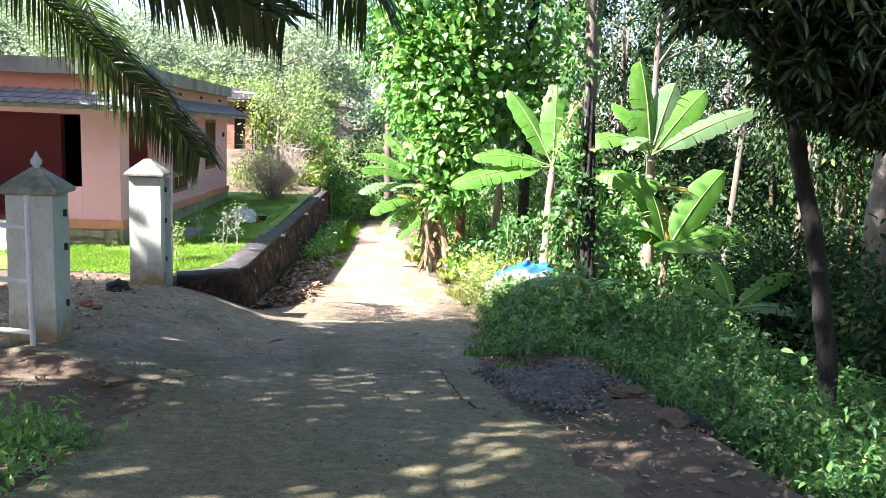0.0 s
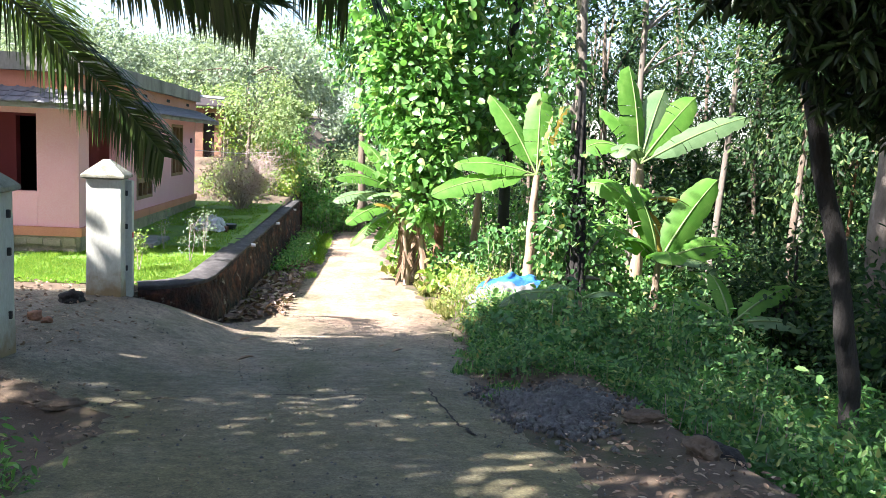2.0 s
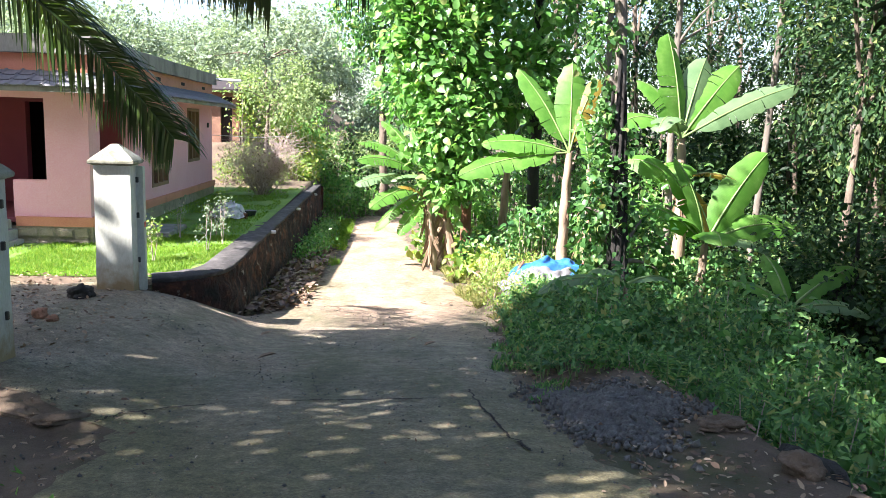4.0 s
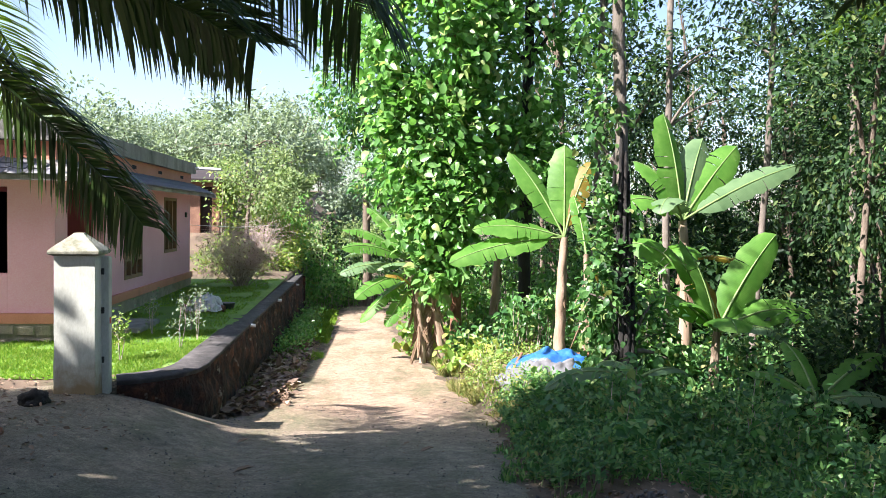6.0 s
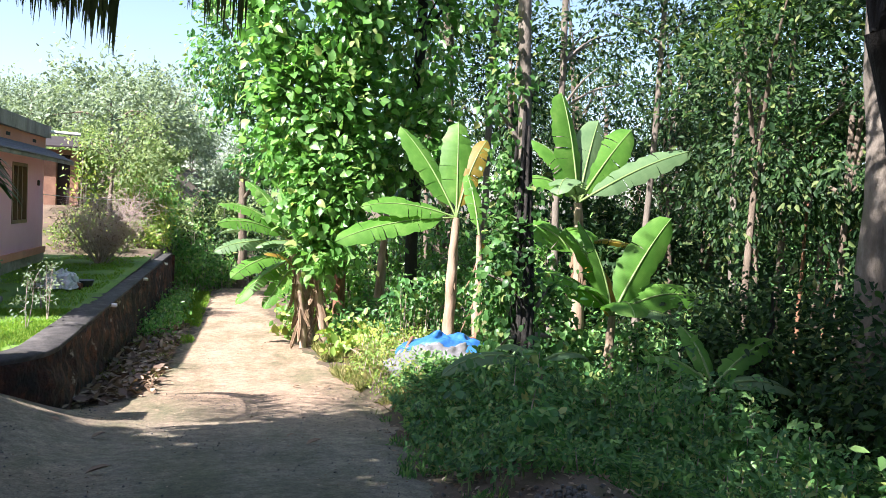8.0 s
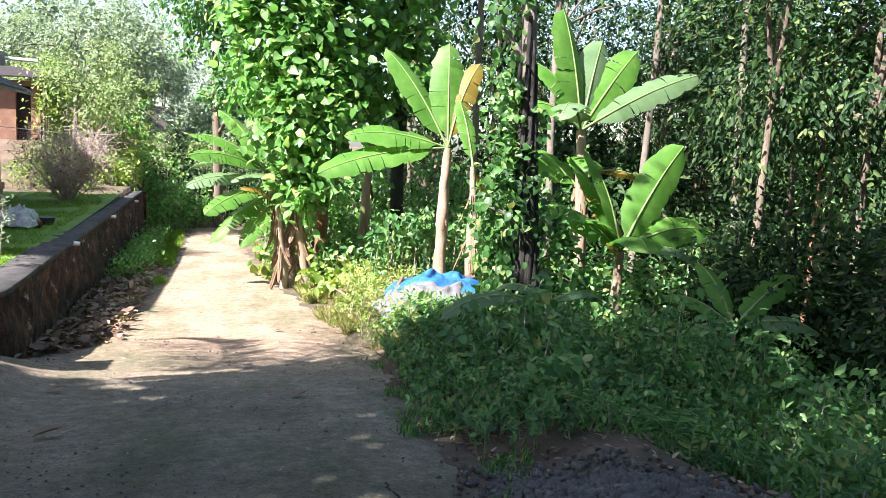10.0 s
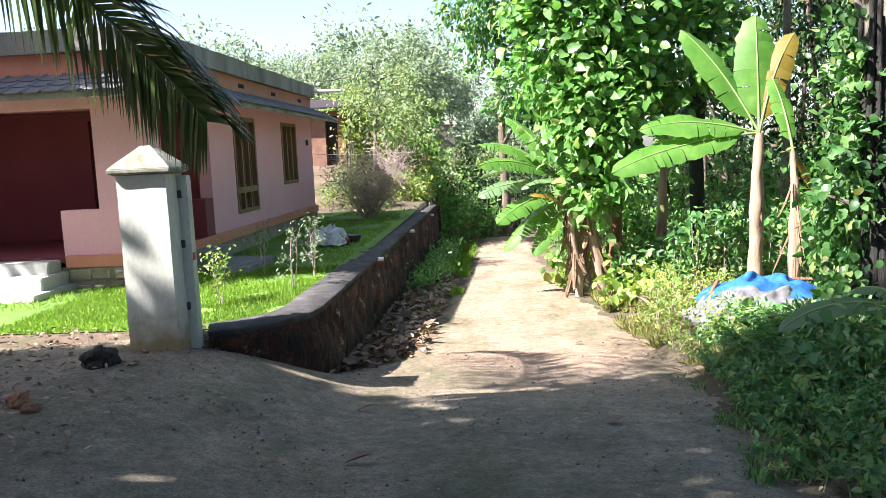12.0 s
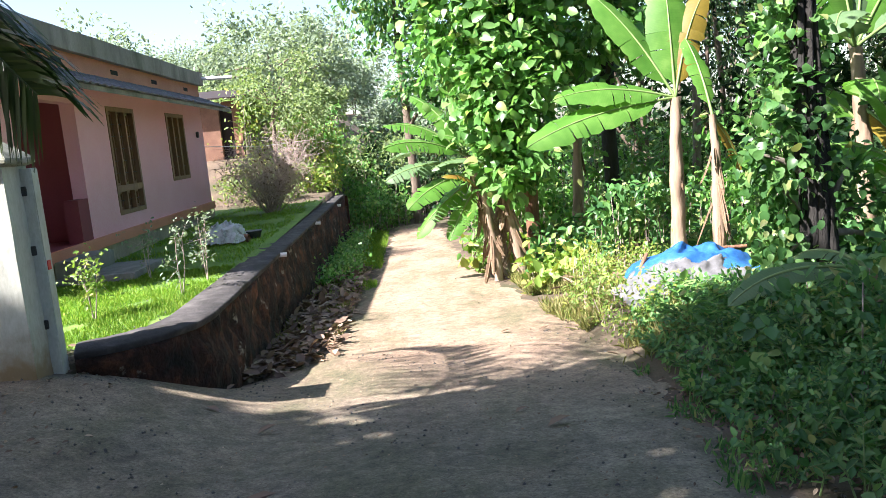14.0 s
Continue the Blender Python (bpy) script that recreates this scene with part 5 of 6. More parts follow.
for x, y, h in ((8.25, 14.9, 5.2), (8.9, 15.1, 3.4)):
    tree("sapling", "thin pale sapling with a few fine leaves", (x, y, land1(x, y)), (x + 0.1, y, land1(x, y) + h), 0.055, 0.02,
         [((x + 0.1, y, land1(x, y) + h), (0.9, 0.8, 0.9), 34, 24, 0.16)], (0.1, 0.35, 0.3), M["lf_bush"], M["bark_red"], limbs=6)
# the tree that is wrapped in a broad-leaved climber
tz = land1(1.6, 20.6)
tree("creeper_tree", "tall tree wrapped in a bright broad-leaved climber", (1.6, 20.6, tz), (1.5, 20.7, 7.6), 0.15, 0.09,
     [((0.85, 20.2, 5.4), (1.7, 1.1, 2.7), 175, 32, 0.25), ((0.85, 20.0, 2.9), (1.3, 0.9, 1.6), 100, 32, 0.22), ((1.05, 19.6, 1.35), (0.8, 0.6, 0.9), 62, 30, 0.19), ((1.2, 19.45, 0.35), (0.5, 0.4, 0.6), 30, 28, 0.17), ((0.6, 20.4, 8.2), (2.2, 1.5, 1.6), 90, 24, 0.3)],
     (0.2, 0.7, 0.35), M["lf_broad"], M["bark_red"], limbs=12)
tree("creeper_tree", "tall tree wrapped in a yellowish-green climber", (3.3, 21.5, land1(3.3, 21.5)), (3.3, 21.5, 8.5), 0.17, 0.1,
     [((3.2, 21.0, 5.4), (1.35, 1.1, 2.9), 100, 20, 0.25), ((3.2, 21.0, 8.8), (2.0, 1.6, 1.5), 60, 20, 0.3), ((2.9, 20.6, 2.5), (1.1, 0.8, 1.1), 46, 22, 0.22)],
     (0.23, 0.6, 0.4), M["lf_broad"], M["bark_dark"], limbs=12)
tree("roadside_tree", "full green tree beside the bend of the lane", (-0.3, 33.5, land1(-0.3, 33.5)), (-0.5, 33.5, 6.0), 0.2, 0.1,
     [((-0.5, 33.2, 7.0), (2.2, 1.8, 3.4), 130, 30, 0.3), ((0.6, 33.0, 3.2), (1.8, 1.4, 1.8), 60, 30, 0.3)], (0.24, 0.5, 0.3), M["lf_bush"], M["bark"], limbs=12)
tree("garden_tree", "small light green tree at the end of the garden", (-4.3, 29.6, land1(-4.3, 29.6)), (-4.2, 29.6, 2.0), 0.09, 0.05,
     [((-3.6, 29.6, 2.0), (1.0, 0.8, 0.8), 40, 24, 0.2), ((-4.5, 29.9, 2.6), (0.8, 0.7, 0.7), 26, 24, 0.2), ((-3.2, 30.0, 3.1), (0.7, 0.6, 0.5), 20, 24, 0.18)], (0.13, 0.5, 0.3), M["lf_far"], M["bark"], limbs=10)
vt = tree("vine_tree", "slender pale trunk hung with dark stems and leafy vines", (3.02, 13.4, land1(3.02, 13.4)), (2.72, 13.45, 6.4), 0.105, 0.075,
          [((2.75, 13.45, 0.3), (0.32, 0.25, 1.5), 80, 17, 0.1), ((3.4, 13.6, -0.4), (0.35, 0.3, 0.8), 44, 16, 0.12), ((2.72, 13.5, 2.6), (0.24, 0.22, 1.4), 36, 12, 0.11), ((2.65, 13.5, 4.6), (0.42, 0.4, 1.2), 28, 12, 0.15)],
          (0.1, 0.8, 0.8), M["lf_vine"], M["bark_pale"], limbs=12)
for k in range(9):
    a0, top_z = k * 0.7, 3.6 - 0.25 * (k % 4)
    pts = [(0.02 - 0.05 * z + (0.115 - 0.008 * z) * math.cos(a0 + 0.5 * z), 0.0 + (0.115 - 0.008 * z) * math.sin(a0 + 0.5 * z), z) for z in np.linspace(-0.05, top_z, 18)]
    part("vine_stem", tubes("vine_stem", [(np.array(pts), np.linspace(0.062, 0.02, 18))], 7, 0.15), M["bark_dark"], vt, "dark ropy vine stem", smooth=True)

# ---- bananas ----
G, D_, O_ = "lf_banana", "lf_banana_dull", "lf_banana_old"
bz = land1(3.15, 17.5)
banana("banana plant with two long leaves arching over the verge", (3.15, 17.5, bz), [(0.0, 0, 0.4), (0.02, 0, 1.4), (0.05, 0, 2.35)],
       [(182, 16, 1.75, 0.5, 34, 5, G, 1.0, -38), (188, -4, 2.25, 0.52, 24, 5, G, 1.0, -40), (150, 62, 1.95, 0.56, 20, 3, G, 1.0, -30), (80, 80, 1.8, 0.62, 12, 2, G), (28, 74, 1.6, 0.42, 26, 4, O_, 1.0, 45)], 0.115, 4)
banana("banana plant with withered hanging leaves", (3.42, 16.7, land1(3.42, 16.7)), [(0.0, 0, 0.5), (0, 0, 1.5), (-0.03, 0, 2.1)],
       [(100, 70, 1.2, 0.3, 25, 4, G), (20, -50, 0.9, 0.24, 30, 3, O_)], 0.075, 11)
cz = land1(4.75, 15.6)  # foot of the large plant
banana("large banana plant with upright sunlit leaves", (4.75, 15.6, cz), [(0.0, 0, 0.6), (-0.02, 0, 1.9), (-0.1, 0, 3.0)],
       [(112, 80, 1.85, 0.7, 16, 3, G, 1.0, 10), (30, 46, 1.95, 0.6, 10, 4, G, 1.0, 50), (8, 30, 2.4, 0.46, 16, 4, D_, 1.0, 48), (50, 60, 1.75, 0.56, 14, 3, D_, 1.0, 40), (165, 72, 1.3, 0.6, 60, 4, G, 1.0, -30), (190, 40, 1.45, 0.54, 105, 5, G, 1.0, -30), (230, 45, 1.3, 0.5, 115, 6, D_), (300, -40, 1.35, 0.42, 45, 3, O_, 0.86, 10), (150, 50, 1.3, 0.5, 80, 4, G, 0.75, -40), (345, 20, 1.2, 0.36, 90, 6, O_, 0.85), (250, 40, 1.2, 0.5, 110, 3, G, 0.8)], 0.12, 5)
banana("young banana plant with broad bright leaves", (4.45, 13.9, land1(4.45, 13.9)), [(0.0, 0, 0.3), (0.03, 0, 0.9), (0.04, 0, 1.3)],
       [(18, 58, 1.75, 0.56, 16, 1, G, 1.0, 62), (4, 28, 1.55, 0.46, 55, 1, G, 1.0, 50), (262, 40, 1.0, 0.62, 95, 0, G), (150, 78, 1.4, 0.5, 30, 1, G, 1.0, -10), (165, 45, 1.4, 0.5, 60, 2, G, 1.0, -25), (135, 66, 1.4, 0.46, 25, 2, G), (330, 20, 1.0, 0.36, 70, 2, D_), (190, 60, 0.9, 0.46, 90, 1, G)], 0.08, 1)
banana("small banana plant in the undergrowth", (4.9, 12.1, land1(4.9, 12.1)), [(0.0, 0, 0.3), (0.02, 0, 0.85)],
       [(20, 34, 1.3, 0.3, 30, 2, G, 1.0, 35), (-5, 14, 1.1, 0.26, 50, 2, D_, 1.0, 30), (150, 40, 0.9, 0.3, 60, 2, G), (100, 60, 0.9, 0.3, 40, 1, G), (200, 20, 0.8, 0.26, 60, 2, D_)], 0.05)
banana("young banana plant with dull bluish leaves on the bank", (2.75, 12.1, land1(2.75, 12.1)), [(0.0, 0, 0.25), (-0.02, 0, 0.5)],
       [(184, 16, 1.2, 0.24, 62, 4, D_, 1.0, -25), (20, 20, 0.8, 0.24, 60, 2, D_), (120, 30, 0.7, 0.22, 70, 2, D_)], 0.04)
lb = land1(1.0, 20.3)
banana("banana clump with tattered leaves beside the lane", (1.0, 20.3, lb), [(-0.1, 0, 0.7), (-0.35, 0, 1.5), (-0.52, -0.1, 2.15)],
       [(150, 62, 1.55, 0.4, 40, 8, G, 1.0, -20), (183, 44, 1.6, 0.44, 55, 9, G, 1.0, -25), (205, 26, 1.6, 0.44, 45, 9, G, 1.0, -32), (190, 8, 1.55, 0.42, 40, 9, D_, 0.95, -30), (212, -8, 1.5, 0.44, 34, 9, G, 0.92, -30), (196, -28, 1.5, 0.42, 30, 8, G, 0.85, -25), (165, 22, 1.5, 0.4, 60, 9, D_), (225, -38, 1.2, 0.4, 20, 8, G, 0.75, -20), (95, 70, 1.4, 0.42, 25, 3, G)], 0.11, 16)
banana("banana clump with leaning brown stems", (1.25, 19.9, land1(1.25, 19.9)), [(-0.08, 0, 0.5), (-0.2, 0, 1.2), (-0.28, 0, 1.9)],
       [(170, 50, 1.3, 0.4, 55, 8, G), (200, 25, 1.3, 0.38, 60, 9, D_), (110, 70, 1.4, 0.42, 22, 3, G)], 0.1, 18)
banana("withered banana stem hung with brown leaves", (0.8, 19.75, land1(0.8, 19.75)), [(0.0, 0, 0.4), (-0.08, 0, 0.9), (-0.14, 0, 1.5)],
       [(205, 50, 0.9, 0.3, 70, 7, O_)], 0.08, 18)
banana("tall banana plant behind the climber tree", (2.5, 21.0, land1(2.5, 21)), [(0, 0, 0.8), (0.05, 0, 1.8), (0.1, 0, 2.7)],
       [(130, 72, 1.7, 0.5, 20, 2, D_), (80, 78, 1.7, 0.5, 14, 2, D_), (190, 40, 1.5, 0.4, 50, 4, D_), (30, 50, 1.4, 0.4, 40, 4, D_)], 0.11, 4)


# ---- undergrowth, hedges and woods ----
def bush(name, label, boxes_, per, leaf, mat_, category="bush", stems=True):
    """A bush of leafy clumps: boxes_ are (x, y, rx, ry, height, clumps)."""
    x0, y0 = boxes_[0][:2]
    b = np.array([x0, y0, land1(x0, y0)])
    t = thing(name, label, category, tuple(b))
    P, O, S = [], [], []
    for x, y, rx, ry, h, clumps in boxes_:
        c = np.stack([x + rx * rng.uniform(-1, 1, clumps), y + ry * rng.uniform(-1, 1, clumps), np.zeros(clumps)], -1)
        g = land(c[:, 0], c[:, 1])
        rise = np.array([0.75 + 0.75 * noise.noise((q[0] * 1.5, q[1] * 1.5, 3.3)) for q in c])
        c[:, 2] = g + h * np.clip(rise, 0.25, 1.35) * rng.uniform(0.12, 1.1, clumps)
        p = np.repeat(c, per, 0) + rng.standard_normal((clumps * per, 3)) * (0.09 + 0.05 * h) * rng.uniform(0.6, 1.4, (clumps, 1)).repeat(per, 0)
        p[:, 2] = np.maximum(p[:, 2], land(p[:, 0], p[:, 1]) + 0.02)
        P.append(p)
        for q, gg in zip(c, g):
            S.append(([np.array([q[0] + rng.uniform(-0.1, 0.1), q[1], gg - 0.05]) - b, (q + (0, 0, 0.02)) - b], np.array([0.008, 0.004])))
    P = np.concatenate(P) - b
    part("foliage", scatter_leaves("foliage", P, leaf[0], leaf[1], up=0.7, hang=leaf[2]), mat_, t)
    if stems:
        tagged(part("stemwork", tubes("stemwork", S, 5), M["twig"], t), kind="stuff")
    return t


def herbs(name, label, n, x0, x1, y0, y1, h, leaf, nodes, mat_, keep=None, category="weeds", lean=0.55, narrow=0.5):
    """Many leafy stems: each arches from the ground and bears pairs of leaves up to its tip."""
    X, Y = rng.uniform(x0, x1, n), rng.uniform(y0, y1, n)
    ok = np.array([noise.noise((a * 1.1, b * 1.1, 5.0)) for a, b in zip(X, Y)]) > -0.28
    if keep is not None:
        ok &= keep(X, Y)
    X, Y = X[ok], Y[ok]
    n = len(X)
    tall = np.array([0.85 + 0.7 * noise.noise((a * 0.9, b * 0.9, 8.0)) for a, b in zip(X, Y)]) * h * rng.uniform(0.55, 1.2, n)
    az = rng.uniform(0, 2 * np.pi, n)
    out = np.stack([np.cos(az), np.sin(az), np.zeros(n)], -1) * (lean * tall * rng.uniform(0.4, 1.4, n))[:, None]
    base = np.stack([X, Y, land(X, Y) - 0.01], -1)
    top = np.array([0, 0, 1.0]) * tall[:, None]
    P, D, N, L, S = [], [], [], [], []
    origin = base.mean(0)
    for k in range(nodes):
        u = 0.25 + 0.75 * (k + 0.5) / nodes
        at = base + out * u * u + top * (u - 0.22 * u ** 3)
        tan = unit(out * 2 * u + top * (1 - 0.66 * u * u))
        side = unit(np.cross(tan, rng.standard_normal((n, 3)) * 0.5 + (0, 0, 0.01) + np.cross(out, (0, 0, 1.0)) + 1e-3))
        if narrow < 0.45:
            side = unit(np.cross(out + 1e-4, (0, 0, 1.0)) + np.zeros((n, 3)))
        for sgn in (-1, 1):
            P.append(at)
            D.append(side * sgn + tan * 0.55 + rng.standard_normal((n, 3)) * 0.18)
            N.append(rng.standard_normal((n, 3)) * 0.3 + (SUN.x * 0.3, SUN.y * 0.3, 1.0))
            L.append(leaf * (1.15 - 0.6 * abs(u - 0.55)) * rng.uniform(0.7, 1.25, n))
    P, D, N, L = np.concatenate(P), np.concatenate(D), np.concatenate(N), np.concatenate(L)
    t = thing(name, label, category, tuple(origin), kind="stuff")
    v, f = leaf_arrays(P - origin, D, N, L, L * narrow * rng.uniform(0.8, 1.2, len(L)), 0.12, 0.2)
    part("foliage", fast_mesh("foliage", v, f), mat_, t)
    for b0, o0, t0 in zip(base, out, top):
        S.append(([b0 - origin, b0 + o0 * 0.25 + t0 * 0.47 - origin, b0 + o0 + t0 * 0.78 - origin], np.array([0.006, 0.004, 0.0015])))
    part("stemwork", tubes("stemwork", S, 4), M["rib"], t)


verge = lambda x, y: x > road_edge(y, 1) + 0.12
herbs("weeds", "leafy weeds crowding the edge of the lane", 620, 0.9, 2.4, 9.2, 14.3, 0.34, 0.06, 7, M["lf_bush"], verge)
herbs("weeds", "tall leafy weeds on the shaded bank", 640, 2.0, 4.6, 9.4, 14.4, 0.62, 0.075, 9, M["lf_bush"])
herbs("weeds", "feathery ferny weeds on the bank", 420, 1.5, 4.4, 8.6, 13.6, 0.55, 0.07, 16, M["lf_fern"], lambda x, y: verge(x, y) & (x > 1.9 - 0.1 * (y - 10)), narrow=0.26, lean=0.9)
herbs("weeds", "broad-leaved plants with bluish leaves on the bank", 90, 1.7, 4.4, 9.6, 13.4, 0.6, 0.11, 6, M["lf_bush"], verge, narrow=0.72)
herbs("weeds", "bright leafy weeds below the edge of the bank", 620, 2.5, 5.2, 5.0, 9.6, 0.6, 0.075, 9, M["lf_fern"])
herbs("weeds", "large-leaved plants below the edge of the bank", 70, 2.6, 4.8, 4.6, 8.6, 0.5, 0.15, 4, M["lf_vine"], narrow=0.6)
herbs("weeds", "leafy weeds in the half shade under the trees", 700, 4.4, 8.5, 8.0, 15.5, 0.8, 0.1, 8, M["lf_fern"], narrow=0.4)
bush("roadside_bush", "low dark green weeds along the lane", [(1.75, 11.2, 0.4, 1.4, 0.16, 110), (2.1, 9.9, 0.4, 0.7, 0.18, 40)], 36, (0.05, 0.5, 0.2), M["lf_bush"])
bush("roadside_bush", "leafy shrubs on the shaded bank", [(2.55, 12.0, 0.55, 1.4, 0.34, 62), (3.4, 11.2, 0.6, 1.3, 0.6, 56)], 60, (0.065, 0.5, 0.2), M["lf_bush"])
bush("roadside_bush", "ferny undergrowth below the bank", [(2.95, 8.2, 0.65, 1.6, 0.55, 84), (3.4, 6.2, 0.8, 1.2, 0.6, 56)], 54, (0.07, 0.36, 0.1), M["lf_bush"])
bush("roadside_bush", "tangled green shrubs under the bananas", [(4.4, 12.4, 0.9, 1.5, 0.7, 80), (4.7, 10.2, 1.2, 1.0, 0.75, 66)], 56, (0.075, 0.5, 0.2), M["lf_bush"])
bush("roadside_bush", "leafy shrubs with larger pale leaves on the bank", [(3.0, 11.6, 0.9, 1.6, 0.75, 30), (4.2, 10.6, 0.9, 1.6, 0.85, 34)], 16, (0.12, 0.5, 0.3), M["lf_bush"])
bush("roadside_bush", "broad-leaved creeper plants at the lane's edge", [(2.2, 10.8, 0.6, 1.2, 0.3, 18), (2.9, 12.6, 0.6, 0.8, 0.5, 18)], 7, (0.13, 0.8, 0.2), M["lf_bush"])
bush("roadside_bush", "shrubs between the vine trunk and the bananas", [(4.0, 14.6, 0.9, 0.7, 0.7, 110), (5.8, 15.2, 1.0, 1.4, 1.2, 130)], 34, (0.13, 0.5, 0.2), M["lf_bush"])
bush("roadside_bush", "yellow-green weeds round the plastic sheet", [(1.75, 15.6, 0.4, 1.6, 0.22, 90), (2.2, 17.2, 0.6, 0.8, 0.4, 60)], 26, (0.06, 0.4, 0.1), M["lf_yellow"])
bush("roadside_bush", "low broad-leaved plants beside the lane", [(1.2, 22.4, 0.7, 1.6, 0.5, 50), (1.6, 18.6, 0.5, 0.7, 0.35, 18)], 16, (0.2, 0.6, 0.3), M["lf_yellow"])
bush("roadside_bush", "green shrubs behind the plastic sheet", [(3.4, 18.9, 1.3, 0.7, 1.2, 80), (2.1, 19.4, 0.7, 0.5, 0.8, 34)], 20, (0.15, 0.5, 0.5), M["lf_bush"])
# the brighter broad-leaf colour stands in for sun on these shaded shrubs
bush("roadside_bush", "shrubs behind the banana plants in a brighter, sunlit leaf colour", [(3.2, 22.6, 2.2, 0.8, 2.6, 170), (1.6, 22.4, 1.0, 0.8, 2.0, 70), (5.6, 20.4, 1.2, 0.9, 2.4, 120)], 24, (0.16, 0.5, 0.4), M["lf_broad"])
bush("roadside_bush", "light green shrub at the end of the garden", [(-4.4, 27.3, 0.9, 0.8, 0.9, 70)], 26, (0.09, 0.45, 0.2), M["lf_yellow"])
bush("roadside_bush", "green weeds at the foot of the retaining wall", [(-2.05, 24.5, 0.3, 4.0, 0.35, 130)], 26, (0.09, 0.5, 0.2), M["lf_broad"])
bush("hedge", "sunlit green hedge where the lane bends", [(-2.6, 32.5, 1.3, 1.4, 2.0, 150), (-1.5, 33.5, 0.8, 1.0, 1.2, 60)], 30, (0.15, 0.5, 0.3), M["lf_broad"])
bush("hedge", "yellow-green garden shrubs behind the lawn", [(-4.0, 31.5, 1.4, 1.0, 2.2, 150), (-3.2, 29.5, 0.5, 0.7, 0.9, 40)], 30, (0.14, 0.5, 0.3), M["lf_yellow"])
bush("hedge", "dense bushes closing the end of the lane", [(0.0, 36.0, 2.4, 1.5, 2.6, 200), (2.5, 31.0, 1.6, 2.5, 2.4, 180)], 30, (0.18, 0.5, 0.3), M["lf_forest"])


def woods(name, label, spots, leaf, mat_, clumps, per, trunk_h, crown_r, bark):
    """Far trees that nobody could count: trunks in one mesh, leaves in another."""
    t = thing(name, label, "woods", (0, 0, 0), kind="stuff")
    lines, P, O = [], [], []
    for x, y, s in spots:
        z = land1(x, y)
        h = trunk_h * s * rng.uniform(0.8, 1.2)
        lean = rng.uniform(-0.5, 0.5, 2)
        lines.append(([(x, y, z - 0.3), (x + lean[0] * 0.4, y + lean[1] * 0.4, z + h * 0.5), (x + lean[0], y + lean[1], z + h)], np.array([0.085, 0.07, 0.045]) * s))
        p, o, c = clumped((x + lean[0], y + lean[1], z + h * 0.98), np.array(crown_r) * s * rng.uniform(0.8, 1.2, 3), clumps, per, (0.22 if leaf[0] < 0.3 else 0.34) * s, 0.35)
        P.append(p), O.append(o)
        for q in c[:4]:
            lines.append(([(x + lean[0] * 0.8, y + lean[1] * 0.8, z + h * 0.75), tuple((q + np.array([x, y, z + h * 0.9])) / 2), tuple(q)], np.array([0.05, 0.035, 0.012]) * s))
    part("trunks", tubes("trunks", lines, 7, 0.04), bark, t, smooth=True)
    part("foliage", scatter_leaves("foliage", np.concatenate(P), leaf[0], leaf[1], np.concatenate(O), hang=leaf[2]), mat_, t)
    return t


# right-hand wood behind the bananas: tall slender trees over a thick understorey
def wood_spots(n, x0, x1, y0, y1, keep, s0, s1):
    out = []
    while len(out) < n:
        x, y = rng.uniform(x0, x1), rng.uniform(y0, y1)
        if keep(x, y):
            out.append((x, y, rng.uniform(s0, s1)))
    return out


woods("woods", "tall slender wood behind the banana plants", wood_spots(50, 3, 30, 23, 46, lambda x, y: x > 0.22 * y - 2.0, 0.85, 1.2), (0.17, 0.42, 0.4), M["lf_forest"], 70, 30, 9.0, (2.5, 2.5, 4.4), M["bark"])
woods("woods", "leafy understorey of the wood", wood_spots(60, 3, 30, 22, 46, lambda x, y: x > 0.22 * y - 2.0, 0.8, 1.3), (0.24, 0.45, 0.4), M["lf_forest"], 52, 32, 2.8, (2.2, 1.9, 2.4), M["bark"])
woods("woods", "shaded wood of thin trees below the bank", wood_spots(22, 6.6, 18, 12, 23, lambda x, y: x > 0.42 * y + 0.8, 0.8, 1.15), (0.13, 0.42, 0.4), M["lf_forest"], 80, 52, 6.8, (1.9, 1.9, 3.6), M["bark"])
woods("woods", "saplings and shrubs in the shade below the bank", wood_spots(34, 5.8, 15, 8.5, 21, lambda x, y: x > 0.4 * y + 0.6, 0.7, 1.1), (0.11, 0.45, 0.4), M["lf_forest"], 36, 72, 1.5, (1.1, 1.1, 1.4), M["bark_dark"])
P = np.stack([rng.uniform(5, 30, 3400), rng.uniform(9, 46, 3400), np.zeros(3400)], -1)
P = P[P[:, 0] > 0.3 * P[:, 1]]
P = np.repeat(on_land(P), 26, 0)
P += rng.standard_normal(P.shape) * (0.4, 0.4, 0.0)
P[:, 2] += np.abs(rng.standard_normal(len(P))) * 0.6
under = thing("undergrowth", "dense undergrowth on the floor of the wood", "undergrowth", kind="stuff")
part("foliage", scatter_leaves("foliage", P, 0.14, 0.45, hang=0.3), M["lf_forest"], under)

# the wooded hill beyond the house; its haze is in the pale leaf colours
woods("hill_woods", "wooded hill beyond the house, its haze put into the leaf colour", wood_spots(170, -80, 14, 50, 125, lambda x, y: x < 0.08 * y, 0.9, 1.4), (0.3, 0.5, 0.3), M["lf_haze"], 48, 46, 3.4, (3.0, 3.0, 2.6), M["bark"])
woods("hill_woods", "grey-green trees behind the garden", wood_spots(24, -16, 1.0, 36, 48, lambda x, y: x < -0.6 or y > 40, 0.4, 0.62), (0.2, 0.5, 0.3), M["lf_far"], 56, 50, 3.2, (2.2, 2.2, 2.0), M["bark"])
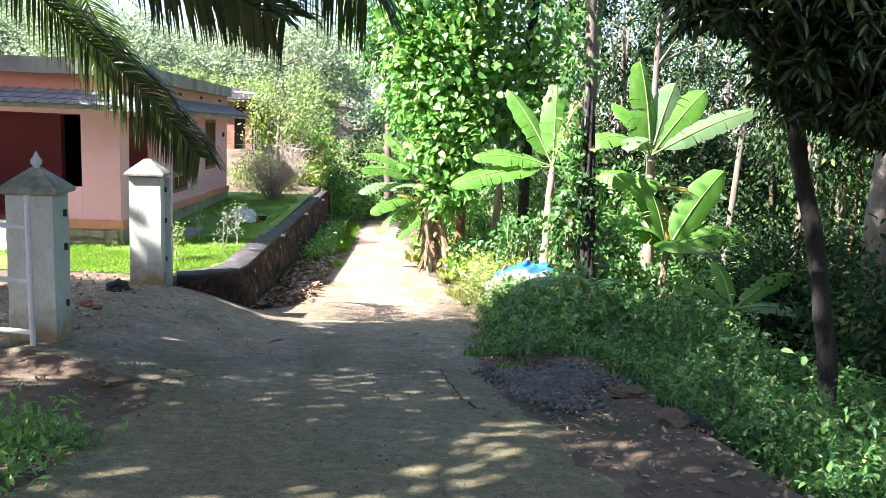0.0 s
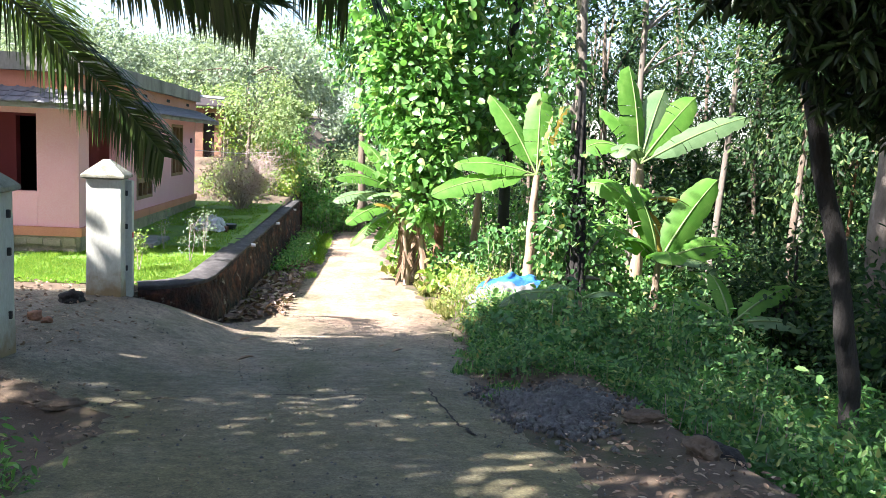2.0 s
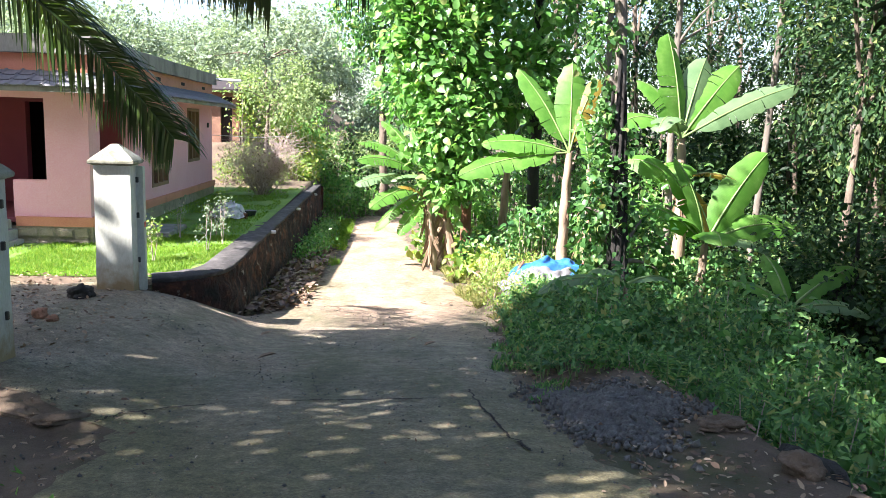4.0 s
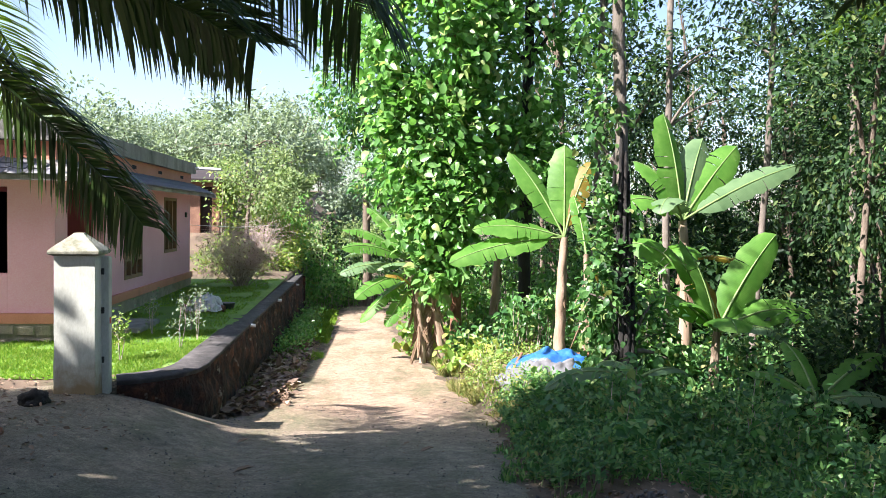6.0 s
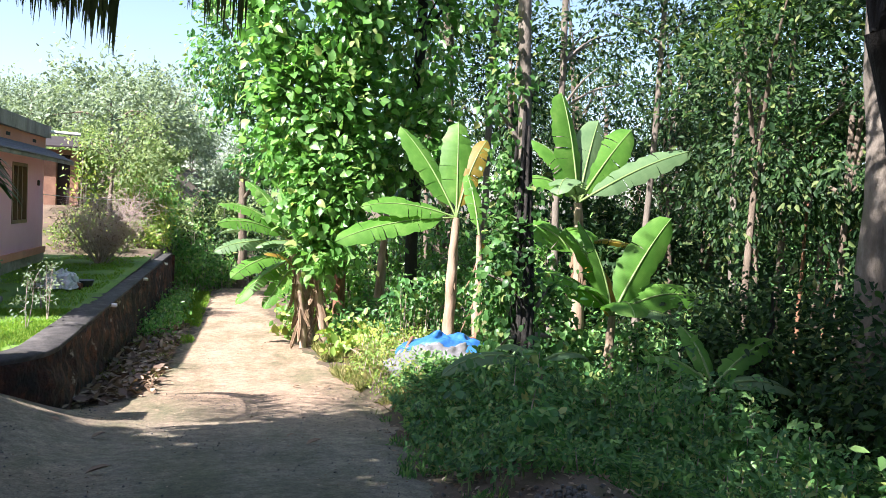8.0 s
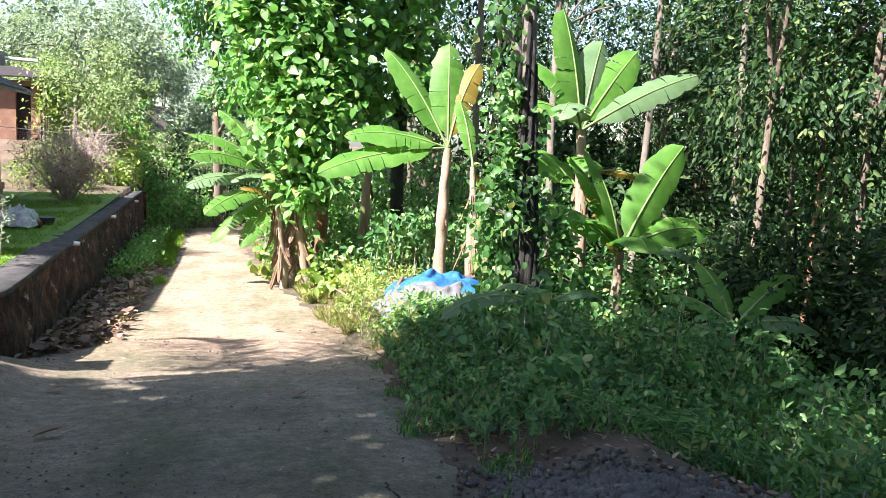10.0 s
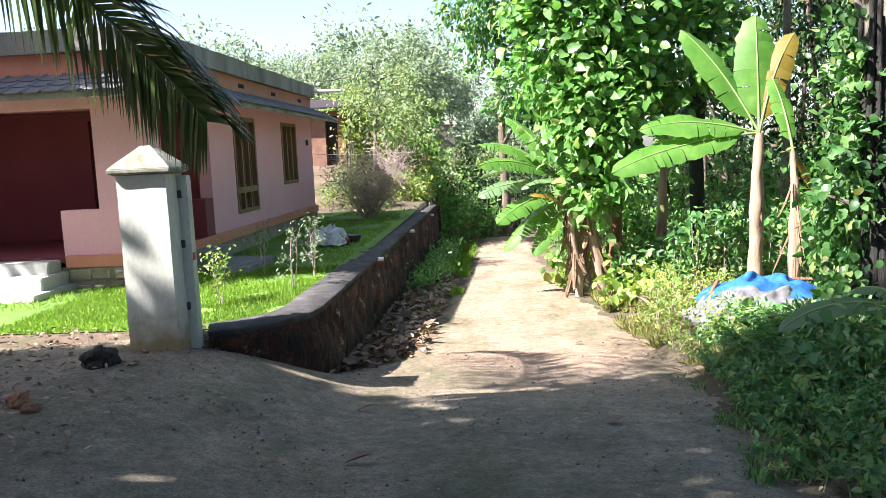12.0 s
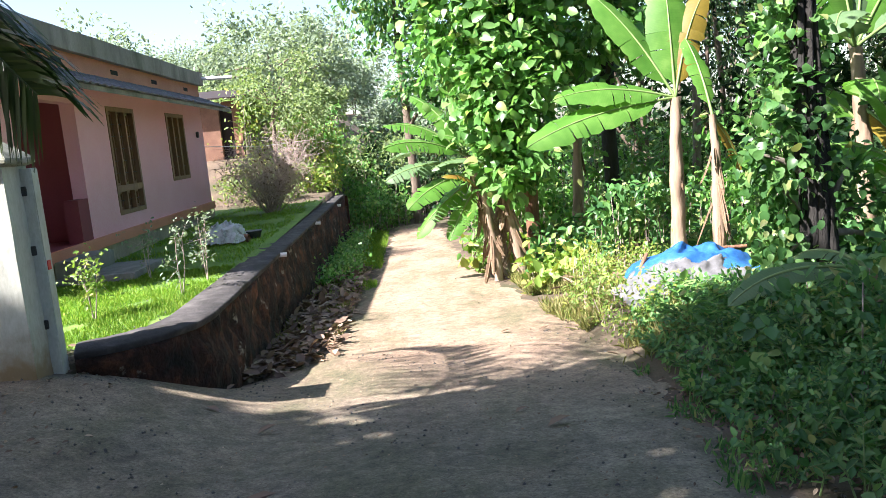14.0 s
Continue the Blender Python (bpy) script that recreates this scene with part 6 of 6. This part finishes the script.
woods("hill_woods", "tall trees rising above the wooded hill, haze put into their pale leaf colour", wood_spots(12, -30, -8.5, 58, 68, lambda x, y: x < -14.5 or -11.5 < x, 0.75, 1.0), (0.3, 0.45, 0.3), M["lf_haze"], 26, 22, 4.9, (1.5, 1.5, 2.1), M["bark"])

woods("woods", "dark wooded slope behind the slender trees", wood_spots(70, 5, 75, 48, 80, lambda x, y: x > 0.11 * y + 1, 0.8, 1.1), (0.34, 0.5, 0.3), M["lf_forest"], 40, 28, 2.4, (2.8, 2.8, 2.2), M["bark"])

# unseen woods added round the walker to close the place and block sky light
woods("woods", "unseen wood added behind and beside the lane", wood_spots(34, -26, 22, -26, -4, lambda x, y: x < -9 or x > 3.5, 0.9, 1.3), (0.4, 0.5, 0.3), M["lf_forest"], 60, 26, 8.0, (3.2, 3.2, 5.0), M["bark"])
woods("woods", "unseen trees added to the west of the house", wood_spots(16, -34, -13, -6, 12, lambda x, y: True, 0.9, 1.2), (0.4, 0.5, 0.3), M["lf_forest"], 40, 24, 4.5, (2.6, 2.6, 2.6), M["bark"])
woods("woods", "unseen wood added on the falling ground below the lane", wood_spots(28, 7, 26, -6, 10, lambda x, y: x > 0.55 * y + 5.5, 0.9, 1.3), (0.36, 0.5, 0.3), M["lf_forest"], 44, 26, 5.0, (2.8, 2.8, 2.8), M["bark"])


def areca(x, y, top):
    z = land1(x, y)
    t = thing("areca_palm", "slender areca palm with light green fronds", "palm tree", (x, y, z))
    h = top - z
    part("trunk", tubes("trunk", [([(0, 0, -0.2), (0.05, 0, h * 0.5), (0, 0, h)], np.array([0.07, 0.06, 0.045]))], 9, 0.03), M["bark"], t, smooth=True)
    for k in range(8):
        a = k * 0.785 + rng.uniform(-0.2, 0.2)
        d = np.array([math.cos(a), math.sin(a), 0])
        c = np.array([0, 0, h])
        part("frond", frond([c, c + d * 0.5 + (0, 0, 0.5), c + d * 1.0 + (0, 0, 0.45), c + d * 1.45 + (0, 0, 0.0)], 26, 0.5, 0.22, 0.045, 0.018), M["lf_palm_young"], t)


areca(8.7, 16.0, 4.6)

# ---- loose things along the lane ----
def stone(name, label, x, y, size, mat_, seed, squash=0.7, lift=0.0):
    bm = bmesh.new()
    bmesh.ops.create_icosphere(bm, subdivisions=4, radius=1)
    for v in bm.verts:
        n = noise.noise(v.co * 1.3 + Vector((seed, 0, 0))) * 0.35 + noise.noise(v.co * 3.5 + Vector((seed, 3, 0))) * 0.2 + abs(noise.noise(v.co * 7 + Vector((seed, 3, 5)))) * 0.14 - 0.3 * max(0, noise.noise(v.co * 1.9 + Vector((0, seed, 2))))
        v.co = Vector((v.co.x * size[0], v.co.y * size[1], v.co.z * size[2])) * (1 + n)
    ob = part(name, bm, mat_, smooth=True)
    ob.location = (x, y, land1(x, y) + size[2] * squash + lift)
    ob.rotation_euler = (0.1, 0.05, seed)
    return tagged(ob, label, "stone", "stones by the gate")


stone("field_stone", "dark rounded field stone on the drive", -3.77, 11.62, (0.15, 0.12, 0.1), M["bark_dark"], 1.0)
stone("broken_brick", "broken reddish brick on the drive", -3.78, 10.55, (0.12, 0.07, 0.07), M["red_stone"], 2.2)
stone("broken_brick", "small reddish stone on the drive", -3.6, 10.4, (0.06, 0.05, 0.045), M["red_stone"], 4.1)
stone("cement_lump", "mossy cement lump at the drive's edge", -2.8, 7.76, (0.24, 0.08, 0.03), M["stone"], 5.7, 0.3)
stone("cement_lump", "flat mossy stone at the drive's edge", -2.42, 7.6, (0.16, 0.08, 0.03), M["stone"], 6.9, 0.3)
stone("bank_rock", "dark mossy rock on the edge of the bank", 2.2, 6.85, (0.17, 0.3, 0.13), M["bark_dark"], 3.3, 0.2)
stone("edge_stone", "dark earthy stone on the edge of the bank", 1.95, 6.4, (0.13, 0.1, 0.07), M["stone"], 8.2)
stone("edge_stone", "flat dark stone on the edge of the bank", 1.85, 7.2, (0.16, 0.1, 0.05), M["stone"], 9.4)


def gravel_heap():
    t = thing("gravel_heap", "low heap of grey crushed stone beside the lane", "gravel heap", (1.42, 7.95, land1(1.42, 7.95)), kind="stuff")
    b = np.array(t.location)
    n = 4600
    r, a = np.sqrt(rng.uniform(0, 1, n)), rng.uniform(0, 2 * np.pi, n)
    X, Y = 1.34 + r * np.cos(a) * 0.5, 7.95 + r * np.sin(a) * 0.95
    far_ = 0.82 + 0.2 * np.sin(3 * a + 1.0) + 0.14 * np.sin(5 * a + 2.2) + 0.25 * np.maximum(0, rng.standard_normal(n)) * (r > 0.8)
    X, Y = 1.34 + (X - 1.34) * far_, 7.95 + (Y - 7.95) * far_
    H = 0.12 * np.clip(1 - r ** 1.3, 0, 1) * (1 + 0.25 * np.sin(X * 9) * np.sin(Y * 7))
    C = np.stack([X, Y, land(X, Y) + H + 0.005], -1) - b
    oct_ = np.array([(1, 0, 0), (-1, 0, 0), (0, 1, 0), (0, -1, 0), (0, 0, 1), (0, 0, -1)], float)
    tri = np.array([(0, 2, 4), (2, 1, 4), (1, 3, 4), (3, 0, 4), (2, 0, 5), (1, 2, 5), (3, 1, 5), (0, 3, 5)])
    q = rng.standard_normal((n, 3, 3))
    q, _ = np.linalg.qr(q)
    s = rng.uniform(0.010, 0.034, (n, 1, 1)) * rng.uniform(0.6, 1.3, (n, 1, 3))
    V = C[:, None] + np.einsum("nij,nkj->nki", q, oct_[None] * s)
    F = (np.arange(n)[:, None, None] * 6 + tri[None]).reshape(-1, 3)
    part("stones", fast_mesh("stones", V.reshape(-1, 3), F), M["gravel"], t)
    g = 26
    rr, aa = np.meshgrid(np.linspace(0, 1, 9), np.linspace(0, 2 * np.pi, g, endpoint=False), indexing="ij")
    X, Y = 1.34 + rr * np.cos(aa) * 0.36, 7.95 + rr * np.sin(aa) * 0.7
    Z = land(X, Y) + 0.11 * np.clip(1 - rr ** 1.3, 0, 1) * (1 + 0.25 * np.sin(X * 9) * np.sin(Y * 7)) - 0.012
    V = np.stack([X, Y, Z], -1).reshape(-1, 3) - b
    i, j = np.meshgrid(np.arange(8), np.arange(g), indexing="ij")
    F = np.stack([i * g + j, i * g + (j + 1) % g, (i + 1) * g + (j + 1) % g, (i + 1) * g + j], -1).reshape(-1, 4)
    part("mound", fast_mesh("mound", V, F), M["gravel"], t, smooth=True)


gravel_heap()


def pebbles():
    """Loose grit and pebbles on the worn lane."""
    t = thing("lane_grit", "loose grit and pebbles on the worn lane", "grit", kind="stuff")
    n = 9000
    Y = 3.0 + 12.5 * rng.uniform(0, 1, n) ** 0.9
    X = rng.uniform(-4.6, 1.3, n)
    C = np.stack([X, Y, land(X, Y) + 0.017], -1)
    oct_ = np.array([(1, 0, 0), (-1, 0, 0), (0, 1, 0), (0, -1, 0), (0, 0, 1), (0, 0, -1)], float)
    tri = np.array([(0, 2, 4), (2, 1, 4), (1, 3, 4), (3, 0, 4), (2, 0, 5), (1, 2, 5), (3, 1, 5), (0, 3, 5)])
    s = 0.0018 + 0.011 * rng.uniform(0, 1, (n, 1, 1)) ** 4 * rng.uniform(0.6, 1.4, (n, 1, 3))
    V = C[:, None] + oct_[None] * s
    F = (np.arange(n)[:, None, None] * 6 + tri[None]).reshape(-1, 3)
    part("grit", fast_mesh("grit", V.reshape(-1, 3), F), M["gravel"], t)


pebbles()


def cloth(nx, ny, size, height, seed, folds):
    """A crumpled sheet thrown over a heap, around its own origin."""
    u, v = np.meshgrid(np.linspace(-1, 1, nx), np.linspace(-1, 1, ny))
    X, Y = u * size[0], v * size[1]
    R2 = np.clip(1 - np.abs(u) ** 2.6, 0, 1) * np.clip(1 - np.abs(v) ** 2.4, 0, 1)
    Z = height * R2 ** 0.6
    w = np.array([[noise.noise((a * folds + seed, b * folds * 1.3, seed)) + 0.5 * abs(noise.noise((a * folds * 2.3, b * folds * 2.6 + seed, 1.7))) for a in np.linspace(-1, 1, nx)] for b in np.linspace(-1, 1, ny)])
    Z = Z * (1 + 0.25 * w) + 0.05 * np.abs(w) + 0.02
    X = X + 0.07 * w
    Y = Y + 0.06 * np.roll(w, 5, 1)
    V = np.stack([X, Y, Z], -1).reshape(-1, 3)
    i, j = np.meshgrid(np.arange(ny - 1), np.arange(nx - 1), indexing="ij")
    a = i * nx + j
    return fast_mesh("sheet", V, np.stack([a, a + 1, a + nx + 1, a + nx], -1).reshape(-1, 4))


heap = thing("covered_heap", "heap covered with crumpled blue and grey plastic sheets", "covered heap", (2.35, 14.95, land1(2.35, 14.95)))
part("grey_sheet", cloth(64, 40, (0.74, 0.42), 0.34, 1.3, 3.4), M["tarp_grey"], heap, "crumpled shiny grey plastic sheet", smooth=True)
ob = part("blue_sheet", cloth(60, 34, (0.72, 0.36), 0.34, 5.1, 2.2), M["tarp_blue"], heap, "faded blue tarpaulin", smooth=True)
ob.location, ob.rotation_euler = (0.12, 0.16, 0.10), (0.08, 0.05, -0.16)
ob = part("blue_sheet", cloth(34, 24, (0.38, 0.28), 0.2, 8.8, 2.4), M["tarp_blue"], heap, "end of the blue tarpaulin", smooth=True)
ob.location, ob.rotation_euler = (0.78, -0.02, 0.0), (0, 0.1, -0.5)
for k, (p0, p1) in enumerate((((-0.66, 0.1, 0.05), (-0.36, 0.25, 0.46)), ((-0.72, 0.0, 0.04), (-0.44, 0.1, 0.34)), ((0.25, 0.35, 0.40), (0.8, 0.3, 0.43)))):
    part("stick", tubes("stick", [(spline([p0, ((p0[0] + p1[0]) / 2, p0[1], (p0[2] + p1[2]) / 2 + 0.02), p1], 6), 0.022)], 7, 0.1), M["bark_red"], heap, "broken branch", smooth=True)

# bundle wrapped in white sacking, and a pot, on the lawn
lawn_z = land1(-3.9, 20.9)
bundle = thing("sack_bundle", "grey-white sack bundle on the lawn", "sack", (-3.55, 19.1, lawn_z))
part("sack", cloth(40, 30, (0.32, 0.28), 0.28, 3.3, 4.0), M["sack"], bundle, smooth=True)
part("log", tubes("log", [([(-0.38, 0.05, 0.07), (0.4, -0.05, 0.06)], 0.07)], 10, 0.05), M["bark_red"], bundle, smooth=True)
pot = thing("black_tray", "flat black plant tray on the lawn", "plant tray", (-3.18, 19.5, lawn_z))
bm = bmesh.new()
bmesh.ops.create_cone(bm, segments=20, radius1=0.12, radius2=0.16, depth=0.12, cap_ends=True)
for v in bm.verts:
    v.co.z += 0.07
part("tray", bm, M["iron"], pot)


def sapling(label, x, y, h, leaves, mat_, lean=0.03):
    t = thing("rose_bush", label, "garden plant", (x, y, land1(x, y)), "garden plants")
    lines, P = [], []
    for k in range(rng.integers(2, 4)):
        top = np.array([rng.uniform(-0.1, 0.1) + lean, rng.uniform(-0.1, 0.1), h * rng.uniform(0.75, 1)])
        pts = spline([(0, 0, -0.05), top * 0.5 + rng.uniform(-0.03, 0.03, 3), top], 8)
        lines.append((pts, np.linspace(0.008, 0.003, 8)))
        for q in range(5):
            s = pts[rng.integers(3, 8)]
            e = s + rng.standard_normal(3) * 0.09 + (0, 0, 0.05)
            lines.append(([s, e], np.array([0.003, 0.002])))
            P.append(e + rng.standard_normal((leaves // 4, 3)) * 0.05)
        P.append(pts[4:][rng.integers(0, 4, leaves // 3)] + rng.standard_normal((leaves // 3, 3)) * 0.05)
    tagged(part("stemwork", tubes("stemwork", lines, 5), M["twig"], t), kind="stuff")
    part("foliage", scatter_leaves("foliage", np.concatenate(P), 0.052, 0.55, hang=0.2), mat_, t)


sapling("thin leafy rose bush on the lawn", -3.78, 16.15, 0.62, 26, M["lf_haze"])
sapling("tall thin rose bush with pale flowers", -3.08, 14.95, 0.82, 34, M["lf_haze"])
sapling("tall thin rose bush on the lawn", -2.98, 15.65, 0.82, 36, M["lf_haze"], 0.05)
sapling("spindly rose bush on the lawn", -3.3, 16.7, 0.7, 24, M["lf_haze"])
sapling("low yellow-green garden plant on the lawn", -3.62, 13.95, 0.6, 44, M["lf_yellow"])


def dry_shrub(x, y, r, h):
    """A leafless, much-branched shrub."""
    t = thing("dry_shrub", "leafless grey-purple shrub at the end of the lawn", "shrub", (x, y, land1(x, y)))
    lines, fine = [], []
    for k in range(44):
        a, e = rng.uniform(0, 2 * np.pi), rng.uniform(0.2, 1.0)
        top = np.array([math.cos(a) * r * (1 - e * 0.4), math.sin(a) * r * (1 - e * 0.4), h * (0.4 + 0.6 * e)])
        pts = spline([(rng.uniform(-0.1, 0.1), rng.uniform(-0.1, 0.1), -0.05), top * 0.45 + rng.standard_normal(3) * 0.08, top], 9)
        lines.append((pts, np.linspace(0.014, 0.004, 9)))
        for q in range(16):
            s = pts[rng.integers(3, 9)]
            e1 = s + rng.standard_normal(3) * 0.24 + (0, 0, 0.1)
            fine.append(([s, (s + e1) / 2 + rng.standard_normal(3) * 0.03, e1], np.array([0.006, 0.004, 0.002])))
            for w in range(3):
                e2 = e1 + rng.standard_normal(3) * 0.13
                fine.append(([e1, e2], np.array([0.003, 0.0015])))
    part("branchwork", tubes("branchwork", lines, 6, 0.1), M["twig"], t)
    tagged(part("twigwork", tubes("twigwork", fine, 4), M["twig"], t), kind="stuff")
    P = np.array([f[0][-1] for f in fine])[:: 4] + rng.standard_normal((len(fine[:: 4]), 3)) * 0.05
    tagged(part("withered_leaves", scatter_leaves("withered_leaves", P, 0.07, 0.5, hang=0.4), M["litter"], t), kind="stuff")


dry_shrub(-3.65, 24.3, 1.05, 1.6)

# ---- grass, weeds and fallen leaves ----
def grass(name, label, P, length, mat_, width=0.12, upright=1.2):
    t = thing(name, label, "grass", kind="stuff")
    n = len(P)
    D = rng.standard_normal((n, 3)) * 0.5 + np.array([0, 0, upright])
    N = rng.standard_normal((n, 3))
    L = length * rng.uniform(0.5, 1.3, n)
    v, f = leaf_arrays(P, D, N, L, L * width, 0.05, 0.25)
    part("blades", fast_mesh("blades", v, f), mat_, t)


def area(n, x0, x1, y0, y1, keep=None):
    P = np.stack([rng.uniform(x0, x1, n), rng.uniform(y0, y1, n), np.zeros(n)], -1)
    if keep is not None:
        P = P[keep(P[:, 0], P[:, 1])]
    return on_land(P)


def patchy(x, y, s, cut):
    return np.array([noise.noise((a * s, b * s, 0.7)) for a, b in zip(x, y)]) > cut


grass("lawn_grass", "short bright green lawn grass", area(60000, -5.6, -2.75, 12.9, 16.6, lambda x, y: (x < wall_x(y) - 0.42) & patchy(x, y, 1.6, -0.35)), 0.05, M["grass"], 0.16, 0.7)
grass("lawn_grass", "shaded lawn grass beside the house", area(60000, -8.5, -2.75, 14.0, 26.2, lambda x, y: ((x > -4.95) | (y < 15.4)) & (x < wall_x(y) - 0.42) & patchy(x, y, 1.3, -0.2)), 0.06, M["grass"], 0.14, 0.7)
grass("verge_grass", "dry yellowish grass on the sunny verge", area(26000, 1.0, 3.4, 13.2, 20.5, lambda x, y: (x > road_edge(y, 1) - 0.05) & patchy(x, y, 1.1, -0.25)), 0.15, M["grass_dry"], 0.06, 1.0)
grass("verge_grass", "grass at the foot of the wall", area(12000, -2.5, -1.3, 19.5, 31, lambda x, y: (x < road_edge(y, -1) + 0.1) & patchy(x, y, 1.4, -0.1)), 0.13, M["grass"], 0.08)
grass("verge_grass", "dry grass among the fallen leaves by the wall", area(5000, -2.45, -1.6, 15.5, 21, lambda x, y: patchy(x, y, 1.9, 0.05)), 0.14, M["grass_dry"], 0.06, 0.8)
grass("verge_grass", "thin weeds along the shaded verge", area(16000, 0.7, 2.4, 4.0, 13.5, lambda x, y: (x > road_edge(y, 1) - 0.1) & (y > 8.9 + 0.6 * np.sin(x * 5)) & patchy(x, y, 1.7, 0.0)), 0.07, M["lf_bush"], 0.2, 0.8)
bush("weed_clump", "bright weeds beside the worn lane", [(-2.35, 5.3, 0.35, 0.6, 0.22, 40)], 30, (0.07, 0.3, 0.0), M["lf_broad"], "weeds")


def fallen(name, label, P, length, kindmat="litter", lift=0.012):
    t = thing(name, label, "fallen leaves", kind="stuff")
    n = len(P)
    P = P + np.array([0, 0, lift])
    P[:, 2] += rng.uniform(0, 0.02, n)
    D = rng.standard_normal((n, 3)) * (1, 1, 0.22)
    N = rng.standard_normal((n, 3)) * 0.35 + np.array([0, 0, 1.0])
    L = length * rng.uniform(0.45, 1.2, n)
    v, f = leaf_arrays(P, D, N, L, L * rng.uniform(0.35, 0.6, n), 0.22, -0.08)
    part("leaves", fast_mesh("leaves", v, f), M[kindmat], t)


P = area(2600, -2.42, -1.55, 14.2, 22.5, lambda x, y: x < road_edge(y, -1) + 0.05 + rng.uniform(-0.3, 0.25, len(x)))
P[:, 2] += rng.uniform(0, 0.09, len(P))
fallen("leaf_litter", "curled brown leaves heaped at the foot of the wall", P, 0.17)
fallen("leaf_litter", "brown leaves scattered on the shaded verge", area(2600, 0.9, 2.6, 3.5, 12.5, lambda x, y: x > road_edge(y, 1) - rng.uniform(-0.2, 0.25, len(x))), 0.055, lift=0.006)
fallen("leaf_litter", "fallen leaves and crumbs on the left bank", area(700, -4.6, -1.9, 3.5, 8.2), 0.05, lift=0.004)
fallen("leaf_litter", "dry leaves on the drive by the gate", area(1500, -5.4, -2.4, 8.6, 13.0, lambda x, y: x < -2.6 - rng.uniform(0, 1.5, len(x))), 0.06, lift=0.025)
fallen("leaf_litter", "crumbs of leaves and grit on the lane", area(2600, -2.2, 1.25, 2.5, 15), 0.022, lift=0.022)
fallen("leaf_litter", "small leaves on the sunlit lane", area(160, -1.7, 1.2, 13, 25), 0.05, lift=0.03)
fallen("leaf_litter", "dry banana leaves under the plants", area(500, 1.4, 5.5, 16, 22), 0.35, lift=0.05)


def lane_leaf(x, y, size, turn, label="curled dry brown leaf on the lane"):
    v, f = leaf_arrays(np.zeros((1, 3)), np.array([[math.cos(turn), math.sin(turn), 0.1]]), np.array([[0.1, 0.1, 1.0]]), np.array([size]), np.array([size * 0.5]), 0.3, -0.12)
    ob = part("dry_leaf", fast_mesh("dry_leaf", v, f), M["litter"])
    ob.location = (x, y, land1(x, y) + 0.03)
    return tagged(ob, label, "leaf", "dry leaves on the lane")


for x, y, s, a in ((-1.6, 10.4, 0.2, 0.2), (-1.8, 11.9, 0.15, 0.5), (-2.15, 12.3, 0.13, 2.5), (0.15, 11.4, 0.17, 0.3), (1.3, 10.9, 0.15, 1.9), (0.0, 11.86, 0.1, 0.4), (1.2, 13.6, 0.12, 2.9), (0.3, 15.4, 0.12, 0.1), (0.75, 15.3, 0.12, 0.4), (-2.3, 13.2, 0.1, 1.0)):
    lane_leaf(x, y, s, a)
